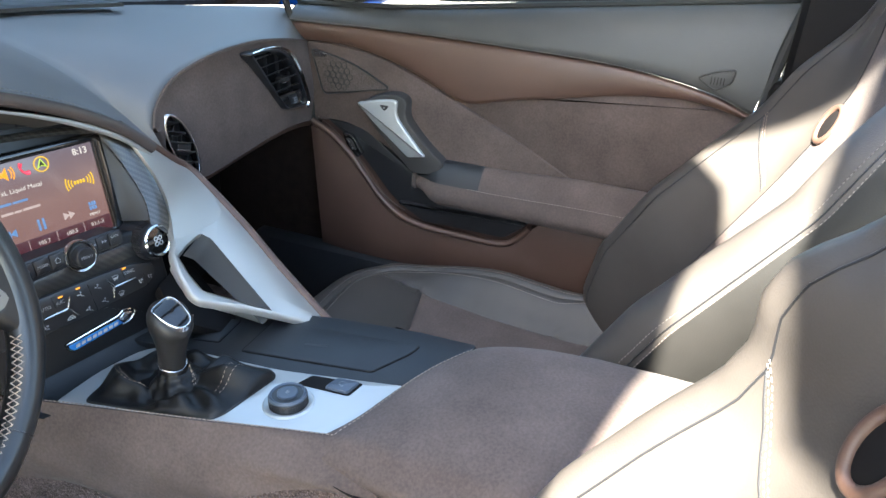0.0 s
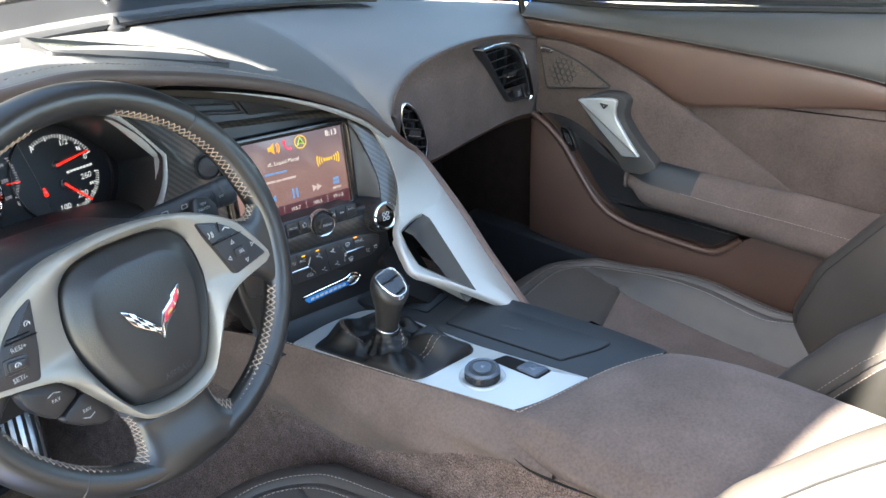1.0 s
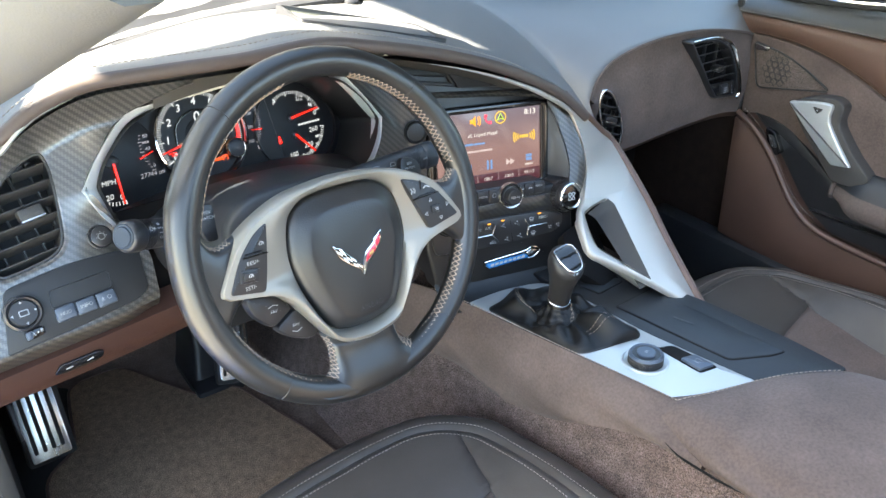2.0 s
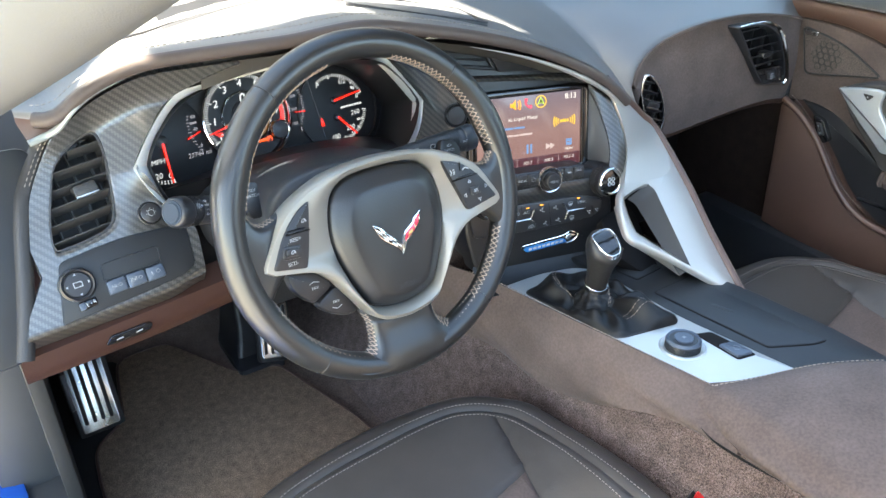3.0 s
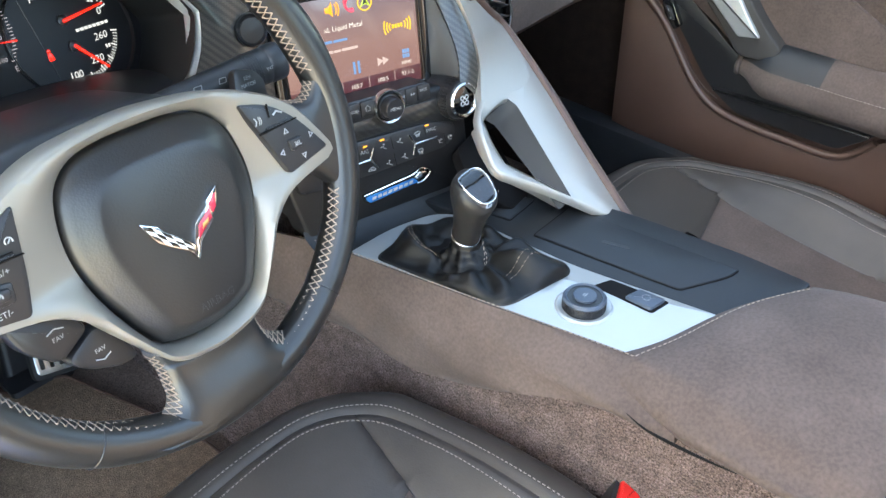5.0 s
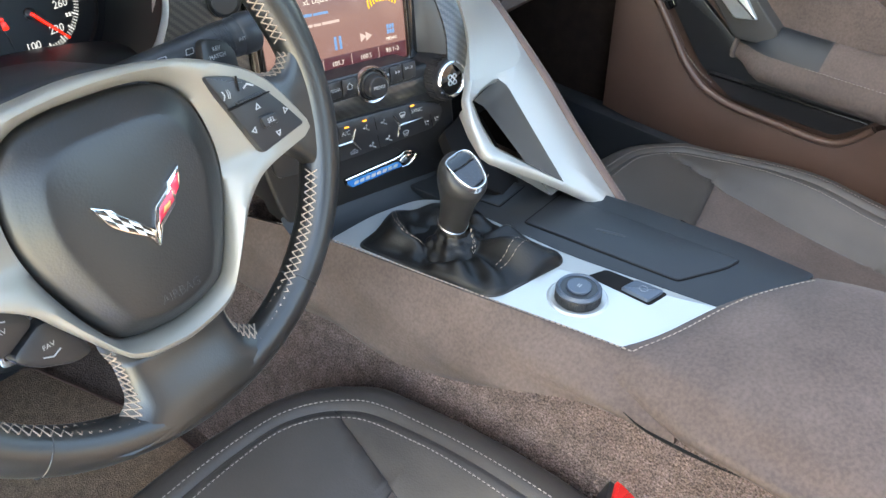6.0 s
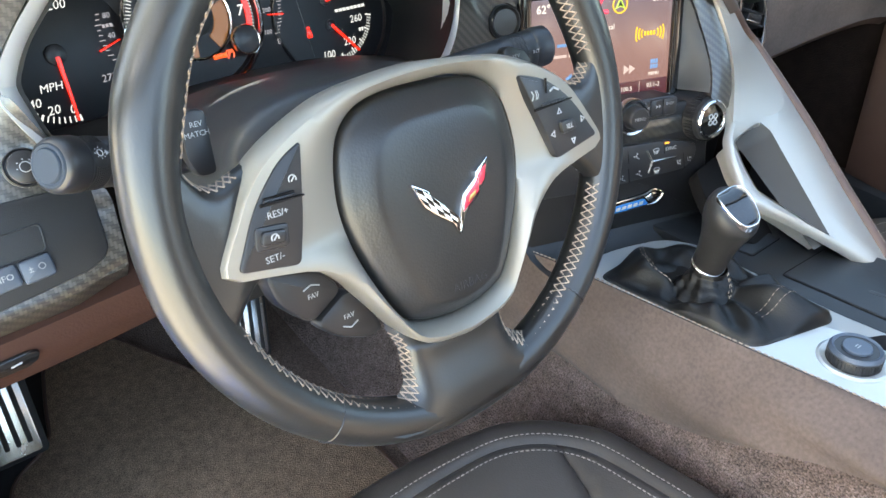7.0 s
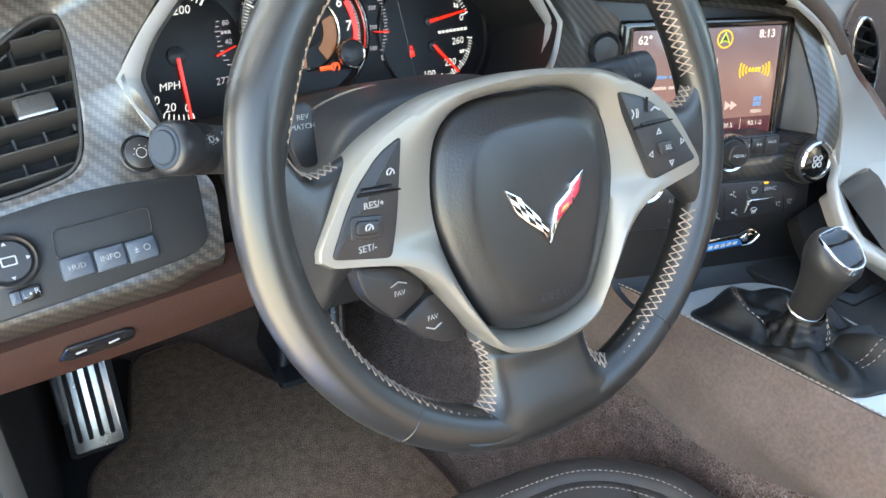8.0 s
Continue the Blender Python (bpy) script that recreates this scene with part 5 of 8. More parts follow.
def climate_icon(x, y, k):
    """A thin printed symbol: a seated outline with an air arrow, a heated screen, a heated seat or a car."""
    x, y, z = x * MM, y * MM, CZ + 0.0004
    bar = lambda *p: tube([Vector((x + a * MM * 1.15, y + b * MM * 1.15, z)) for a, b in p], 0.00042, 5)
    if k == 0:
        return joined(slab(circle(x + 0.0014, y + 0.0028, 0.0010, 8), CZ, CZ + 0.0006, 0.0001), bar((0.4, 1.2), (1.0, -1.6), (3.2, -1.8), (3.6, -3.0)), bar((-3.2, 0.4), (-0.8, 0.2)), bar((-1.6, 1.0), (-0.7, 0.2), (-1.6, -0.6)))
    if k == 1:
        return joined(bar((-3.4, 1.6), (-2.2, 2.8), (2.2, 2.8), (3.4, 1.6), (2.4, -0.6), (-2.4, -0.6), (-3.4, 1.6)), bar((-1.6, -2.8), (-1.6, 0.8)), bar((0, -2.8), (0, 0.8)), bar((1.6, -2.8), (1.6, 0.8)))
    if k == 3:
        return joined(bar((-4, -1.2), (-3.6, 0.6), (-1.8, 1.2), (-0.6, 2.4), (1.8, 2.4), (2.8, 0.8), (4, 0.4), (4, -1.2), (-4, -1.2)), bar((-1.0, 0.2), (1.2, 0.2), (0.6, 0.8)))
    return joined(bar((-1.6, 2.4), (-0.8, -1.6), (2.0, -1.6), (2.4, -2.8)), bar((0.6, 2.2), (1.2, 1.2), (0.6, 0.4)), bar((2.0, 2.2), (2.6, 1.2), (2.0, 0.4)))


for x, y, k in ((-4, -112, 0), (19, -111.5, 0), (45, -109.5, 1), (77, -127, 2), (91, -125.5, 2), (47.5, -132, 1), (23.5, -132, 0), (1.5, -134, 0), (-22, -135, 3), (-53, -134, 2)):
    part("symbol", climate_icon(x, y, k), WHITE_PRINT, cp, m=ST)
words((("A/C", 0.0066, (-0.029, -0.1115)), ("SYNC", 0.0060, (0.065, -0.1090)), ("AUTO", 0.0060, (-0.049, -0.1120))), WHITE_PRINT, cp, ST, CZ + 0.0004)
part("button_gap", joined(*[tube([Vector((a * MM, b * MM, CZ)), Vector((c * MM, d * MM, CZ))], 0.0004, 5) for a, b, c, d in ((8, -103, 10, -118), (10, -124, 12, -140), (83, -118, 86, -135), (-38, -101, -36, -116), (55, -101, 57, -114))]), DARK_VOID, cp, m=ST)
for x, y in ((-30, -106), (-7, -104.3), (56.5, -103)):
    part("indicator_lamp", box(x * MM, (x + 5.5) * MM, y * MM, (y + 1.8) * MM, CZ - 0.001, CZ + 0.0004, 0.0002), LED_AMBER, cp, m=ST)
# badge on the lower stack
bd = part("badge", slab(rounded(mm((-38, -164), (33, -157.5), (46, -153), (57, -157), (60, -163), (50, -171), (-30, -177), (-37, -172)), 0.003), LZ - 0.002, LZ + 0.003, 0.001), GLOSS_BLACK, stack, "dark badge with chrome edge and blue field", m=ST)
part("field", slab(rounded(mm((-35, -167), (34, -163), (40, -170), (-29, -176), (-34, -172)), 0.002), LZ + 0.002, LZ + 0.0040, 0.0004), BLUE_ENAMEL, bd, "blue enamel field", m=ST)
part("marking", joined(*[slab(rounded(mm((-27 + 7.6 * i, -173.2 + 0.55 * i), (-21.6 + 7.6 * i, -172.8 + 0.55 * i), (-20.6 + 7.6 * i, -169.0 + 0.55 * i), (-26 + 7.6 * i, -169.4 + 0.55 * i)), 0.0006, 2), LZ + 0.0040, LZ + 0.0044, 0.0001) for i in range(8)]), WHITE_PRINT, bd, m=ST)
part("chrome_edge", tube(spline([Vector((a * MM, b * MM, LZ + 0.0038)) for a, b in ((-37, -164.5), (0, -161), (32, -158), (45, -153.5), (57, -158), (58, -163), (49, -170), (38, -171.5))], 6), 0.0011, 6), CHROME, bd, "chrome edge", m=ST)
part("chrome_fish", slab(rounded(mm((34, -162), (44, -156), (56, -160), (50, -167), (40, -168)), 0.003, 4), LZ + 0.002, LZ + 0.0050, 0.0015), CHROME, bd, "chrome shape at the end of the badge", m=ST)
part("marking", joined(*[box((-22 + 6 * i) * MM, (-18 + 6 * i) * MM, (-163.6 + 0.45 * i) * MM, (-162.2 + 0.45 * i) * MM, LZ + 0.0030, LZ + 0.0034, 0.0001) for i in range(9)]), WHITE_PRINT, bd, m=ST)
# lower stack apron down to the console
rows = []
for y, z in ((0, 0), (-0.004, -0.008), (-0.014, -0.015), (-0.03, -0.019), (-0.055, -0.020)):
    rows.append([ST @ Vector((-0.118 + 0.242 * i / 16, -0.186, 0.034)) + Vector((0, y, z)) for i in range(17)])
part("apron", loft(rows), SOFT_BLACK, stack, "soft black apron", sharp=60)

# ---- strut between dashboard and console ----
strut = thing("console_strut", "satin silver strut with brown leather edge sweeping from dash to console", "trim", (0.13, 0.75, 0.66))
SPN = Vector((0.1, -0.5, 0.85)).normalized()
SPU = Vector((1, 0, -0.1 / 0.85)).normalized()
SPV = SPN.cross(SPU)
SP = Matrix((SPU, SPV, SPN)).transposed().to_4x4()
SP.translation = (0.15, 0.77, 0.672)


def on_strut(x, y, lift=0.0):
    """A point of the strut's face, which slopes down to the rear."""
    z = 0.672 - (0.1 * (x - 0.15) - 0.5 * (y - 0.77)) / 0.85
    return Vector((x, y, z)) + SPN * lift


right = even(spline([on_strut(0.150, 0.615), on_strut(0.180, 0.724), on_strut(0.206, 0.800), on_strut(0.227, 0.896), Vector((0.198, 0.906, 0.764)), Vector((0.148, 0.899, 0.802)), Vector((0.092, 0.896, 0.845))], 10), 50)
# open plate: a band along the leather edge, a bar towards the stack and a ledge over the console
flank_r = [SP.inverted() @ q for q in right if q.y < 0.87][::3]
flank_r = [(q.x, q.y) for q in flank_r if q.y < 0.09 and (SP.inverted() @ right[0]).y < q.y]
plate_out = rounded([(-0.003, -0.148)] + flank_r + [(0.066, 0.104), (-0.052, 0.092), (-0.073, 0.063), (-0.097, 0.045), (-0.114, 0.019), (-0.129, -0.018), (-0.126, -0.032), (-0.079, -0.070), (-0.050, -0.098)], 0.008, 4)
hole = rounded(mm((-89, 39), (-52, 50), (-24, 55), (-17, 42), (-47, -95), (-71, -62), (-107, -20), (-101, 10)), [0.006, 0.012, 0.008, 0.006, 0.004, 0.003, 0.010, 0.02], 5)
hc = Vector((-0.060, -0.005, 0))
po_, pi_ = by_angle(plate_out, hc, 220), by_angle(hole, hc, 220)
part("main_bar", collar(po_, pi_, -0.010, 0.0, 0.0045, -0.0015), WARM_SILVER, strut, "satin silver bar with an open window", m=SP, sharp=40)
# upper run that follows the carbon strip up to the brow
up_l = even(spline([SP @ Vector((-0.073, 0.060, -0.001))] + [ST @ Vector(q) for q in ((0.1400, -0.045, 0.046), (0.1430, -0.020, 0.036), (0.1385, 0.0150, 0.024), (0.1170, 0.0630, 0.013), (0.0840, 0.0800, 0.006))], 8), 40)
up_r = even([SP @ Vector((0.0600, 0.060, -0.001))] + [q for q in right if q.y > 0.83 and q.x > 0.09], 40)
rows = []
for i, (a, b) in enumerate(zip(up_l, up_r)):
    k = 0.0014 * smooth(0, 12, i)
    rows.append([a - SPN * 0.008, a, a.lerp(b, 0.06) + SPN * 0.4 * k, a.lerp(b, 0.35) + SPN * k, a.lerp(b, 0.65) + SPN * k, a.lerp(b, 0.94) + SPN * 0.4 * k, b, b - SPN * 0.012])
part("upper_bar", loft(rows), WARM_SILVER, strut, "satin silver upper run of the bar", sharp=60)
part("leather_edge", tube([q + Vector((0.004, 0.006, 0.004 * smooth(30, 44, i))) for i, q in enumerate(right)], [0.0075 - 0.002 * smooth(28, 44, i) for i in range(50)], 10), BROWN_LEATHER, strut, "stitched brown leather edge")
part("edge_stitching", stitches([q + Vector((0.006, 0.006, 0.0078)) for q in right[:42]], 0.0035, 0.002, 0.0006), THREAD, strut)
part("leather_side", loft([[q + Vector((0.008, 0.008, 0.002)), q + Vector((0.012, 0.010, -0.012)), q + Vector((0.010, 0.008, -0.05))] for q in right[:36]]), BROWN_LEATHER, strut, "brown leather side of the strut", sharp=60)
# inner walls of the window
wall_r = [SP @ Vector((x * MM, y * MM, -0.002)) for x, y in ((-24, 55), (-17, 42), (-32, -26), (-47, -95))]
wall_r = even(wall_r, 24)
part("inner_cheek", loft([[q, q - SPN * 0.010 + Vector((-0.004, 0, 0)), q - SPN * 0.034 * (1 - 0.55 * (i / 23)) + Vector((-0.016 + 0.004 * i / 23, 0.0, 0))] for i, q in enumerate(wall_r)]), CHEEK_GREY, strut, "dark grey inner cheek of the window", sharp=60)
wall_l = even([SP @ Vector((x * MM, y * MM, -0.002)) for x, y in ((-52, 50), (-89, 39), (-101, 10), (-107, -20), (-71, -62), (-47, -95))], 40)
part("inner_ledge", loft([[q, q - SPN * 0.006 + Vector((0.002, 0.001, 0)), q - SPN * 0.030 + Vector((0.006, 0.004, 0))] for q in wall_l]), WARM_SILVER, strut, "silver inner side of the window", sharp=60)
part("window_floor", slab(inset(hole, -0.002), -0.075, -0.060, 0.002), DARK_VOID, strut, "dark depth of the window", m=SP)

# ---- centre console ----
console = thing("centre_console", "centre console with suede sides, silver shift plate and black lid", "console", (0.02, 0.6, 0.3))


def flat(pts, lift=0.0):
    return [Vector((x, y, console_z(y) + lift)) for x, y in pts]


def draped(loop, z0, z1, bev=0.001, **k):
    """A plate that lies on the console's sloping top; the outline is in plan."""
    bm = slab(loop, z0, z1, bev, **k)
    for v in bm.verts:
        v.co.z += console_z(v.co.y)
    return bm


plate = rounded([(-0.128, 0.838), (-0.104, 0.670), (-0.079, 0.519), (-0.040, 0.498), (0.030, 0.474), (0.021, 0.551), (0.012, 0.629), (0.014, 0.720), (0.015, 0.790), (-0.004, 0.818), (-0.060, 0.835)], [0.01, 0.1, 0.004, 0.02, 0.004, 0.02, 0.02, 0.02, 0.02, 0.02, 0.02], 4)
boot_hole = rounded([(-0.117, 0.806), (-0.109, 0.730), (-0.097, 0.648), (-0.085, 0.640), (-0.005, 0.622), (0.006, 0.632), (0.007, 0.738), (0.004, 0.785), (-0.012, 0.800), (-0.060, 0.812)], 0.010, 4)
bm = draped(plate, -0.02, 0.003, 0.002)
part("shift_plate", bm, SILVER, console, "satin silver shift plate")
part("boot_well", draped(boot_hole, -0.01, 0.0036, 0.0006), DARK_VOID, console)
bm = collar(boot_hole, inset(boot_hole, 0.003), 0.0, 0.0052, 0.001)
for v in bm.verts:
    v.co.z += console_z(v.co.y)
part("boot_rim", bm, BLACK_LEATHER, console)
slot = rounded([(-0.008, 0.594), (0.014, 0.584), (0.0175, 0.519), (-0.010, 0.525)], 0.004, 4)
part("brake_slot", draped(slot, -0.01, 0.0035, 0.0003), DARK_VOID, console, "recessed black slot")
part("parking_brake_button", draped(rounded([(-0.006, 0.558), (0.0145, 0.552), (0.0155, 0.523), (-0.0075, 0.528)], 0.003, 4), 0.0, 0.0075, 0.002), GREY_BUTTON, console, "parking brake button")
sy = [Vector((0.0045 + 0.0042 * math.cos(a), 0.5395 + 0.0042 * math.sin(a), console_z(0.54) + 0.0078)) for a in [2 * math.pi * i / 14 for i in range(15)]]
part("brake_symbol", tube(sy, 0.0002, 5), WHITE_PRINT, console)
KC = Matrix.Translation((-0.0425, 0.583, console_z(0.583))) @ Matrix.Rotation(radians(-5), 4, "X") @ Matrix.Diagonal((0.88, 0.88, 0.95, 1))
mk = part("mode_knob", lathe([(0.0245, 0), (0.0245, 0.013), (0.0235, 0.0155), (0.0222, 0.0165), (0.0, 0.0165)], 44), SATIN_BLACK, console, "knurled black drive mode knob", m=KC)
part("base_ring", hoop([(0.0335, 0), (0.0335, 0.004), (0.031, 0.0055), (0.0255, 0.004), (0.0255, 0.0)], 44), SILVER, mk, "silver base ring", m=KC)
part("collar", hoop([(0.0238, 0.0125), (0.0250, 0.0155), (0.0225, 0.0185), (0.0200, 0.0172), (0.0198, 0.0150)], 44), GREY_BUTTON, mk, m=KC)
part("button", lathe([(0.0135, 0.016), (0.0135, 0.0188), (0.0125, 0.0195), (0.0, 0.0192)], 36), GREY_BUTTON, mk, m=KC)
part("symbol", joined(box(-0.0032, 0.0032, -0.0018, -0.0011, 0.0193, 0.0196, 0.0001), box(-0.0026, 0.0026, 0.0006, 0.0015, 0.0193, 0.0196, 0.0001)), WHITE_PRINT, mk, m=KC)
part("ribs", joined(*[(lambda b_, a_: (b_.transform(Matrix.Rotation(a_, 4, "Z")), b_)[1])(box(0.0238, 0.0252, -0.0005, 0.0005, 0.002, 0.0125, 0.0003), 2 * math.pi * i / 48) for i in range(48)]), SATIN_BLACK, mk, m=KC)
# black deck beside the plate
deck = rounded([(0.014, 0.86), (0.016, 0.72), (0.014, 0.63), (0.023, 0.55), (0.032, 0.472), (0.075, 0.452), (0.118, 0.424), (0.145, 0.42), (0.152, 0.50), (0.150, 0.62), (0.142, 0.70), (0.148, 0.86)], 0.006, 3)
part("deck", draped(deck, -0.06, 0.0, 0.003), SOFT_BLACK, console, "soft black console deck")
lid = rounded([(0.036, 0.697), (0.111, 0.698), (0.114, 0.60), (0.117, 0.488), (0.098, 0.492), (0.046, 0.522), (0.041, 0.60)], [0.003, 0.003, 0.05, 0.004, 0.02, 0.004, 0.05], 4)
part("lid_gap", draped(inset(lid, -0.0016), -0.005, 0.0006, 0.0003), DARK_VOID, console)
part("cupholder_lid", draped(lid, -0.005, 0.0022, 0.0016), SOFT_BLACK, console, "soft black sliding lid")
part("lid_notch", draped(rounded([(0.070, 0.628), (0.074, 0.629), (0.081, 0.598), (0.077, 0.598)], 0.0012, 3), 0.001, 0.0028, 0.0004), SATIN_BLACK, console)
small = rounded([(0.040, 0.775), (0.098, 0.778), (0.100, 0.742), (0.044, 0.738)], 0.003, 4)
part("small_lid_gap", draped(inset(small, -0.0014), -0.005, 0.0006, 0.0003), DARK_VOID, console)
part("small_lid", draped(small, -0.005, 0.002, 0.0014), SOFT_BLACK, console, "small black cover")
# suede flank towards the driver
tl = even(spline([Vector((-0.150, 0.98, console_z(0.98) - 0.012)), Vector((-0.138, 0.90, console_z(0.90) - 0.002)), Vector((-0.129, 0.838, console_z(0.838) + 0.002)), Vector((-0.105, 0.670, console_z(0.67) + 0.003)), Vector((-0.084, 0.530, console_z(0.53) + 0.004)), Vector((-0.079, 0.500, console_z(0.50) + 0.001)), Vector((-0.084, 0.450, console_z(0.45) - 0.006))], 10), 60)
lowp = even(spline([Vector((-0.168, 0.99, 0.478)), Vector((-0.148, 0.884, 0.480)), Vector((-0.136, 0.80, 0.482)), Vector((-0.129, 0.722, 0.486)), Vector((-0.126, 0.66, 0.503)), Vector((-0.124, 0.60, 0.543)), Vector((-0.122, 0.55, 0.568)), Vector((-0.119, 0.490, 0.586)), Vector((-0.112, 0.440, 0.592))], 10), 60)
rows = []
for a, b in zip(tl, lowp):
    r = [a + Vector((0.006, 0, -0.0005)), a + Vector((0.0, 0, 0.0015))]
    for k in range(1, 13):
        f = k / 12
        bulge = 0.012 * math.sin(math.pi * f) + 0.004 * math.sin(a.y * 40 + 9 * f) * f
        r.append(a.lerp(b, f) + Vector((-bulge, 0, 0)))
    r.append(b + Vector((0.02, 0, -0.006)))
    rows.append(r)
part("suede_flank", loft(rows), SUEDE, console, "wrinkled brown suede side panel", sharp=70)
part("flank_stitching", stitches([q + Vector((0.0010, 0, 0.0034)) for q in tl[8:]], 0.0040, 0.0016, 0.00055), THREAD, console)
# arm rest
front = even(spline([Vector((-0.082, 0.519, 0.6225)), Vector((-0.040, 0.499, 0.6235)), Vector((0.030, 0.475, 0.6255)), Vector((0.075, 0.453, 0.628)), Vector((0.118, 0.426, 0.631)), Vector((0.148, 0.416, 0.622))], 8), 40)
rows = []
for d, h in ((-0.004, -0.016), (-0.002, -0.003), (0.004, 0.004), (0.014, 0.011), (0.03, 0.019), (0.055, 0.027), (0.09, 0.033), (0.15, 0.037), (0.23, 0.038), (0.32, 0.036), (0.45, 0.03), (0.60, 0.02)):
    r = []
    for i, q in enumerate(front):
        f = i / 39
        crown = math.sin(math.pi * min(max(f, 0.0), 1)) ** 0.55
        x = -0.105 + 0.272 * f + (q.x - (-0.105 + 0.272 * f)) * max(0, 1 - d / 0.12)
        r.append(Vector((x, q.y - d, q.z + h * (0.25 + 0.75 * crown))))
    l, e = r[0], r[-1]
    foot = 0.594 + 0.020 * smooth(0.48, 0.32, l.y)
    drop = [Vector((l.x - 0.010, l.y, l.z - 0.010)), Vector((l.x - 0.017, l.y, l.z * 0.55 + foot * 0.45)), Vector((l.x - 0.019, l.y, l.z * 0.25 + foot * 0.75)), Vector((l.x - 0.016, l.y, foot)), Vector((l.x + 0.010, l.y, foot - 0.012))]
    fall = [Vector((e.x + 0.008, e.y, e.z - 0.012)), Vector((e.x + 0.010, e.y, e.z - 0.05)), Vector((e.x + 0.006, e.y, e.z - 0.12))]
    rows.append(drop[::-1] + r + fall)
part("armrest", loft(rows), SUEDE, console, "brown suede armrest lid", sharp=70)
part("armrest_stitching", stitches([q + Vector((0.001, -0.013, 0.0062 + 0.007 * math.sin(math.pi * i / 39) ** 0.55)) for i, q in enumerate(front[:34])], 0.0040, 0.0020, 0.00045), THREAD, console)
part("armrest_joint", tube(spline([Vector((-0.0851, 0.5231, 0.6198)), Vector((-0.0932, 0.5126, 0.6123)), Vector((-0.0996, 0.5005, 0.6038)), Vector((-0.1028, 0.4918, 0.5988)), Vector((-0.1066, 0.4844, 0.5925))], 6), 0.0007, 8), DARK_VOID, console)
slit = even(spline([Vector((-0.1215, 0.486, 0.6005)), Vector((-0.1262, 0.466, 0.6010)), Vector((-0.1275, 0.440, 0.6045)), Vector((-0.1275, 0.410, 0.6095)), Vector((-0.1265, 0.385, 0.6140))], 6), 30)
part("latch", tube(slit, [0.0004 + 0.0012 * math.sin(math.pi * min(1, i / 29)) for i in range(30)], 8), DARK_VOID, console, "dark slit of the lid latch")

# ---- gear lever ----
lever = thing("gear_lever", "leather gear lever with silver top and stitched boot", "gear lever", (-0.06, 0.72, 0.60))
GL = Matrix.Translation((-0.052, 0.731, 0.632)) @ Matrix.Rotation(radians(13.0), 4, "X") @ Matrix.Rotation(radians(-11), 4, "Y") @ Matrix.Diagonal((0.90, 0.90, 1.08, 1))
prof = [(0.0158, 0.0), (0.0160, 0.010), (0.0168, 0.022), (0.0186, 0.036), (0.0214, 0.048), (0.0240, 0.058), (0.0252, 0.066), (0.0250, 0.073), (0.0232, 0.079), (0.0195, 0.0825), (0.0120, 0.0838), (0.0, 0.0840)]
kb = lathe(prof, 44)
for v in kb.verts:
    v.co.y *= 1.12
    v.co.z -= 0.010 * smooth(0.055, 0.084, v.co.z) * smooth(0.010, -0.026, v.co.y)
part("knob", kb, BLACK_LEATHER, lever, "black leather knob", m=GL, sharp=80)


def cap_drop(y):
    """The fall of the knob's top towards the rear."""
    return 0.0100 * smooth(0.012, -0.028, y) + 0.002 * smooth(0.008, 0.02, y)


cap_loop = rounded([(-0.0165, 0.018), (0.0165, 0.018), (0.0185, -0.004), (0.0105, -0.0265), (-0.0105, -0.0265), (-0.0185, -0.004)], 0.012, 6)
cap = collar(cap_loop, inset(cap_loop, 0.0017), 0.068, 0.0860, 0.0008)
for v in cap.verts:
    v.co.z -= cap_drop(v.co.y)
part("cap_ring", cap, CHROME, lever, "bright top ring", m=GL)
inlay = slab(inset(cap_loop, 0.0016), 0.068, 0.0846, 0.0008, dome=0.0005)
for v in inlay.verts:
    v.co.z -= cap_drop(v.co.y)
part("cap_inlay", inlay, GLOSS_BLACK, lever, "gloss black inlay", m=GL)
part("knob_stitching", stitches([Vector((r * 0.82, -r * 0.70, z)) for r, z in prof[0:8]], 0.0035, 0.002, 0.00045), THREAD, lever, m=GL)
part("neck_ring", hoop([(0.0160, -0.003), (0.0180, -0.0018), (0.0182, 0.0005), (0.0162, 0.0018)], 36), BRUSHED, lever, "bright neck ring", m=GL)
BC = Vector((-0.053, 0.728, 0))
rim_b = by_angle(boot_hole, BC, 120)
FOLDS = ((1.60, 2.55, 0.28, 0.022), (-1.30, -1.32, 0.22, 0.022), (-0.55, -0.75, 0.16, 0.012), (0.25, 0.1, 0.26, 0.012), (-2.45, -2.3, 0.22, 0.012), (-1.95, -1.85, 0.12, 0.008), (3.5, 3.6, 0.24, 0.008), (0.95, 0.8, 0.20, 0.008))


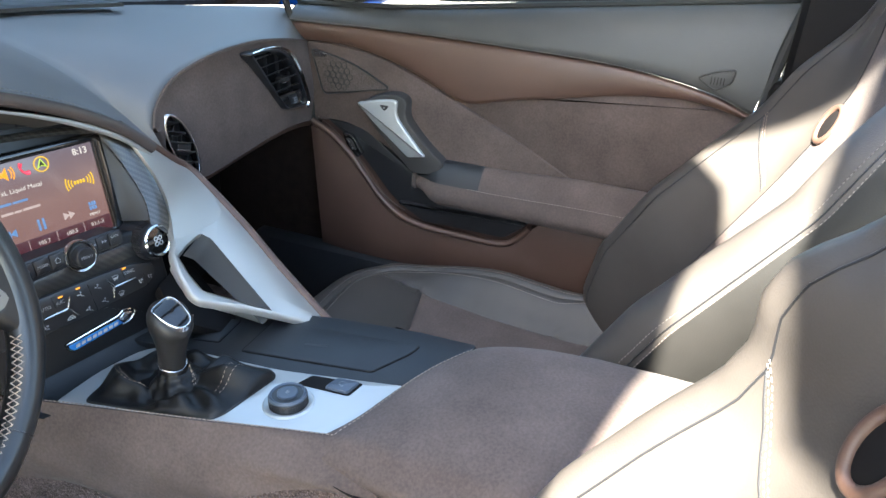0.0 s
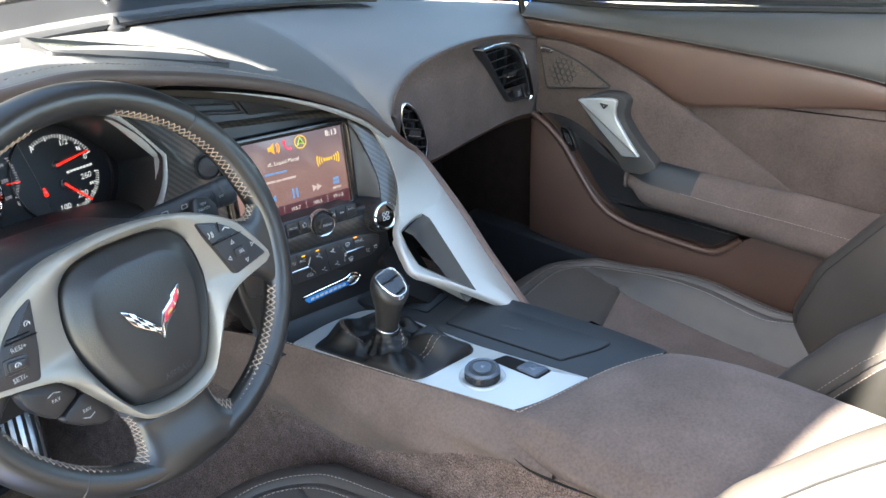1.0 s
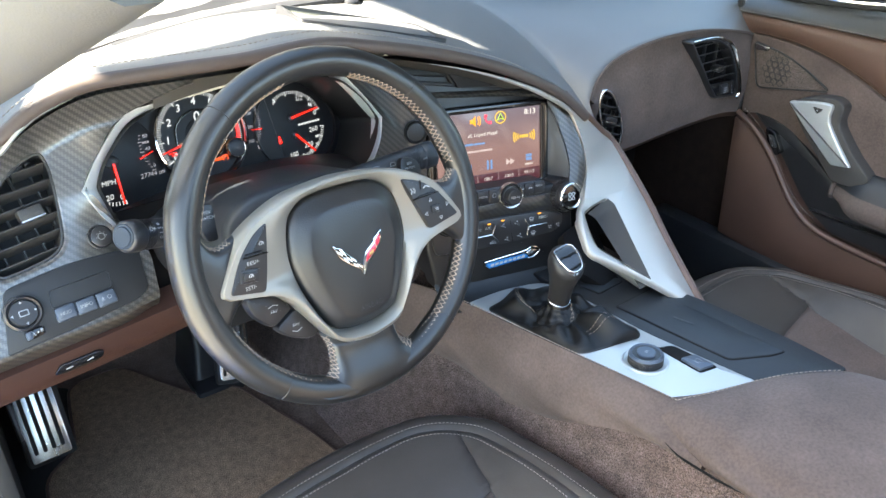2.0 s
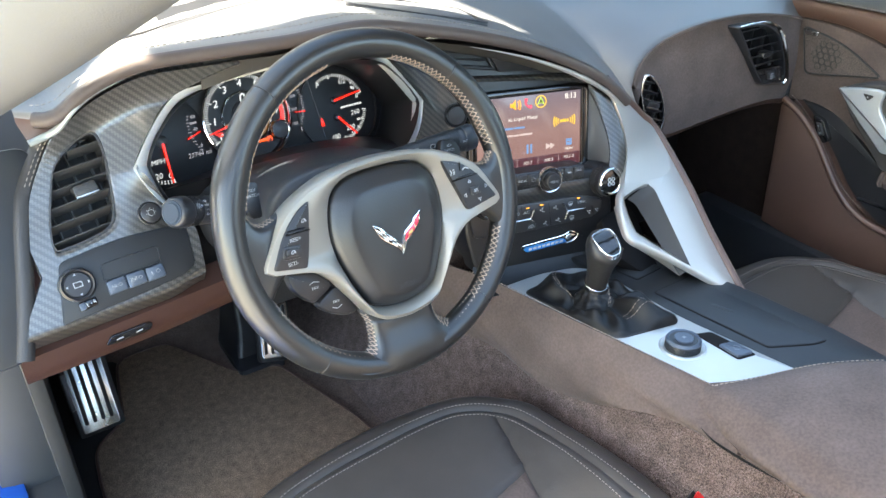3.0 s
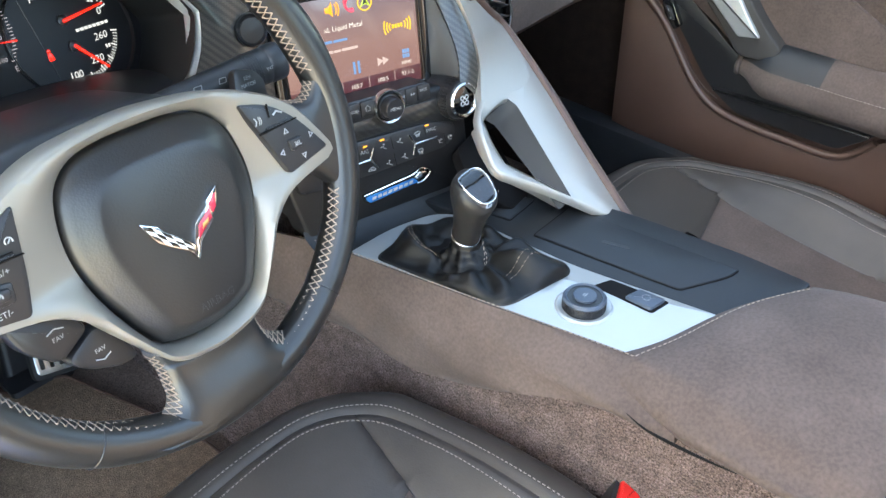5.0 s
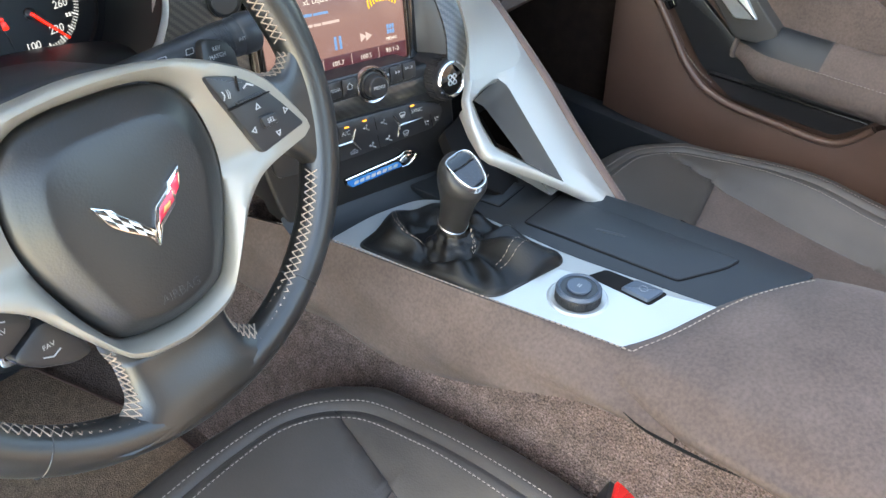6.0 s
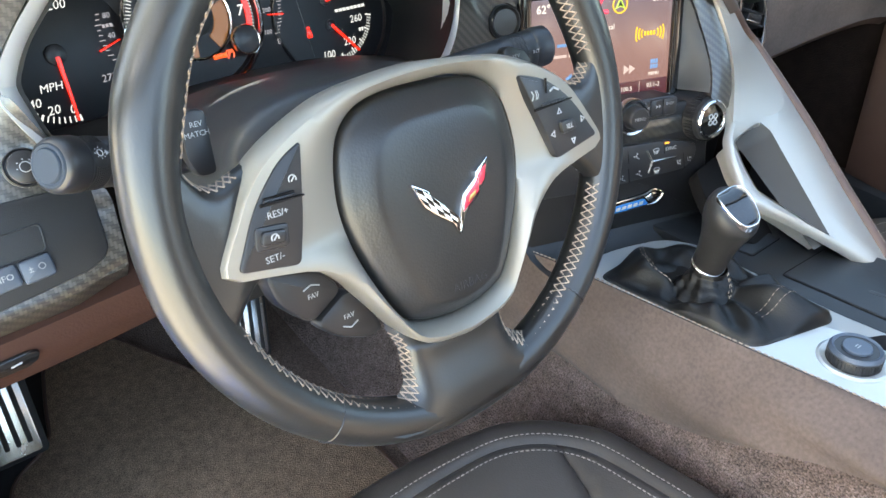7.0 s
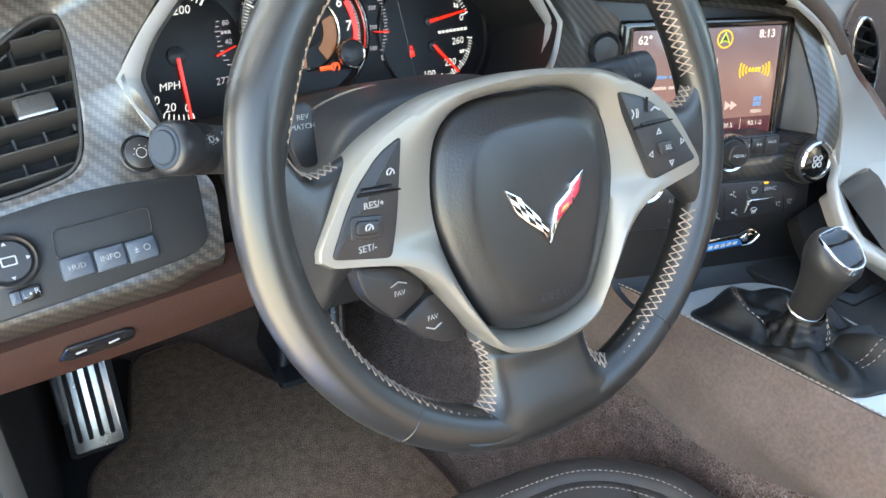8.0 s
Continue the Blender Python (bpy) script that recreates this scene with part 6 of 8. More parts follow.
def boot_point(ang, f):
    """The boot from its rim (0) over the folded skirt (to 0.55) and up the sleeve to the neck (1)."""
    rim = rim_b[int(round(ang / (2 * math.pi) * 120)) % 120]
    far = math.hypot(rim.x - BC.x, rim.y - BC.y)
    rz = console_z(rim.y) + 0.004
    wrinkle = 0.0012 * math.sin(ang * 11 + 9 * f) + 0.0010 * math.sin(ang * 5 - 14 * f)
    if f < 0.55:
        s = f / 0.55
        foot = 0.034 + 0.004 * math.sin(2 * ang + 0.6)
        rad = far + (min(foot, far * 0.8) - far) * s
        z = rz + 0.0028 * math.sin(math.pi * s) ** 0.5 + 0.001 * s
        for a0, a1, w, h in FOLDS:
            da = (ang - (a0 + (a1 - a0) * s) + math.pi) % (2 * math.pi) - math.pi
            z += h * math.exp(-(da / w) ** 2) * math.sin(math.pi * min(1, 0.12 + 0.80 * s)) ** 0.8 * (1 if s > 0.02 else 0)
        z += wrinkle * math.sin(math.pi * s)
        if s == 0:
            z = rz
    else:
        s = (f - 0.55) / 0.45
        foot = min(0.034 + 0.004 * math.sin(2 * ang + 0.6), far * 0.8)
        rad = 0.0160 + (foot - 0.0160) * (1 - s) ** 2.0 + (wrinkle * 1.4 + 0.0014 * math.sin(7 * s * math.pi + 2 * ang)) * (1 - s)
        z0 = rz + 0.001
        for a0, a1, w, h in FOLDS:
            da = (ang - a1 + math.pi) % (2 * math.pi) - math.pi
            z0 += h * math.exp(-(da / w) ** 2) * math.sin(math.pi * 0.92) ** 0.8
        z = z0 + (0.6310 - z0) * s ** 0.85
        rad += 0.0008 * math.exp(-((s - 0.9) / 0.12) ** 2)
    return Vector((BC.x + rad * math.cos(ang), BC.y + rad * math.sin(ang), z))


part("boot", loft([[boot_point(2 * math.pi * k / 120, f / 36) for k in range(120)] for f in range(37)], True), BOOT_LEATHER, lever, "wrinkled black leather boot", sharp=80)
up = Vector((0, 0, 0.0010))
for da in (-0.045, 0.045):
    part("boot_stitching", stitches([boot_point(-1.05 - 0.75 * (1 - k / 20) + da, 0.56 + 0.43 * k / 20) * 1.0 + up * 1.2 + Vector((0.0004, -0.0008, 0)) for k in range(21)], 0.0036, 0.0022, 0.0003), THREAD, lever)
    part("boot_stitching", stitches([boot_point(1.68 + 0.85 * k / 20 + da, 0.07 + 0.47 * k / 20) + up for k in range(21)], 0.0036, 0.0022, 0.0003), THREAD, lever)
    part("boot_stitching", stitches([boot_point(-1.72 + 0.80 * k / 20, 0.26 + da * 0.7) + up for k in range(21)], 0.0036, 0.0022, 0.0003), THREAD, lever)

# ---- steering wheel ----
WH = plane_at((-0.370, 0.758, 0.829), 5.6, 20.4) @ Matrix.Rotation(radians(-2.5), 4, "Z")
wheel = thing("steering_wheel", "black leather steering wheel with satin silver spokes and stitched rim", "steering wheel", (-0.37, 0.80, 0.81))
RR, RT = 0.1705, 0.0150


def rim_swell(deg):
    """Thumb rests swell near ten and two."""
    return 1 + 0.13 * sum(math.exp(-((deg - c) / 9) ** 2) for c in (22, 158)) + 0.06 * sum(math.exp(-((deg - c) / 12) ** 2) for c in (345, 195))


bm = bmesh.new()
rws = []
NSEG = 144
for i in range(NSEG):
    a = 2 * math.pi * i / NSEG
    deg = math.degrees(a) % 360
    fat = rim_swell(deg)
    flatten = 1 - 0.012 * math.exp(-((deg - 270) / 30) ** 2)
    seam = min(abs(deg - c) for c in (49, 128, 231, 308))
    pinch = 1 - 0.05 * math.exp(-(seam / 0.9) ** 2)
    d = Vector((math.cos(a), math.sin(a), 0))
    r = []
    for k in range(20):
        h = 2 * math.pi * k / 20
        r.append(bm.verts.new(d * (RR * flatten + RT * fat * pinch * math.cos(h)) + Vector((0, 0, RT * 1.06 * pinch * math.sin(h)))))
    rws.append(r)
for a, b in zip(rws, rws[1:] + rws[:1]):
    ring_faces(bm, a, b)
part("rim", bm, RIM_LEATHER, wheel, "black leather rim with seams", m=WH, sharp=80)
for deg in (49, 128, 231, 308):
    a = radians(deg)
    d = Vector((math.cos(a), math.sin(a), 0))
    part("seam", tube([d * (RR + RT * 0.985 * math.cos(h)) + Vector((0, 0, RT * 1.04 * math.sin(h))) for h in [2 * math.pi * k / 24 for k in range(24)]], 0.0006, 6, True), SATIN_BLACK, wheel, m=WH)


def rim_stitch(a0, a1):
    """Crossed lacing on the inner side of the rim."""
    out = []
    n = int(abs(a1 - a0) / 2.1)
    for i in range(n):
        for flip in (0, 1):
            a, b = radians(a0 + (a1 - a0) * i / n), radians(a0 + (a1 - a0) * (i + 1) / n)
            h0, h1 = (3.08, 2.46) if flip else (2.46, 3.08)
            ra, rb = (RR + RT * 1.03 * rim_swell(math.degrees(t) % 360) * math.cos(h) for t, h in ((a, h0), (b, h1)))
            p = Vector((math.cos(a) * ra, math.sin(a) * ra, RT * 1.09 * math.sin(h0)))
            q = Vector((math.cos(b) * rb, math.sin(b) * rb, RT * 1.09 * math.sin(h1)))
            out.append(tube([p, p.lerp(q, 0.5) * 1.0 + Vector((0, 0, 0.0003)), q], 0.00055, 5))
    return joined(*out)


for a0, a1 in ((14, 76), (104, 166), (202, 248), (292, 338)):
    part("lacing", rim_stitch(a0, a1), THREAD, wheel, "tan crossed lacing", m=WH)
# leather spokes that run from the rim under the bezel


ROLLED = ((0, -0.013), (0.012, -0.0085), (0.035, -0.0045), (0.075, -0.0018), (0.14, -0.0005), (0.25, 0), (0.38, 0), (0.5, 0), (0.62, 0), (0.75, 0), (0.86, -0.0005), (0.925, -0.0018), (0.965, -0.0045), (0.988, -0.0085), (1, -0.013))


def leather_web(a, b, height, n=40, spread=0.0):
    """A padded leather web between two edge curves, rolled over along both edges."""
    a, b = even(spline(a, 8), n), even(spline(b, 8), n)
    rws = []
    for f, d in ROLLED:
        r = []
        for p, q in zip(a, b):
            c = p.lerp(q, f)
            c.y -= spread * smooth(-0.110, -0.143, c.y) * (1 - abs(2 * f - 1) ** 5)
            c.z = height(c) + d
            r.append(c)
        rws.append(r)
    return rws


def web_lacing(outer, inner, step):
    """Crossed thread between two rows of a web's edge."""
    n = max(4, int(sum((q - p).length for p, q in zip(outer, outer[1:])) / step))
    o, i_ = even(outer, n + 1), even(inner, n + 1)
    out = []
    for k in range(n):
        for p, q in ((o[k], i_[k + 1]), (i_[k], o[k + 1])):
            out.append(tube([p + Vector((0, 0, 0.0006)), p.lerp(q, 0.5) + Vector((0, 0, 0.0010)), q + Vector((0, 0, 0.0006))], 0.00055, 5))
    return joined(*out)


for s in (-1, 1):
    upper = [(s * 0.084, 0.038), (s * 0.107, 0.028), (s * 0.128, 0.022), (s * 0.142, 0.020), (s * 0.152, 0.030), (s * 0.163, 0.060)]
    under = [(s * 0.112, -0.020), (s * 0.120, -0.034), (s * 0.134, -0.042), (s * 0.146, -0.056), (s * 0.153, -0.072), (s * 0.157, -0.090)]
    web = leather_web(upper, under, lambda c: 0.0105 - 0.014 * smooth(0.146, 0.090, abs(c.x)))
    part("side_spoke", loft(web), RIM_LEATHER, wheel, "leather side spoke", m=WH, sharp=60)
    part("spoke_stitching", web_lacing(web[0][16:34], web[2][16:34], 0.0045), THREAD, wheel, m=WH)
west = [(-0.048, -0.098), (-0.048, -0.112), (-0.0485, -0.126), (-0.0505, -0.136), (-0.058, -0.1425), (-0.070, -0.146), (-0.092, -0.142)]
east = [(0.035, -0.098), (0.0355, -0.112), (0.0375, -0.126), (0.0410, -0.135), (0.049, -0.1415), (0.062, -0.146), (0.084, -0.142)]


def web_height(c):
    return 0.0092 + 0.0068 * smooth(-0.122, -0.160, c.y) - 0.010 * smooth(-0.118, -0.106, c.y - 0.004 * (c.x / 0.05) ** 2)


web = leather_web(west, east, web_height, 48, 0.026)
part("lower_spoke", loft(web), RIM_LEATHER, wheel, "leather lower spoke", m=WH, sharp=60)
part("spoke_stitching", web_lacing(web[0][4:36], web[2][4:36], 0.0042), THREAD, wheel, m=WH)
part("spoke_stitching", web_lacing(web[-1][4:36], web[-3][4:36], 0.0042), THREAD, wheel, m=WH)
half_o = [(0, 57), (36, 54.5), (60, 51), (81, 44), (107, 31.5), (125, 17), (141, -6), (150, -21), (149.5, -26), (143, -30), (115, -35.5), (95, -42), (77, -57), (64, -76), (48, -99), (41, -108), (30, -114), (15, -117)]
outer = spline(mm(*half_o, (0, -118.5), *[(-a, b) for a, b in half_o[:0:-1]]), 6, True)
half_p = [(0, 46), (25, 45.5), (47, 41), (62, 29), (69.5, 10), (72, -15), (67.5, -41), (57, -69), (46, -90), (38, -98), (20, -104)]
inner = spline(mm(*half_p, (0, -106), *[(-a, b) for a, b in half_p[:0:-1]]), 6, True)
cb = Vector((0.0, -0.02, 0))


oa, ia = by_angle(outer, cb), by_angle(inner, cb)
bm = bmesh.new()
rws = []
for o, q in zip(oa, ia):
    d = (q - o)
    far = min(1, d.length / 0.07)
    rws.append([bm.verts.new(v) for v in (o + Vector((0, 0, -0.012)), o + Vector((0, 0, 0.0125)), o + d.normalized() * 0.002 + Vector((0, 0, 0.0150)), o.lerp(q, 0.35) + Vector((0, 0, 0.0155)), o.lerp(q, 0.62) + Vector((0, 0, 0.0125)), o.lerp(q, 0.88) + Vector((0, 0, 0.0065)), q + Vector((0, 0, 0.0035)), q + Vector((0, 0, -0.010)))])
for a, b in zip(rws, rws[1:] + rws[:1]):
    for i in range(len(a) - 1):
        bm.faces.new((a[i], b[i], b[i + 1], a[i + 1]))
part("bezel", bm, BEZEL_SILVER, wheel, "satin silver spoke bezel", m=WH, sharp=50)
pad_l = by_angle(inset(inner, 0.0015), cb)
bm = bmesh.new()
rws = []
for k, z in ((1.0, -0.010), (1.0, 0.0015), (0.988, 0.0046), (0.965, 0.0068), (0.90, 0.0092), (0.82, 0.0122), (0.745, 0.0148), (0.715, 0.0156), (0.685, 0.0160), (0.60, 0.0166), (0.4, 0.0174), (0.2, 0.0176)):
    low = 1 - (1 - k) * (0.5 if k > 0.68 else 0.5 + 0.5 * (0.685 - k) / 0.685)
    rws.append([bm.verts.new((cb.x + (q.x - cb.x) * k, cb.y + (q.y - cb.y) * (k if q.y > cb.y else k + (low - k) * smooth(0.0, -0.06, q.y - cb.y)), z)) for q in pad_l])
for a, b in zip(rws, rws[1:]):
    ring_faces(bm, a, b)
bm.faces.new(rws[-1])
part("airbag_pad", bm, PAD_VINYL, wheel, "black grained airbag pad", m=WH, sharp=80)
# emblem: two plain wings
E0 = WH @ Matrix.Translation((0.0, 0.0, 0.0168))
left_wing = mm((-30.7, -9.4), (-25, -23), (-23, -26), (-15.6, -32.7), (-4.2, -41.3), (0.2, -50), (1.7, -39), (-8, -29), (-17.2, -19.8), (-19.4, -16))
right_wing = mm((1.2, -49.3), (1.4, -43.1), (1.6, -37.0), (6.7, -26.0), (19.1, -17.9), (20.0, -14.8), (31.5, -7.9), (27.5, -21.1), (21.5, -27.0), (20.4, -29.5), (7.0, -38.8))
em = part("emblem", joined(slab([V3(q) for q in left_wing], 0, 0.0036, 0.0008), slab([V3(q) for q in right_wing], 0, 0.0036, 0.0008)), CHROME, wheel, "chrome winged emblem", m=E0)
part("red_wing", joined(slab([V3(q) for q in mm((20.5, -17.6), (28.4, -12.3), (25.7, -21.1), (22.0, -24.1))][::-1], 0.003, 0.0042, 0.0003), slab([V3(q) for q in mm((5.2, -36.4), (8.5, -27.6), (20.3, -19.9), (19.8, -27.0))][::-1], 0.003, 0.0042, 0.0003)), RED_ENAMEL, em, "red enamel field", m=E0)
part("gold_mark", slab([V3(q) for q in mm((9.7, -31.6), (11.7, -27.9), (16.9, -25.7), (15.9, -29.0))][::-1], 0.004, 0.0046, 0.0002), BRASS, em, m=E0)
chk, pale = [], []
cols = [((-29.2, -11.2), (-24.2, -22.6)), ((-23.8, -14.2), (-19.5, -27.8)), ((-18.6, -19.3), (-15, -31.8)), ((-12.8, -25.6), (-10, -35.6)), ((-7, -31.2), (-5.5, -39.3)), ((-1.5, -36.8), (-1.2, -43.4))]
for i in range(5):
    (a0, b0), (a1, b1) = cols[i], cols[i + 1]
    for j in range(3):
        q = [V3((p0[0] + (p1[0] - p0[0]) * f, p0[1] + (p1[1] - p0[1]) * f)) * MM for p0, p1, f in ((a0, b0, j / 3), (a1, b1, j / 3), (a1, b1, (j + 1) / 3), (a0, b0, (j + 1) / 3))]
        (chk if (i + j) % 2 == 0 else pale).append(slab(q, 0.003, 0.0042, 0.0002))
part("chequer", joined(*chk), GLOSS_BLACK, em, "black chequers", m=E0)
part("pale_chequer", joined(*pale), WHITE_ENAMEL, em, "white chequers", m=E0)
part("lettering", lettering("AIRBAG", 0.0085, (0.004, -0.084)), HUB_GREY, wheel, "embossed word", m=WH @ Matrix.Translation((0, 0, 0.0170)))
# switch panels in the spokes
LB = rounded(mm((-92, 32), (-107, 25), (-126, 6), (-143, -25), (-108, -32), (-101, -10)), [0.003, 0.014, 0.02, 0.004, 0.004, 0.03], 5)
RB = rounded(mm((72, 35.5), (97, 29), (120, 11), (143, -20), (99, -27.5), (88, 0)), [0.004, 0.014, 0.02, 0.004, 0.004, 0.03], 5)
SWZ = WH @ Matrix.Translation((0, 0, 0.0142))
lp_ = part("switch_panel", slab(LB, -0.004, 0.0025, 0.0012), SATIN_BLACK, wheel, "black switch panel", m=SWZ)
rp_ = part("switch_panel", slab(RB, -0.004, 0.0025, 0.0012), SATIN_BLACK, wheel, "black switch panel", m=SWZ)
def cruise_mark(x, y, r, z):
    """A printed dial with a pointer."""
    return joined(tube([Vector((x + r * math.cos(a), y + r * math.sin(a), z)) for a in [-0.5 + 0.46 * k for k in range(10)]], 0.00042, 5), tube([Vector((x - 0.4 * r, y - 0.5 * r, z)), Vector((x + 0.5 * r, y + 0.5 * r, z))], 0.00042, 5))


part("switch_gap", joined(needle((-0.1235, 0.0055), (-0.098, 0.0045), 0.0009), needle((-0.121, 0.0085), (-0.103, 0.0080), 0.0004)), DARK_VOID, lp_, m=SWZ)
part("switch_tab", slab(rounded(mm((-120.5, 8), (-102.5, 7.2), (-102.8, 5.4), (-121.8, 6)), 0.0006, 3), 0.002, 0.0042, 0.0008), SATIN_BLACK, lp_, m=SWZ)
part("rocker", slab(rounded(mm((-129.5, -4.5), (-110, -7), (-112, -19.5), (-131.5, -17.5)), 0.003), 0.0015, 0.0036, 0.0012), SATIN_BLACK, lp_, m=SWZ)
part("rocker_bar", slab(rounded(mm((-127, -7.2), (-113, -9.2), (-114.5, -16.4), (-128.6, -14.8)), 0.0025), 0.003, 0.0060, 0.0014), SATIN_BLACK, lp_, m=SWZ)
words((("RES/+", 0.0052, (-0.1145, -0.0010)), ("SET/-", 0.0052, (-0.1220, -0.0232))), WHITE_PRINT, lp_, SWZ, 0.0028)
part("symbol", cruise_mark(-0.102, 0.0140, 0.0022, 0.0028), WHITE_PRINT, lp_, m=SWZ)
part("symbol", cruise_mark(-0.1208, -0.0120, 0.0021, 0.0062), WHITE_PRINT, lp_, m=SWZ)
part("switch_gap", joined(needle((0.0815, 0.0100), (0.1185, 0.0110), 0.0009), needle((0.0955, 0.0290), (0.0945, 0.0190), 0.0005)), DARK_VOID, rp_, m=SWZ)
part("switch_tab", slab(rounded(mm((89, 12.6), (112, 13.0), (113, 11.2), (89.5, 10.8)), 0.0006, 3), 0.002, 0.0042, 0.0008), SATIN_BLACK, rp_, m=SWZ)
part("select_button", slab(rounded(mm((104, -2.5), (117.5, -3), (119.5, -10.5), (105.5, -11.5)), 0.002), 0.002, 0.0052, 0.001), SATIN_BLACK, rp_, m=SWZ)
tri = []
for cx, cy, a in ((0.106, 0.0042, 1.57), (0.117, -0.0182, -1.57), (0.0975, -0.0098, 3.14), (0.1285, -0.0054, 0)):
    p = [Vector((cx + 0.0029 * math.cos(a + b), cy + 0.0029 * math.sin(a + b), 0)) for b in (0, 2.1, 4.2)]
    tri.append(collar(p, [Vector((cx, cy, 0)).lerp(q, 0.55) for q in p], 0.0026, 0.003, 0.0001))
tri.append(tube([Vector((0.0815, 0.0225, 0.003)), Vector((0.0830, 0.0195, 0.003)), Vector((0.0812, 0.0165, 0.003))], 0.0005, 5))
tri.append(joined(*[tube([Vector((0.0850 + 0.0014 * k, 0.0225, 0.003)), Vector((0.0858 + 0.0016 * k, 0.0195, 0.003)), Vector((0.0850 + 0.0014 * k, 0.0165, 0.003))], 0.00035, 5) for k in range(2)]))
tri.append(tube([Vector((0.0990, 0.0195, 0.003)), Vector((0.1030, 0.0215, 0.003)), Vector((0.1075, 0.0190, 0.003))], 0.0008, 5))
part("symbols", joined(*tri), WHITE_PRINT, rp_, m=SWZ)
part("lettering", lettering("SEL", 0.0048, (0.1117, -0.0070)), WHITE_PRINT, rp_, m=SWZ @ Matrix.Translation((0, 0, 0.0056)))
# favourites buttons behind the lower left
FV = WH @ Matrix.Translation((0, -0.0025, -0.016))
fv = part("favourite_button", slab(rounded(mm((-120, -36), (-86, -44), (-72, -62), (-98, -76), (-116, -56)), 0.008), -0.008, 0.006, 0.003), SATIN_BLACK, wheel, "black button behind the spoke", m=FV)
fw = part("favourite_button", slab(rounded(mm((-70, -63), (-58, -74), (-50, -98), (-62, -100), (-84, -90), (-96, -77)), 0.008), -0.008, 0.006, 0.003), SATIN_BLACK, wheel, "black button behind the spoke", m=FV)
part("lettering", lettering("FAV", 0.0044, (-0.0935, -0.0585)), WHITE_PRINT, fv, m=FV @ Matrix.Translation((0, 0, 0.0066)))
part("lettering", lettering("FAV", 0.0044, (-0.0735, -0.0795)), WHITE_PRINT, fw, m=FV @ Matrix.Translation((0, 0, 0.0066)))
part("symbol", joined(tube([Vector((-0.099, -0.0535, 0.0066)), Vector((-0.0935, -0.0515, 0.0066)), Vector((-0.088, -0.0535, 0.0066))], 0.0005, 5)), WHITE_PRINT, fv, m=FV)
part("symbol", joined(tube([Vector((-0.079, -0.0845, 0.0066)), Vector((-0.0735, -0.087, 0.0066)), Vector((-0.068, -0.0845, 0.0066))], 0.0005, 5)), WHITE_PRINT, fw, m=FV)
# paddles
PADDLES = (((-128, 53), (-122, 56.5), (-114, 54), (-115.5, 30), (-116, 18), (-127, 18), (-131.5, 31)), (-0.1215, 0.0472)), (((120, 15), (117, 31), (122, 48), (127, 50), (142, 45), (149, 35), (147, 15)), (0.1325, 0.0410))
for shape, at in PADDLES:
    pd = part("paddle", slab(rounded(mm(*shape), 0.004), -0.004, 0.004, 0.0015), SATIN_BLACK, wheel, "black paddle with white lettering", m=WH @ Matrix.Translation((0, 0, -0.048)))
    words((("REV", 0.0044, at), ("MATCH", 0.0044, (at[0] - 0.0008, at[1] - 0.0054))), WHITE_PRINT, pd, WH, -0.0436)

# ---- steering column and stalks ----
column = thing("steering_column", "black steering column shroud with two stalks", "steering column", (-0.37, 0.86, 0.80))
rows = []
for z, w, up, down in ((-0.050, 0.080, 0.034, 0.040), (-0.053, 0.094, 0.044, 0.050), (-0.056, 0.101, 0.0495, 0.055), (-0.061, 0.104, 0.0525, 0.058), (-0.075, 0.103, 0.0550, 0.060), (-0.11, 0.098, 0.0600, 0.060), (-0.15, 0.105, 0.0620, 0.060), (-0.19, 0.125, 0.0600, 0.060), (-0.23, 0.150, 0.0540, 0.060)):
    ring = []
    for a in [2 * math.pi * i / 56 for i in range(56)]:
        c, sn = math.cos(a), math.sin(a)
        ring.append(Vector((w * math.copysign(abs(c) ** 0.62, c), (up if sn > 0 else down) * math.copysign(abs(sn) ** 0.80, sn), z)))
    rows.append(ring)
bm = loft(rows, True)
part("shroud", bm, SHROUD, column, "smooth dark grey shroud", m=WH, sharp=60)
part("shroud_front", slab([Vector((q.x * 1.01, q.y * 1.01, 0)) for q in rows[0]], -0.053, -0.0495, 0.001), RUBBER, column, "black face behind the wheel", m=WH)
tip, root = Vector((-0.569, 0.829, 0.848)), Vector((-0.48, 0.882, 0.806))
ax = (root - tip).normalized()
SL = ax.to_track_quat("Z", "Y").to_matrix().to_4x4()
SL.translation = tip
st = part("lamp_stalk", lathe([(0.0, -0.0005), (0.0120, -0.0005), (0.0142, 0.0006), (0.0156, 0.0030), (0.0160, 0.0060), (0.0162, 0.0150), (0.0156, 0.0162), (0.0150, 0.0165), (0.0148, 0.0171), (0.0150, 0.0180), (0.0150, 0.0290), (0.0146, 0.0296), (0.0146, 0.0308), (0.0150, 0.0314), (0.0148, 0.075), (0.0115, 0.110)], 40), SATIN_BLACK, column, "black lamp stalk with grey end cap", m=SL)
part("end_cap", lathe([(0.0, -0.0022), (0.0092, -0.0022), (0.0098, -0.0016), (0.0100, -0.0008), (0.0104, -0.0010), (0.0118, -0.0012), (0.0126, -0.0004), (0.0128, 0.0010)], 40), CAP_GREY, st, m=SL)
seen = SL.inverted().to_3x3() @ Vector((-0.05, -0.75, 0.65))
front_a = math.atan2(seen.y, seen.x)
ribs = []
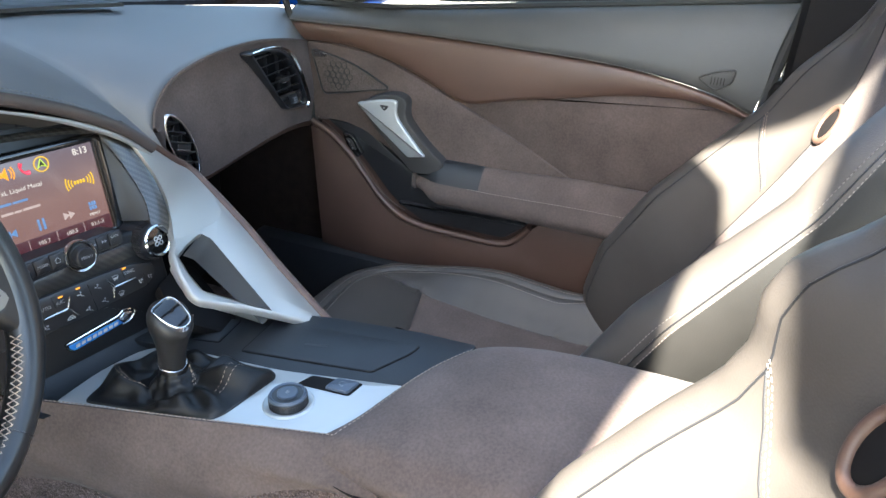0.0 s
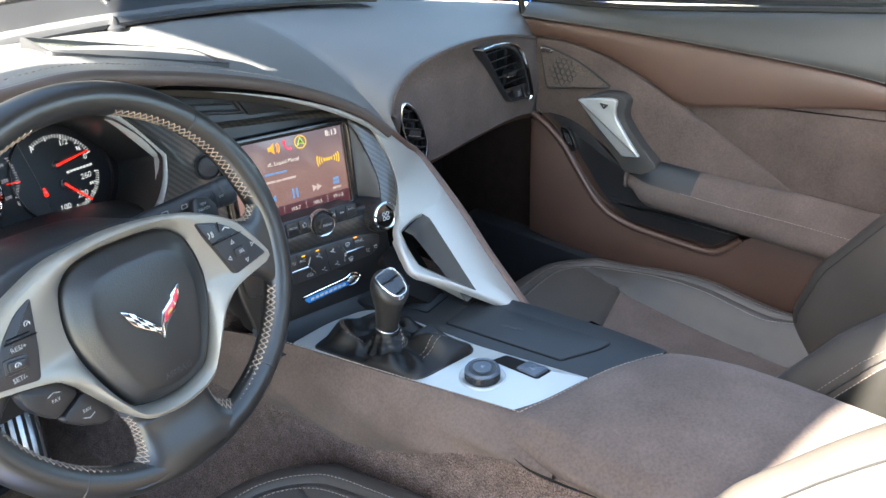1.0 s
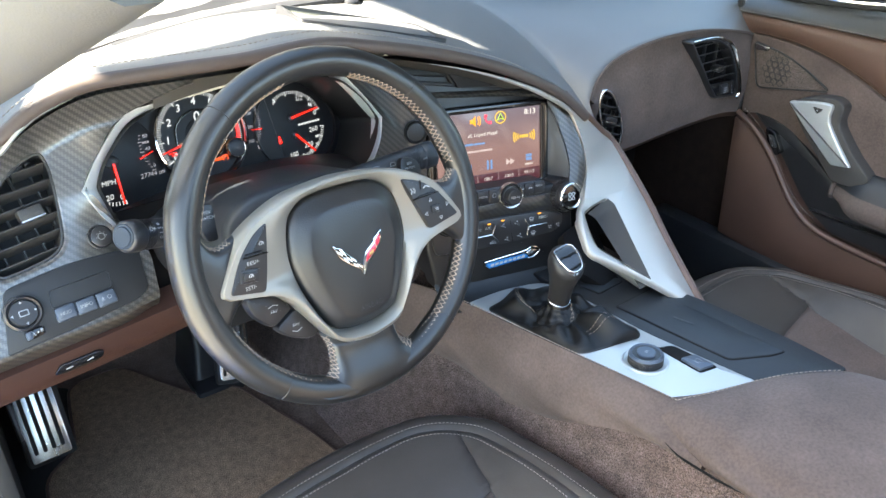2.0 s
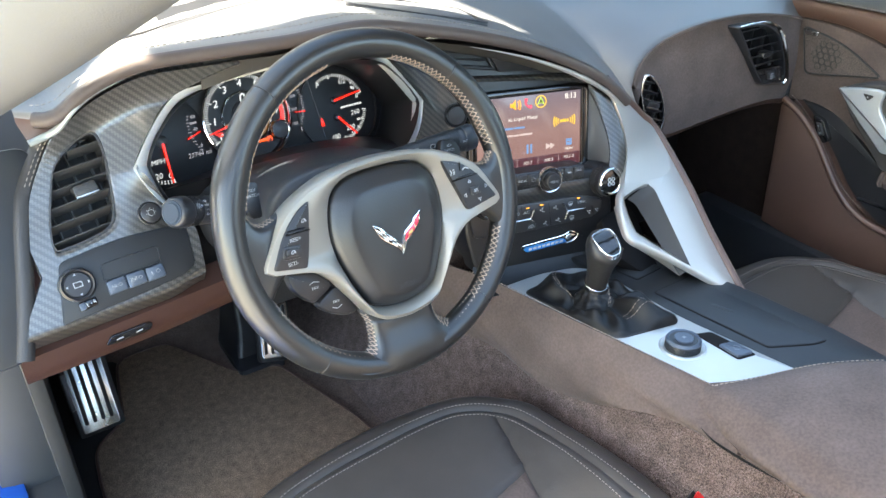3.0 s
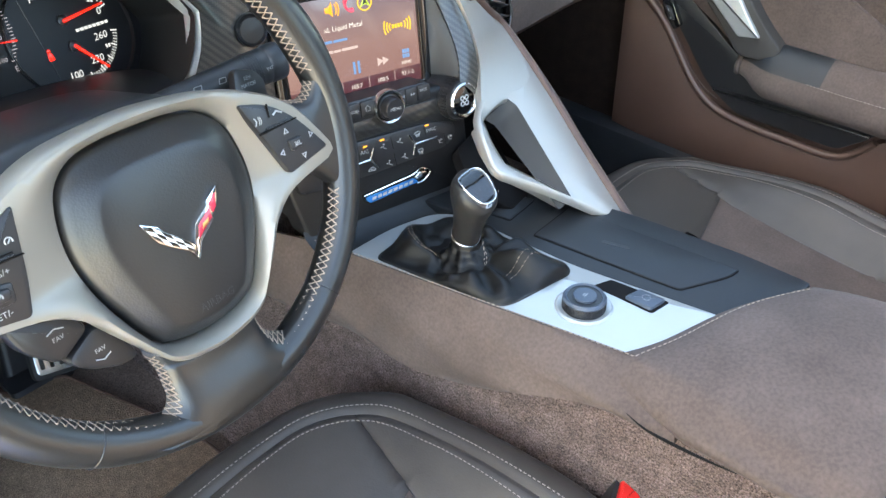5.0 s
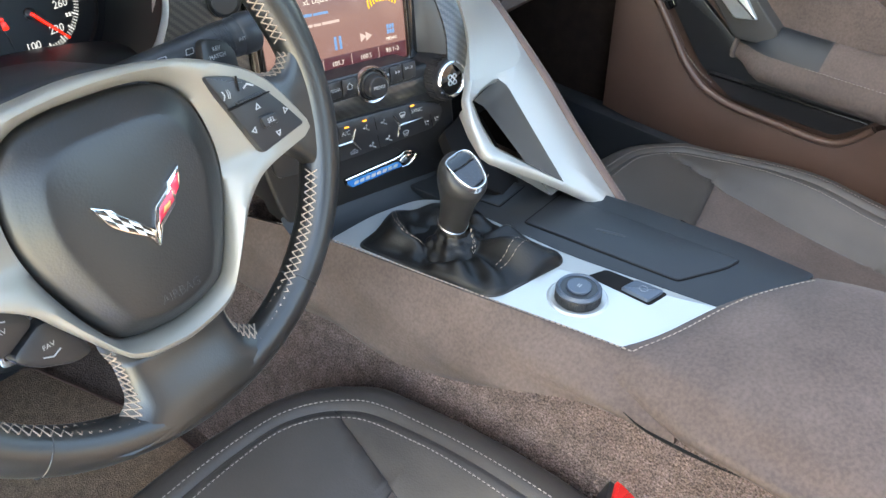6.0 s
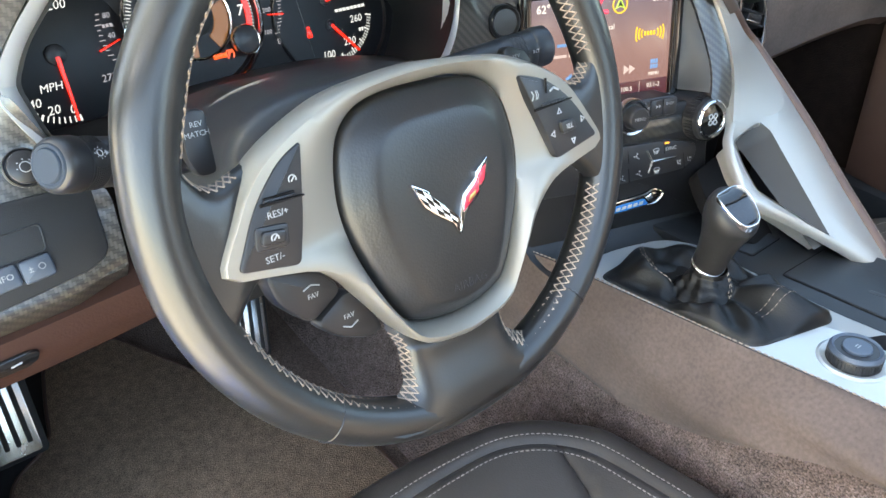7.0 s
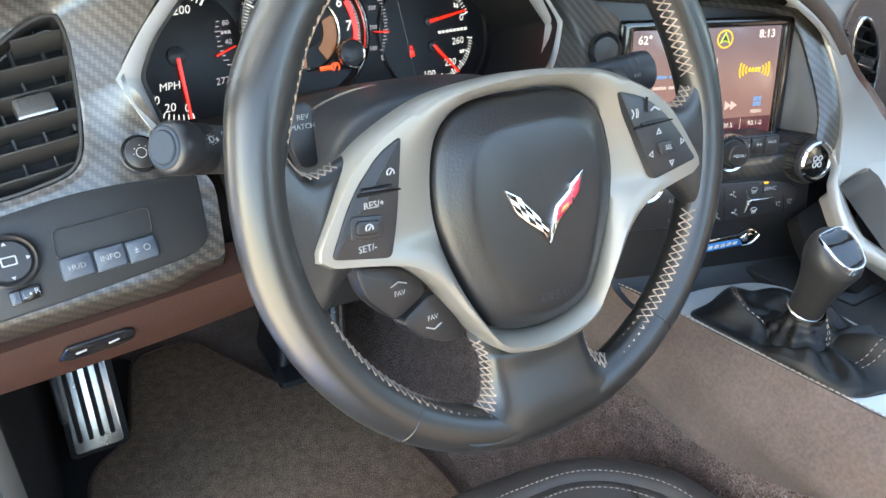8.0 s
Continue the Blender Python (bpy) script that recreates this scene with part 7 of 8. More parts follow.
for i in range(72):
    a = 2 * math.pi * i / 72
    if abs((a - front_a + math.pi) % (2 * math.pi) - math.pi) > 0.50:
        for k in range(7):
            b_ = box(0.0148, 0.0155, -0.0004, 0.0004, 0.0184 + 0.0015 * k, 0.0195 + 0.0015 * k, 0.0002)
            b_.transform(Matrix.Rotation(a + 0.02 * (k % 2), 4, "Z"))
            ribs.append(b_)
part("knurl", joined(*ribs), SATIN_BLACK, st, m=SL)


def on_stalk(m, r, z, turn):
    """A place on the outside of a stalk: its own x runs along the stalk, z points out."""
    return m @ Matrix.Rotation(turn, 4, "Z") @ Matrix.Translation((r, 0, z)) @ Matrix(((0, 0, 1, 0), (0, -1, 0, 0), (1, 0, 0, 0), (0, 0, 0, 1)))


sun_mark = joined(collar(circle(0, 0, 0.0022, 14), circle(0, 0, 0.0016, 14), 0, 0.0003, 0.0001), *[box(-0.0003 + 0.0034 * math.cos(a), 0.0003 + 0.0034 * math.cos(a), -0.0003 + 0.0034 * math.sin(a), 0.0003 + 0.0034 * math.sin(a), 0, 0.0003, 0.0001) for a in [k * 0.785 for k in range(8)]])
part("sun_symbol", sun_mark, WHITE_PRINT, st, m=on_stalk(SL, 0.0150, 0.0222, front_a))
part("pointer", slab([Vector(p) for p in ((0.0, -0.0016, 0), (0.0026, 0, 0), (0.0, 0.0016, 0))], 0, 0.0003, 0.0001), WHITE_PRINT, st, m=on_stalk(SL, 0.0150, 0.0262, front_a))
for turn, sh in ((0.62, 0), (0.30, 1), (0.0, 2), (-0.32, 3)):
    mark = (collar(circle(0, 0, 0.0018, 12, 0.0014), circle(0, 0, 0.0012, 12, 0.0009), 0, 0.0003, 0.0001) if sh in (0, 3) else box(-0.002, 0.002, -0.0004, 0.0004, 0, 0.0003, 0.0001) if sh == 1 else lettering("AUTO", 0.0026, (0, 0)))
    part("position_mark", mark, WHITE_PRINT, st, m=on_stalk(SL, 0.0151, 0.0345, front_a + turn))
tip2, root2 = Vector((-0.186, 0.850, 0.838)), Vector((-0.30, 0.868, 0.825))
ax2 = (root2 - tip2).normalized()
SR = ax2.to_track_quat("Z", "Y").to_matrix().to_4x4()
SR.translation = tip2
st2 = part("wiper_stalk", lathe([(0.0, -0.001), (0.0135, 0.0), (0.0158, 0.002), (0.0164, 0.006), (0.0164, 0.014), (0.0158, 0.0155), (0.0152, 0.0165), (0.0155, 0.0175), (0.0156, 0.021), (0.0150, 0.022), (0.0152, 0.024), (0.0152, 0.040), (0.0146, 0.043), (0.0130, 0.08), (0.0105, 0.12)], 40), SHROUD, column, "black wiper stalk with turning end", m=SR)
seen = SR.inverted().to_3x3() @ Vector((-0.22, -0.45, 0.25))
front_b = math.atan2(seen.y, seen.x)
part("knurl", joined(*[hoop([(0.0150, 0.0255 + 0.0022 * k), (0.0156, 0.0259 + 0.0022 * k), (0.0156, 0.0265 + 0.0022 * k), (0.0150, 0.0269 + 0.0022 * k)], 32) for k in range(6)]), SHROUD, st2, m=SR)
part("lettering", lettering("INT", 0.0040, (0, 0)), WHITE_PRINT, st2, m=on_stalk(SR, 0.0158, 0.0190, front_b - 0.25) @ Matrix.Rotation(math.pi, 4, "Z"))
for along, turn, wide in ((0.062, 0.05, 0.0042), (0.084, 0.1, 0.0048)):
    part("wiper_symbol", collar(rounded([(-wide, -0.0022), (wide * 0.7, -0.0022), (wide, 0.0022), (-wide * 0.5, 0.0026)], 0.001), rounded([(-wide * 0.7, -0.0016), (wide * 0.55, -0.0016), (wide * 0.8, 0.0016), (-wide * 0.42, 0.0019)], 0.0008), 0, 0.0003, 0.0001), WHITE_PRINT, st2, m=on_stalk(SR, 0.0150 - 0.022 * (along - 0.043), along, front_b + turn) @ Matrix.Rotation(math.pi, 4, "Z"))

# ---- seats ----
def bolster_line(y):
    return 0.129 + 0.3265 * max(0.0, y - 0.579)


def seat_top(x, y):
    """Height of the cushion over a point of its plan, measured from the middle of the seat."""
    z = 0.455 - 0.03 * smooth(0.70, 0.30, y)
    z += 0.05 * smooth(0.125, 0.205, abs(x)) * smooth(0.70, 0.45, y)
    z += 0.16 * min(0.05, max(0.0, abs(x) - bolster_line(y))) * smooth(0.75, 0.70, y)
    return z


def build_seat(label, lean, waist=0.0):
    seat = thing("bucket_seat", label, "car seat", (0, 0.4, 0.22), "front seats")
    half = [(0, 0.811), (0.09, 0.805), (0.171, 0.783), (0.228, 0.726), (0.243, 0.63), (0.237, 0.50), (0.228, 0.35), (0.215, 0.22)]
    outline = spline(half + [(0.0, 0.20)] + [(-a, b) for a, b in half[:0:-1]], 8, True)
    outline = even(outline, 220, True)
    rows = []
    skirt = [(0.0, 0.225), (0.004, 0.27), (0.007, 0.33), (0.005, 0.39), (0.0, 0.425)]
    for o, z in skirt:
        rows.append([Vector((q.x, q.y, z)) for q in inset(outline, -o + 0.006)])
    steps = [0.006, 0.010, 0.016, 0.023, 0.031, 0.038, 0.044, 0.048, 0.051, 0.054, 0.060, 0.068, 0.078, 0.09, 0.104, 0.12]
    for s in steps:
        lp = []
        for q in outline:
            spine = Vector((0, min(max(q.y, 0.42), 0.62), 0))
            d = spine - q
            p = q + d.normalized() * min(s - 0.006, d.length * 0.95)
            drop = 0.030 * (1 - math.sqrt(max(0, 1 - (1 - min(s / 0.040, 1)) ** 2)))
            groove = 0.0045 * math.exp(-((s - 0.049) / 0.003) ** 2)
            p.z = seat_top(p.x, p.y) - drop - groove
            lp.append(p)
        rows.append(lp)
    for k in range(1, 26):
        f = k / 26
        lp = []
        for q, a in zip(outline, rows[20]):
            spine = Vector((0, min(max(q.y, 0.42), 0.62), 0))
            p = Vector((a.x, a.y, 0)).lerp(spine, f)
            d = abs(abs(p.x) - bolster_line(p.y))
            d2 = abs(p.y - (0.60 + 0.143 * abs(p.x)))
            groove = 0.0045 * math.exp(-(d / 0.004) ** 2)
            if abs(p.x) < bolster_line(p.y):
                groove = max(groove, 0.004 * math.exp(-(d2 / 0.004) ** 2))
            p.z = seat_top(p.x, p.y) - groove
            lp.append(p)
        rows.append(lp)
    split = 12

    def zone(lo, hi, keep, name, mat, label):
        bm = loft(rows[lo:hi], True)
        if keep:
            for s in (-1, 1):
                for at, nrm in (((s * 0.129, 0.579, 0), (1, -s * 0.3265, 0)), ((s * 0.129, 0, 0), (1, 0, 0)), ((0, 0.60, 0), (-s * 0.143, 1, 0))):
                    cut = bmesh.ops.bisect_plane(bm, geom=bm.verts[:] + bm.edges[:] + bm.faces[:], dist=1e-6, plane_co=at, plane_no=nrm)
                    for v in cut["geom_cut"]:
                        if isinstance(v, bmesh.types.BMVert):
                            ax, fy = abs(v.co.x), 0.60 + 0.143 * abs(v.co.x)
                            on = abs(ax - bolster_line(v.co.y)) < 0.0006 or (abs(v.co.y - fy) < 0.0006 and ax < bolster_line(v.co.y))
                            if on:
                                v.co.z = seat_top(v.co.x, v.co.y) - 0.0045
            bmesh.ops.delete(bm, geom=[f for f in bm.faces if not keep(f.calc_center_median())], context="FACES")
        part(name, bm, mat, seat, label, sharp=70)

    zone(0, split + 1, None, "cushion_roll", SEAT_LEATHER, "dark leather edge roll")
    zone(split, len(rows), lambda c: c.x > bolster_line(c.y), "thigh_bolster", SEAT_LEATHER, "smooth dark leather bolster")
    zone(split, len(rows), lambda c: -c.x > bolster_line(c.y), "thigh_bolster", SEAT_LEATHER, "smooth dark leather bolster")
    zone(split, len(rows), lambda c: abs(c.x) <= bolster_line(c.y) and c.y > 0.60 + 0.143 * abs(c.x), "front_panel", SEAT_LEATHER, "dark leather front panel")
    zone(split, len(rows), lambda c: abs(c.x) <= bolster_line(c.y) and c.y <= 0.60 + 0.143 * abs(c.x), "seat_insert", SUEDE, "brown suede insert")
    for k in (10, 15):
        line = [q + Vector((0, 0, 0.0008)) for q in rows[k]]
        lo, hi = 0, len(line)
        front = [q for q in line[:85]]
        back = [q for q in line[135:]] + [line[0]]
        for seg in (front, back):
            part("cushion_stitching", stitches(seg, 0.0038, 0.0018, 0.00048), PALE_THREAD, seat)
    for s in (-1, 1):
        y = [0.735 - 0.02 * i for i in range(20)]
        part("bolster_seam", tube([Vector((s * bolster_line(v), v, seat_top(bolster_line(v), v) - 0.0048)) for v in y], 0.0011, 6), SATIN_BLACK, seat)
    part("insert_seam", tube([Vector((x, 0.60 + 0.143 * abs(x), seat_top(x, 0.61) - 0.0048)) for x in [-0.14 + 0.014 * i for i in range(21)]], 0.0011, 6), SATIN_BLACK, seat)
    # backrest
    def prof(z):
        zb = [0.40, 0.50, 0.59, 0.71, 0.80, 0.88, 0.95, 1.03, 1.10, 1.18]
        yb = [0.300, 0.322, 0.305, 0.238, 0.165, 0.098, 0.062, 0.026, 0.00, -0.03]
        yc = [0.215, 0.20, 0.165, 0.10, 0.055, 0.02, -0.005, -0.015, -0.02, -0.04]
        w = [0.228, 0.246, 0.252, 0.252, 0.250, 0.246, 0.236, 0.205, 0.165, 0.120]
        pick = lambda t: float(np.interp(z, zb, t))
        sh = lean * smooth(0.60, 0.95, z)
        # a worn bolster sinks in at the waist and under the shoulder
        dent = waist * float(np.interp(z, (0.64, 0.70, 0.775, 0.812, 0.842, 0.875, 0.917, 0.947, 0.979, 1.03), (0, 0.008, 0.019, 0.027, 0.034, 0.027, 0.008, 0.005, 0.018, 0.012)))
        return pick(yb) + sh - dent, pick(yc) + sh, pick(w)

    rows_b, zs = [], [0.40 + 0.78 * i / 56 for i in range(57)]
    for z in zs:
        yb, yc, w = prof(z)
        k = smooth(1.08, 0.94, z)
        yb = yc + (yb - yc) * (0.25 + 0.75 * k)
        half = [(0.0, yc), (0.25, yc + 0.002), (0.46, yc + 0.012), (0.60, yc + (yb - yc) * 0.45), (0.74, yb - 0.012), (0.86, yb), (0.95, yb - 0.012), (1.0, yb - 0.04), (1.01, yb - 0.085), (0.96, yb - 0.14), (0.80, yc - 0.11)]
        pts = [Vector((-a * w, b, z)) for a, b in half[::-1]] + [Vector((a * w, b, z)) for a, b in half[1:]]
        rows_b.append(even(spline(pts, 6), 121))
    rows_b.append([q.lerp(Vector((0, -0.08, 1.20)), 0.35) + Vector((0, 0, 0.012)) for q in rows_b[-1]])
    rows_b.append([q.lerp(Vector((0, -0.09, 1.205)), 0.7) + Vector((0, 0, 0.006)) for q in rows_b[-1]])

    def bzone(c0, c1, name, mat, label):
        part(name, loft([r[c0:c1 + 1] for r in rows_b]), mat, seat, label, sharp=75)

    bzone(0, 22, "side_shell", SHELL_LEATHER, "black leather backrest side")
    bzone(22, 48, "side_bolster", SEAT_LEATHER, "dark leather backrest bolster")
    bzone(48, 72, "backrest_insert", SUEDE, "brown suede backrest insert")
    bzone(72, 98, "side_bolster", SEAT_LEATHER, "dark leather backrest bolster")
    bzone(98, 120, "side_shell", SHELL_LEATHER, "black leather backrest side")
    for c, th in ((22, PALE_THREAD), (24, PALE_THREAD), (98, PALE_THREAD), (96, PALE_THREAD)):
        line = [r[c] + Vector((0, 0.0010, 0.0004)) for r in rows_b[2:54]]
        part("back_stitching", stitches(line, 0.0036, 0.0020, 0.00035), th, seat)
    for cs in ((87, 85, 83, 81, 79, 77, 75, 73), (33, 35, 37, 39, 41, 43, 45, 47)):
        cross = [rows_b[34 - i][c] + Vector((0, 0.0004, 0.0003)) for i, c in enumerate(cs)]
        part("cross_seam", tube(cross, 0.0009, 6), SATIN_BLACK, seat)
        for d in (0.006, 0.010):
            part("cross_stitching", stitches([q.lerp(rows_b[35 - i][c], d / 0.0155) + Vector((0, 0.0010, 0.0006)) for i, (q, c) in enumerate(zip(cross, cs))], 0.0036, 0.0020, 0.0004), THREAD, seat)
    for c in (33, 87):
        part("bolster_piping", tube([r[c] + Vector((0, 0.0004, 0.0003)) for r in rows_b[6:48]], 0.0010, 6), SATIN_BLACK, seat)
    for c in (23, 97, 48, 72):
        part("back_seam", tube([r[c] for r in rows_b[1:55]], 0.0011, 6), SATIN_BLACK, seat)
    for s in (-1, 1):
        at = min((q for r in rows_b for q in r[33:88]), key=lambda q: (q.x - s * 0.084) ** 2 + (q.z - 0.908) ** 2)
        HG = Vector((-s * 0.30, 0.85, 0.38)).to_track_quat("Z", "Y").to_matrix().to_4x4()
        HG.translation = at + Vector((0, 0.002, 0))
        part("harness_guide", tube(circle(0, 0, 0.017, 28, 0.027), 0.0048, 10, True), BROWN_LEATHER, seat, "brown leather rim of the belt opening", m=HG)
        part("harness_opening", slab(circle(0, 0, 0.017, 24, 0.027), -0.004, 0.001, 0.001), DARK_VOID, seat, m=HG)
    return seat


driver_seat = build_seat("dark leather driver's bucket seat, sunlit backrest, beside the console", 0.065, 1.0)
driver_seat.location = (-0.365, 0.411, 0.226)
driver_seat.rotation_euler = (0, 0, radians(3.5))
pass_seat = build_seat("dark leather passenger bucket seat with suede insert, sunlit backrest", 0.0)
pass_seat.location = (0.422, 0.418, 0.200)
pass_seat.rotation_euler = (0, 0, radians(2.5))

buckle = thing("seat_belt_buckle", "black seat belt buckle with red release button", "buckle", (-0.12, 0.46, 0.42))
BK = plane_at((-0.122, 0.463, 0.494), 18, 76)
part("housing", slab(rounded(mm((-24, -14), (24, -14), (24, 14), (-24, 14)), 0.005), -0.06, 0.003, 0.003), SATIN_BLACK, buckle, "black housing", m=BK)
part("release_button", slab(rounded(mm((-20, -12), (20, -12), (20, 9), (-20, 9)), 0.003), 0.0, 0.009, 0.003), RED_PLASTIC, buckle, "red release button", m=BK)
part("stem", box(-0.012, 0.012, -0.004, 0.004, -0.14, -0.05, 0.002), SATIN_BLACK, buckle, m=BK)

# ---- passenger door ----
DX = 0.690
DM = Matrix(((0, 0, -1, DX), (-1, 0, 0, 0), (0, 1, 0, 0), (0, 0, 0, 1)))


def dd(*pts):
    """Outline on the door from distances along the car and heights."""
    return [(-y, z) for y, z in pts]


door = thing("door", "closed passenger door in brown leather and suede with silver pull handle", "car door", (0.72, 0.55, 0.42))
body = rounded(dd((1.00, 0.868), (0.78, 0.870), (0.46, 0.862), (0.20, 0.845), (0.128, 0.815), (0.13, 0.42), (0.90, 0.40), (0.955, 0.69)), 0.01)
part("door_body", slab(body, -0.09, -0.012, 0.004), BROWN_LEATHER, door, "brown leather door panel", m=DM)
belt = spline(dd((1.012, 0.909), (0.78, 0.926), (0.466, 0.967), (0.097, 1.017)), 12)
seam = spline(dd((1.004, 0.884), (0.779, 0.890), (0.559, 0.889), (0.355, 0.883), (0.21, 0.861), (0.132, 0.833)), 10)
be, se = even(belt, 60), even(seam, 60)
rows = []
for k, (f, w) in enumerate(((0, -0.012), (0.02, 0.0005), (0.06, 0.003), (0.2, 0.002), (0.45, -0.004), (0.7, -0.014), (0.88, -0.026), (0.97, -0.036), (1.0, -0.05))):
    rows.append([a.lerp(b, f) + Vector((0, 0, w)) for a, b in zip(se, be)])
part("upper_roll", loft(rows), ROLL_LEATHER, door, "black leather upper roll", m=DM, sharp=70)
part("roll_stitching", stitches([q + Vector((0, 0.004, 0.004)) for q in se], 0.0036, 0.0018, 0.00045), PALE_THREAD, door, m=DM)
part("belt_seal", tube([q + Vector((0, 0.002, -0.05)) for q in be], 0.007, 8), RUBBER, door, "rubber window seal", m=DM)
tw = rounded(dd((0.228, 0.886), (0.200, 0.900), (0.172, 0.905), (0.174, 0.886), (0.197, 0.868)), [0.006, 0.02, 0.005, 0.006, 0.010], 5)
tp = part("tweeter_grille", slab(tw, -0.03, 0.0035, 0.001), ROLL_LEATHER, door, "small triangular tweeter cover", m=DM)
part("tweeter_edge", collar(inset(tw, -0.002), inset(tw, 0.0012), -0.012, 0.0052, 0.0010), BLACK_LEATHER, tp, m=DM)
part("tweeter_slots", joined(*[box(-0.207 + 0.005 * i, -0.2058 + 0.005 * i, 0.8785, 0.891, 0.003, 0.0042, 0.0003) for i in range(5)]), DARK_VOID, tp, m=DM)
low = even(spline(dd((0.972, 0.850), (0.88, 0.852), (0.789, 0.834), (0.71, 0.806), (0.637, 0.774), (0.54, 0.794), (0.444, 0.814), (0.36, 0.832), (0.290, 0.842), (0.22, 0.843), (0.135, 0.827)), 8), 60)
rows = []
for f, w in ((0, -0.010), (0.03, -0.001), (0.1, 0.002), (0.3, 0.004), (0.6, 0.003), (0.9, 0.0), (0.97, -0.002), (1, -0.012)):
    rows.append([a.lerp(b, f) + Vector((0, 0, w)) for a, b in zip(se, low)])
part("upper_band", loft(rows), BROWN_LEATHER, door, "smooth brown leather band", m=DM, sharp=70)
ins = rounded(dd((0.670, 0.790), (0.444, 0.832), (0.290, 0.860), (0.215, 0.860), (0.132, 0.842), (0.132, 0.60), (0.424, 0.66)), [0.004, 0.1, 0.06, 0.05, 0.004, 0.01, 0.01], 6)
part("suede_insert", slab(ins, -0.02, -0.008, 0.004), SUEDE, door, "brown suede insert", m=DM)
dg = rounded(dd((0.970, 0.849), (0.88, 0.850), (0.789, 0.833), (0.637, 0.771), (0.52, 0.718), (0.405, 0.660), (0.41, 0.60), (0.66, 0.585), (0.79, 0.66), (0.88, 0.70), (0.955, 0.690)), [0.006, 0.04, 0.04, 0.1, 0.1, 0.01, 0.01, 0.03, 0.03, 0.03, 0.006], 5)
part("suede_sweep", slab(dg, -0.02, -0.002, 0.005), SUEDE, door, "brown suede sweep round the handle", m=DM)
spk = rounded(dd((0.957, 0.836), (0.870, 0.822), (0.786, 0.781), (0.930, 0.750)), [0.010, 0.05, 0.012, 0.012], 6)
gr = part("speaker_grille", slab(spk, -0.004, 0.0015, 0.001), GRILLE_CLOTH, door, "triangular speaker grille", m=DM)
part("grille_edge", collar(inset(spk, -0.002), inset(spk, 0.0012), 0.0, 0.0032, 0.0010), SATIN_BLACK, gr, m=DM)
cells = []
for i in range(-4, 5):
    for j in range(-3, 4):
        cx, cy = -0.897 + 0.0125 * (i + 0.5 * (j % 2)), 0.791 + 0.0108 * j
        if math.hypot(cx + 0.897, cy - 0.791) < 0.032:
            cells.append(collar([Vector((cx + 0.0068 * math.cos(a), cy + 0.0068 * math.sin(a), 0)) for a in [0.524 + 1.047 * k for k in range(6)]], [Vector((cx + 0.0056 * math.cos(a), cy + 0.0056 * math.sin(a), 0)) for a in [0.524 + 1.047 * k for k in range(6)]], 0.0012, 0.0022, 0.0003))
part("honeycomb", joined(*cells), RUBBER, gr, "honeycomb mesh", m=DM)
part("bright_bar", slab(rounded(dd((0.953, 0.832), (0.920, 0.833), (0.924, 0.824), (0.948, 0.822)), 0.002), 0.001, 0.0065, 0.001), BRUSHED, gr, "small bright bar", m=DM)
grip = rounded(dd((0.838, 0.752), (0.80, 0.772), (0.762, 0.780), (0.738, 0.770), (0.742, 0.736), (0.700, 0.690), (0.655, 0.655), (0.672, 0.632), (0.722, 0.627), (0.765, 0.668), (0.815, 0.715)), [0.008, 0.02, 0.01, 0.012, 0.02, 0.03, 0.012, 0.008, 0.012, 0.03, 0.02], 6)
part("pull_backing", slab(grip, -0.01, 0.027, 0.0035, 3), PULL_GREY, door, "dark grey grip behind the handle", m=DM)
hnd = rounded(dd((0.842, 0.752), (0.800, 0.764), (0.773, 0.769), (0.756, 0.769), (0.759, 0.740), (0.729, 0.704), (0.694, 0.667), (0.730, 0.660), (0.797, 0.712)), [0.005, 0.01, 0.008, 0.008, 0.015, 0.04, 0.004, 0.006, 0.05], 6)
ph = part("pull_handle", slab(hnd, 0.020, 0.034, 0.0035, 3), SILVER, door, "satin silver pull handle", m=DM)
part("unlock_button", slab(rounded(dd((0.793, 0.757), (0.772, 0.757), (0.781, 0.745)), 0.004, 4), 0.033, 0.036, 0.001), SATIN_BLACK, ph, "black triangular button", m=DM)
part("marking", slab(circle(-0.782, 0.7525, 0.0016, 10), 0.036, 0.0363, 0.0001), WHITE_PRINT, ph, m=DM)
# arm rest of the door
rows = []
for i in range(31):
    f = i / 30
    y = 0.718 - 0.60 * f
    open_ = smooth(0.0, 0.10, f)
    lift = 0.010 * smooth(0.25, 0.6, f)
    sec = [(0.700, 0.655 + lift), (0.685, 0.660 + lift), (0.668, 0.652 + lift * 0.7), (0.652, 0.634 + lift * 0.5), (0.642, 0.616), (0.638, 0.600), (0.641, 0.586), (0.655, 0.576), (0.700, 0.570)]
    row = []
    for x, z in sec:
        row.append(Vector((0.700 + (x - 0.700) * (0.45 + 0.55 * open_), y, 0.618 + (z - 0.618) * (0.55 + 0.45 * open_))))
    rows.append(even(spline(row, 5), 40))
part("arm_cap", loft([r[:17] for r in rows[:8]]), SOFT_BLACK, door, "black plastic cap of the arm rest", sharp=70)
part("arm_rest", joined(loft([r[16:] for r in rows[:8]]), loft(rows[7:])), SUEDE, door, "brown suede arm rest", sharp=70)
part("arm_cap_end", tube([q + Vector((0, 0.001, 0)) for q in rows[0][3:37]], 0.005, 8), SUEDE, door)
part("arm_stitching", stitches([r[16] + Vector((-0.0012, 0, 0.0008)) for r in rows[6:]], 0.0036, 0.0018, 0.00045), PALE_THREAD, door)
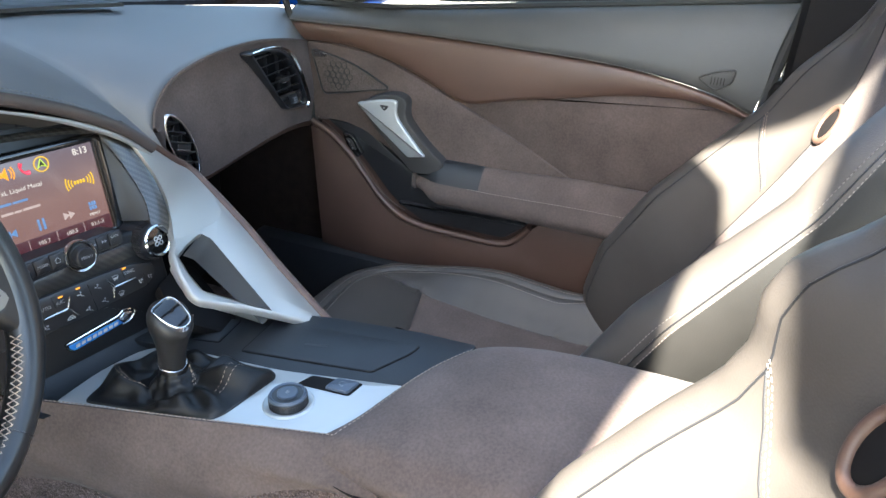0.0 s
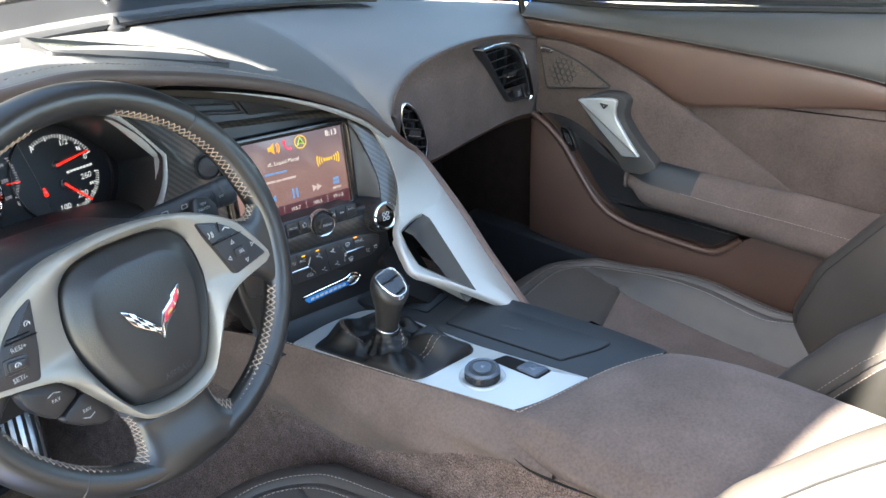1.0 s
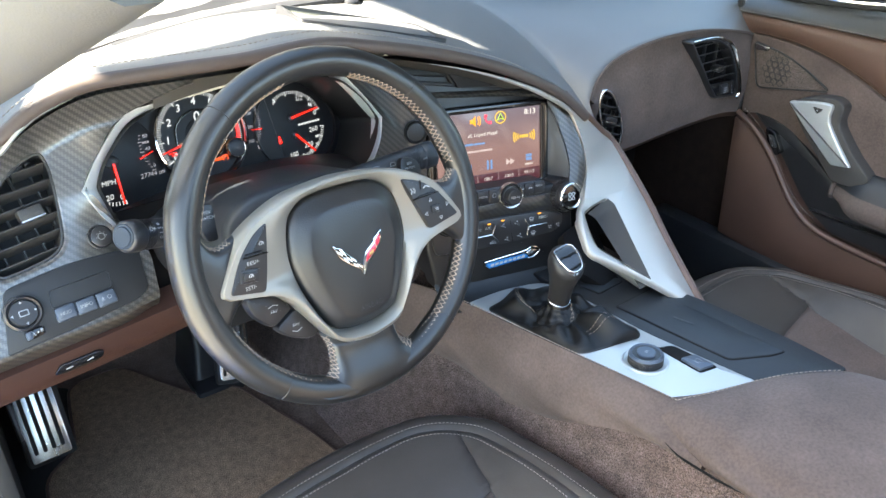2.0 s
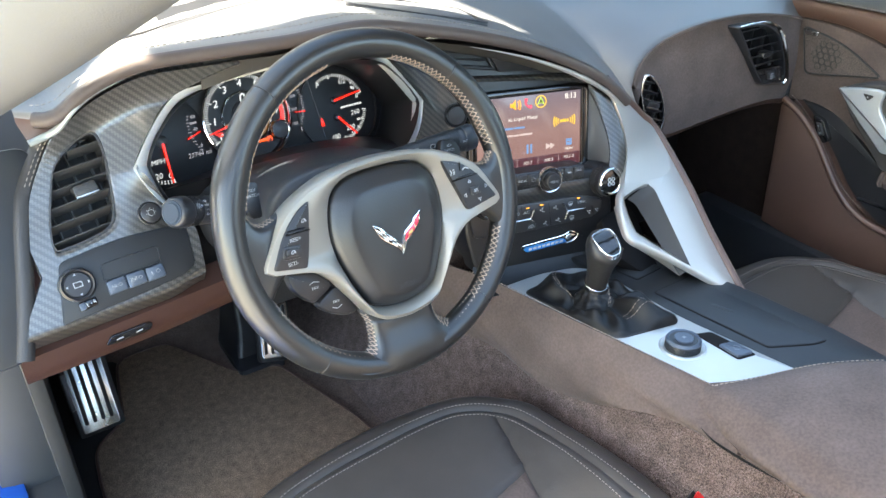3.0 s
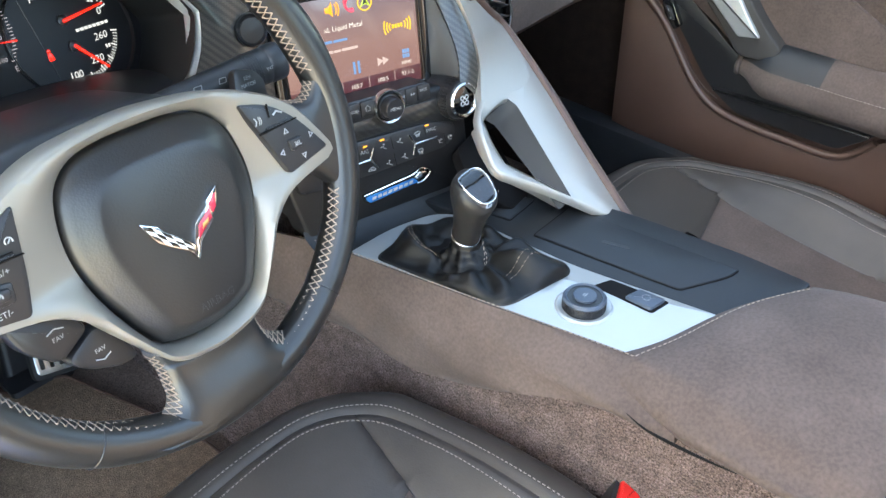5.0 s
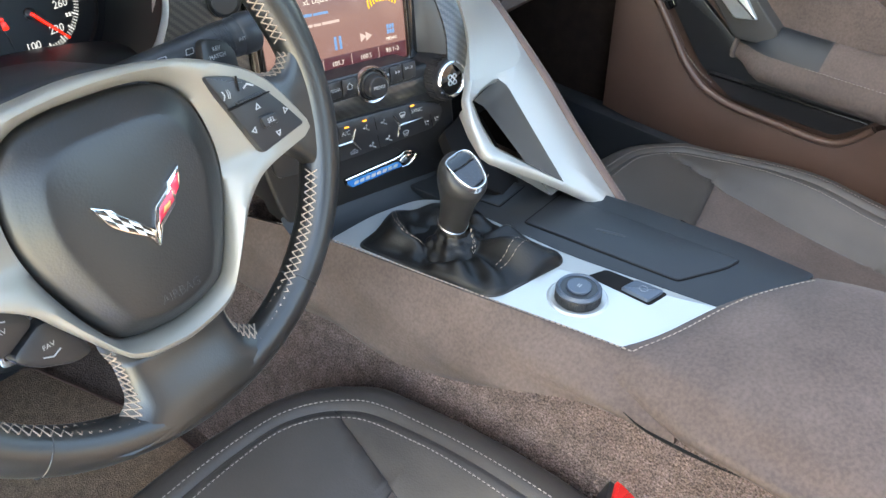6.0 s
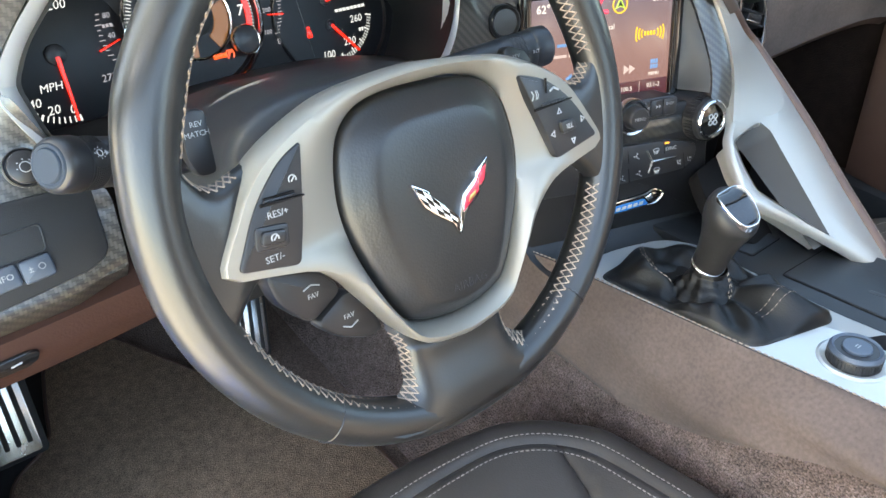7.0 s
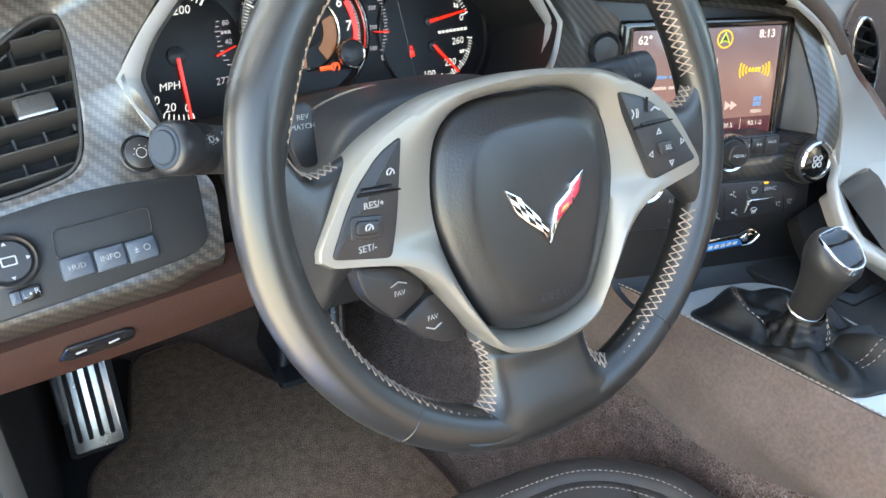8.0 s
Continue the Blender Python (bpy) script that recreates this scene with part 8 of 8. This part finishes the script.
pk = rounded(dd((0.925, 0.700), (0.84, 0.690), (0.75, 0.630), (0.70, 0.60), (0.470, 0.585), (0.478, 0.560), (0.530, 0.518), (0.70, 0.518), (0.765, 0.548), (0.83, 0.620), (0.88, 0.670)), [0.01, 0.02, 0.03, 0.02, 0.01, 0.01, 0.03, 0.03, 0.04, 0.03, 0.02], 5)
part("pocket", slab(pk, -0.012, -0.0015, 0.001), SATIN_BLACK, door, "black map pocket", m=DM)
part("pocket_floor", slab(rounded(dd((0.76, 0.552), (0.48, 0.560), (0.525, 0.520), (0.70, 0.520)), 0.012), -0.001, 0.010, 0.004), SATIN_BLACK, door, m=DM)
lip = spline(dd((0.950, 0.695), (0.905, 0.672), (0.865, 0.640), (0.825, 0.595), (0.790, 0.555), (0.745, 0.524), (0.69, 0.511), (0.60, 0.508), (0.53, 0.509), (0.500, 0.525), (0.475, 0.556)), 8)
part("pocket_lip", tube([q + Vector((0, 0, 0.0145)) for q in lip], 0.0065, 10), BROWN_LEATHER, door, "brown rolled lip of the pocket", m=DM)
lowp = [V3(p) for p in dd((0.955, 0.68))] + [q + Vector((0, -0.004, 0)) for q in lip[4:]] + [V3(p) for p in dd((0.455, 0.568), (0.130, 0.575), (0.13, 0.415), (0.80, 0.405), (0.93, 0.42))]
part("lower_panel", slab(lowp, -0.03, 0.014, 0.005), BROWN_LEATHER, door, "dark brown lower door panel", m=DM)
part("lip_stitching", stitches([q + Vector((-0.012, 0.016, 0.004)) for q in lip[4:44]], 0.004, 0.002, 0.0006), PALE_THREAD, door, m=DM)
wsw = part("window_switch", slab(rounded(dd((0.885, 0.680), (0.862, 0.676), (0.838, 0.640), (0.850, 0.630), (0.872, 0.650)), 0.006), -0.004, 0.010, 0.002), GLOSS_BLACK, door, "black window switch plate", m=DM)
part("rocker", slab(rounded(dd((0.874, 0.670), (0.862, 0.668), (0.850, 0.648), (0.862, 0.646)), 0.003), 0.009, 0.014, 0.002), SATIN_BLACK, wsw, m=DM)
part("marking", joined(slab(circle(-0.866, 0.6635, 0.0018, 8), 0.014, 0.0143, 0.0001), slab(circle(-0.858, 0.651, 0.0018, 8), 0.014, 0.0143, 0.0001)), WHITE_PRINT, wsw, m=DM)
eb = rounded(dd((0.228, 0.888), (0.205, 0.902), (0.174, 0.906), (0.190, 0.869)), 0.008, 5)
mk_ = part("sound_badge", collar(eb, inset(eb, 0.003), -0.02, -0.001, 0.001), SATIN_BLACK, door, "small embossed badge", m=DM)
part("ridges", joined(*[box(-0.222 + 0.006 * i, -0.2205 + 0.006 * i, 0.883 - 0.001 * i, 0.894 + 0.0008 * i, -0.02, -0.002, 0.0004) for i in range(5)]), SATIN_BLACK, mk_, m=DM)
part("door_seal", tube(spline([Vector((0.700, 1.02, 0.92)), Vector((0.694, 0.995, 0.86)), Vector((0.692, 0.968, 0.78)), Vector((0.692, 0.958, 0.69))], 8), 0.007, 8), RUBBER, door, "black rubber seal")
part("rear_seal", tube(spline([Vector((0.700, 0.092, 1.02)), Vector((0.694, 0.118, 0.84)), Vector((0.694, 0.122, 0.43))], 8), 0.009, 8), RUBBER, door, "black rubber seal")
bm = bmesh.new()
bmesh.ops.create_uvsphere(bm, u_segments=28, v_segments=16, radius=1)
for v in bm.verts:
    v.co = Vector((v.co.x * 0.13, v.co.y * (0.105 if v.co.y > 0 else 0.075), v.co.z * 0.075))
    v.co.z += 0.12 * abs(v.co.x) * 0.4
part("mirror_shell", bm, BLUE_PAINT, door, "glossy blue door mirror", m=Matrix.Translation((1.005, 0.985, 0.945)) @ Matrix.Rotation(radians(-15), 4, "Z"))
part("mirror_arm", tube(spline([Vector((0.80, 1.02, 0.875)), Vector((0.87, 1.02, 0.892)), Vector((0.95, 1.03, 0.91))], 6), 0.022, 10), SATIN_BLACK, door, "black mirror arm")
# window pane of the door
pane = loft([[Vector((0.745, 0.98 - 0.88 * i / 10, 0.915 + 0.010 * i)) for i in range(11)], [Vector((0.69, 0.90 - 0.80 * i / 10, 1.03 + 0.002 * i)) for i in range(11)], [Vector((0.56, 0.50 - 0.42 * i / 10, 1.15)) for i in range(11)]])
po = part("window_pane", pane, GLASS, door, "clear side window")
po.visible_shadow = False
# trim behind the door
structure("pillar_rear_right", joined(box(0.668, 0.75, -0.60, 0.118, 0.40, 0.90, 0.02), box(0.655, 0.75, -0.55, 0.10, 0.89, 1.16, 0.02)), DARK_VOID, "dark grey plastic trim behind the passenger door", category="pillar")

# ---- driver's footwell ----
mat = thing("floor_mat", "dark brown carpet floor mat with bound edge", "floor mat", (-0.47, 1.1, 0.22))
mo = rounded([(-0.60, 1.455), (-0.50, 1.462), (-0.445, 1.36), (-0.405, 1.285), (-0.335, 1.275), (-0.262, 1.04), (-0.245, 0.72), (-0.66, 0.70), (-0.70, 1.12), (-0.688, 1.235), (-0.628, 1.275), (-0.618, 1.36)], [0.03, 0.03, 0.06, 0.03, 0.02, 0.06, 0.03, 0.03, 0.05, 0.03, 0.03, 0.05], 6)
part("carpet_top", slab(mo, 0.218, 0.228, 0.003), MAT_PILE, mat, "short brown pile")
part("binding", tube([Vector((q.x, q.y, 0.2275)) for q in even(mo, 200, True)], 0.0028, 6, True), BROWN_LEATHER, mat, "dark bound edge")
rest = thing("footrest", "brushed steel footrest with black rubber slots", "pedal", (-0.68, 1.25, 0.24))
FT = plane_at((-0.668, 1.268, 0.315), 2, 32)
part("rubber_pad", slab(rounded(mm((-37, -66), (38, -66), (42, 75), (-34, 75)), 0.008), -0.02, -0.001, 0.003), RUBBER, rest, "black rubber pad", m=FT)
part("steel_face", slab(rounded(mm((-30, -60), (31, -60), (33, 70), (-28, 70)), 0.006), -0.002, 0.003, 0.001), BRUSHED, rest, "brushed steel face", m=FT)
for i in range(4):
    part("rubber_slot", slab(rounded(mm((-23.5 + 13.4 * i, -46), (-17 + 13.4 * i, -46), (-15 + 13.4 * i, 66), (-21.5 + 13.4 * i, 66)), 0.0032), 0.001, 0.0045, 0.0012), RUBBER, rest, m=FT)
part("base_plate", slab(rounded([(-0.742, 0.93), (-0.655, 0.93), (-0.685, 1.20), (-0.615, 1.26), (-0.598, 1.46), (-0.742, 1.50)], 0.02), 0.2185, 0.2245, 0.002), RUBBER, rest, "black rubber base plate")
part("side_clip", box(-0.037, -0.029, -0.015, 0.05, -0.01, 0.006, 0.002), SATIN_BLACK, rest, m=FT)
structure("footwell_side", box(-0.742, -0.722, 1.0, 1.56, 0.215, 0.62, 0.008), RUBBER, "black footwell side lining", category="panel")


pedal = thing("pedal", "tall floor-hinged pedal with slotted steel face on black base", "pedal", (-0.36, 1.30, 0.225))
PM = plane_at((-0.338, 1.256, 0.327), 4, 38) @ Matrix.Rotation(radians(-16), 4, "Z")
part("pad", slab(rounded(mm((-33, -60), (33, -60), (33, 60), (-33, 60)), 0.01), -0.014, 0.0, 0.003), RUBBER, pedal, "black rubber pad", m=PM)
part("face", slab(rounded(mm((-28, -54), (28, -54), (28, 54), (-28, 54)), 0.008), -0.001, 0.003, 0.001), BRUSHED, pedal, "brushed steel face", m=PM)
for i in range(4):
    part("rubber_slot", slab(rounded(mm((-22.5 + 13 * i, -46), (-16.5 + 13 * i, -46), (-16.5 + 13 * i, 46), (-22.5 + 13 * i, 46)), 0.0028), 0.001, 0.0045, 0.001), RUBBER, pedal, m=PM)
rows = []
for x, y, z, hw, dp in ((-0.362, 1.340, 0.2195, 0.046, 0.070), (-0.363, 1.345, 0.236, 0.045, 0.068), (-0.366, 1.365, 0.245, 0.034, 0.060), (-0.364, 1.380, 0.30, 0.024, 0.055), (-0.362, 1.395, 0.38, 0.020, 0.050), (-0.362, 1.41, 0.46, 0.020, 0.045)):
    rows.append([Vector((x + q.x, y + q.y, z)) for q in rounded([(-hw, -dp), (hw, -dp), (hw, dp), (-hw, dp)], 0.012, 4)])
bm = loft(rows, True)
bmesh.ops.contextual_create(bm, geom=[e for e in bm.edges if e.is_boundary])
part("base", bm, SATIN_BLACK, pedal, "black plastic pedal base")

# fittings on the dash top: display window of the head-up unit, light sensor and defroster grille
hud = thing("head_up_window", "recessed glass window in the dash top", "display", (-0.16, 1.05, 0.95))
HM = Matrix.Translation((-0.165, 1.045, 0.9550)) @ Matrix.Rotation(radians(-4), 4, "Z") @ Matrix.Rotation(radians(12.5), 4, "Y") @ Matrix.Rotation(radians(-3.0), 4, "X")
hl = rounded([(-0.13, -0.075), (0.085, -0.085), (0.125, 0.06), (-0.10, 0.07)], 0.012)
part("frame", collar(hl, inset(hl, 0.006), -0.02, 0.002, 0.001), SATIN_BLACK, hud, "black frame", m=HM)
part("pane", slab(inset(hl, 0.005), -0.02, -0.003, 0.001), SKY_PANE, hud, "glossy pane with the sky's reflection put into its colour", m=HM)
sen = thing("light_sensor", "small black light sensor dome on the dash", "sensor", (-0.02, 1.33, 0.915))
part("dome", lathe([(0.016, 0), (0.015, 0.004), (0.009, 0.008), (0.007, 0.016), (0.004, 0.020), (0.0, 0.021)], 24), SATIN_BLACK, sen, m=Matrix.Translation((-0.02, 1.325, 0.914)))
gl = thing("defroster_grille", "long black defroster grille along the windscreen", "grille", (0, 1.34, 0.91))
gp = [Vector((x, screen_base(x) - 0.055, 0.921)) for x in [-0.45 + 0.9 * i / 40 for i in range(41)]]
part("slot", solid(loft([[q + Vector((0, -0.022, 0.002)) for q in gp], [q + Vector((0, 0.022, 0.0)) for q in gp]]), 0.006), SATIN_BLACK, gl)

# ---- outside: unseen wall, added and cut to shape the sun in the car ----
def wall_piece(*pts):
    """A stretch of the added sun-blocking wall from its outline in distance along the car and height."""
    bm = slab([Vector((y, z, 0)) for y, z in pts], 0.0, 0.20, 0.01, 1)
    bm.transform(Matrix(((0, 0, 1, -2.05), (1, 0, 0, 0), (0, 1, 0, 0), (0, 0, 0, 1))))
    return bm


structure("shade_wall", joined(
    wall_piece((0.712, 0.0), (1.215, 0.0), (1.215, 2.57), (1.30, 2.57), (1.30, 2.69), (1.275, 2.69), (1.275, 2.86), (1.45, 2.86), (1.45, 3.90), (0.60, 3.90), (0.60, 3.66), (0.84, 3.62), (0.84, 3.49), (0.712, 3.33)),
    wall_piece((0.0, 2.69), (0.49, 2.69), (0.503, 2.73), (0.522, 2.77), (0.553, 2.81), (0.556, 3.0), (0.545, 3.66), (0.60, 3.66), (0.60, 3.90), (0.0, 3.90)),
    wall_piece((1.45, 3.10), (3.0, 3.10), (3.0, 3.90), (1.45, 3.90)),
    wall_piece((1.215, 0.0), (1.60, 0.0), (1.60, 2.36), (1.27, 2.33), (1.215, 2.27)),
    wall_piece((2.6, 0.0), (3.0, 0.0), (3.0, 3.10), (2.6, 3.10))), PLASTER, "unseen wall added outside, cut to shape the sun on seats and dash", category="wall")
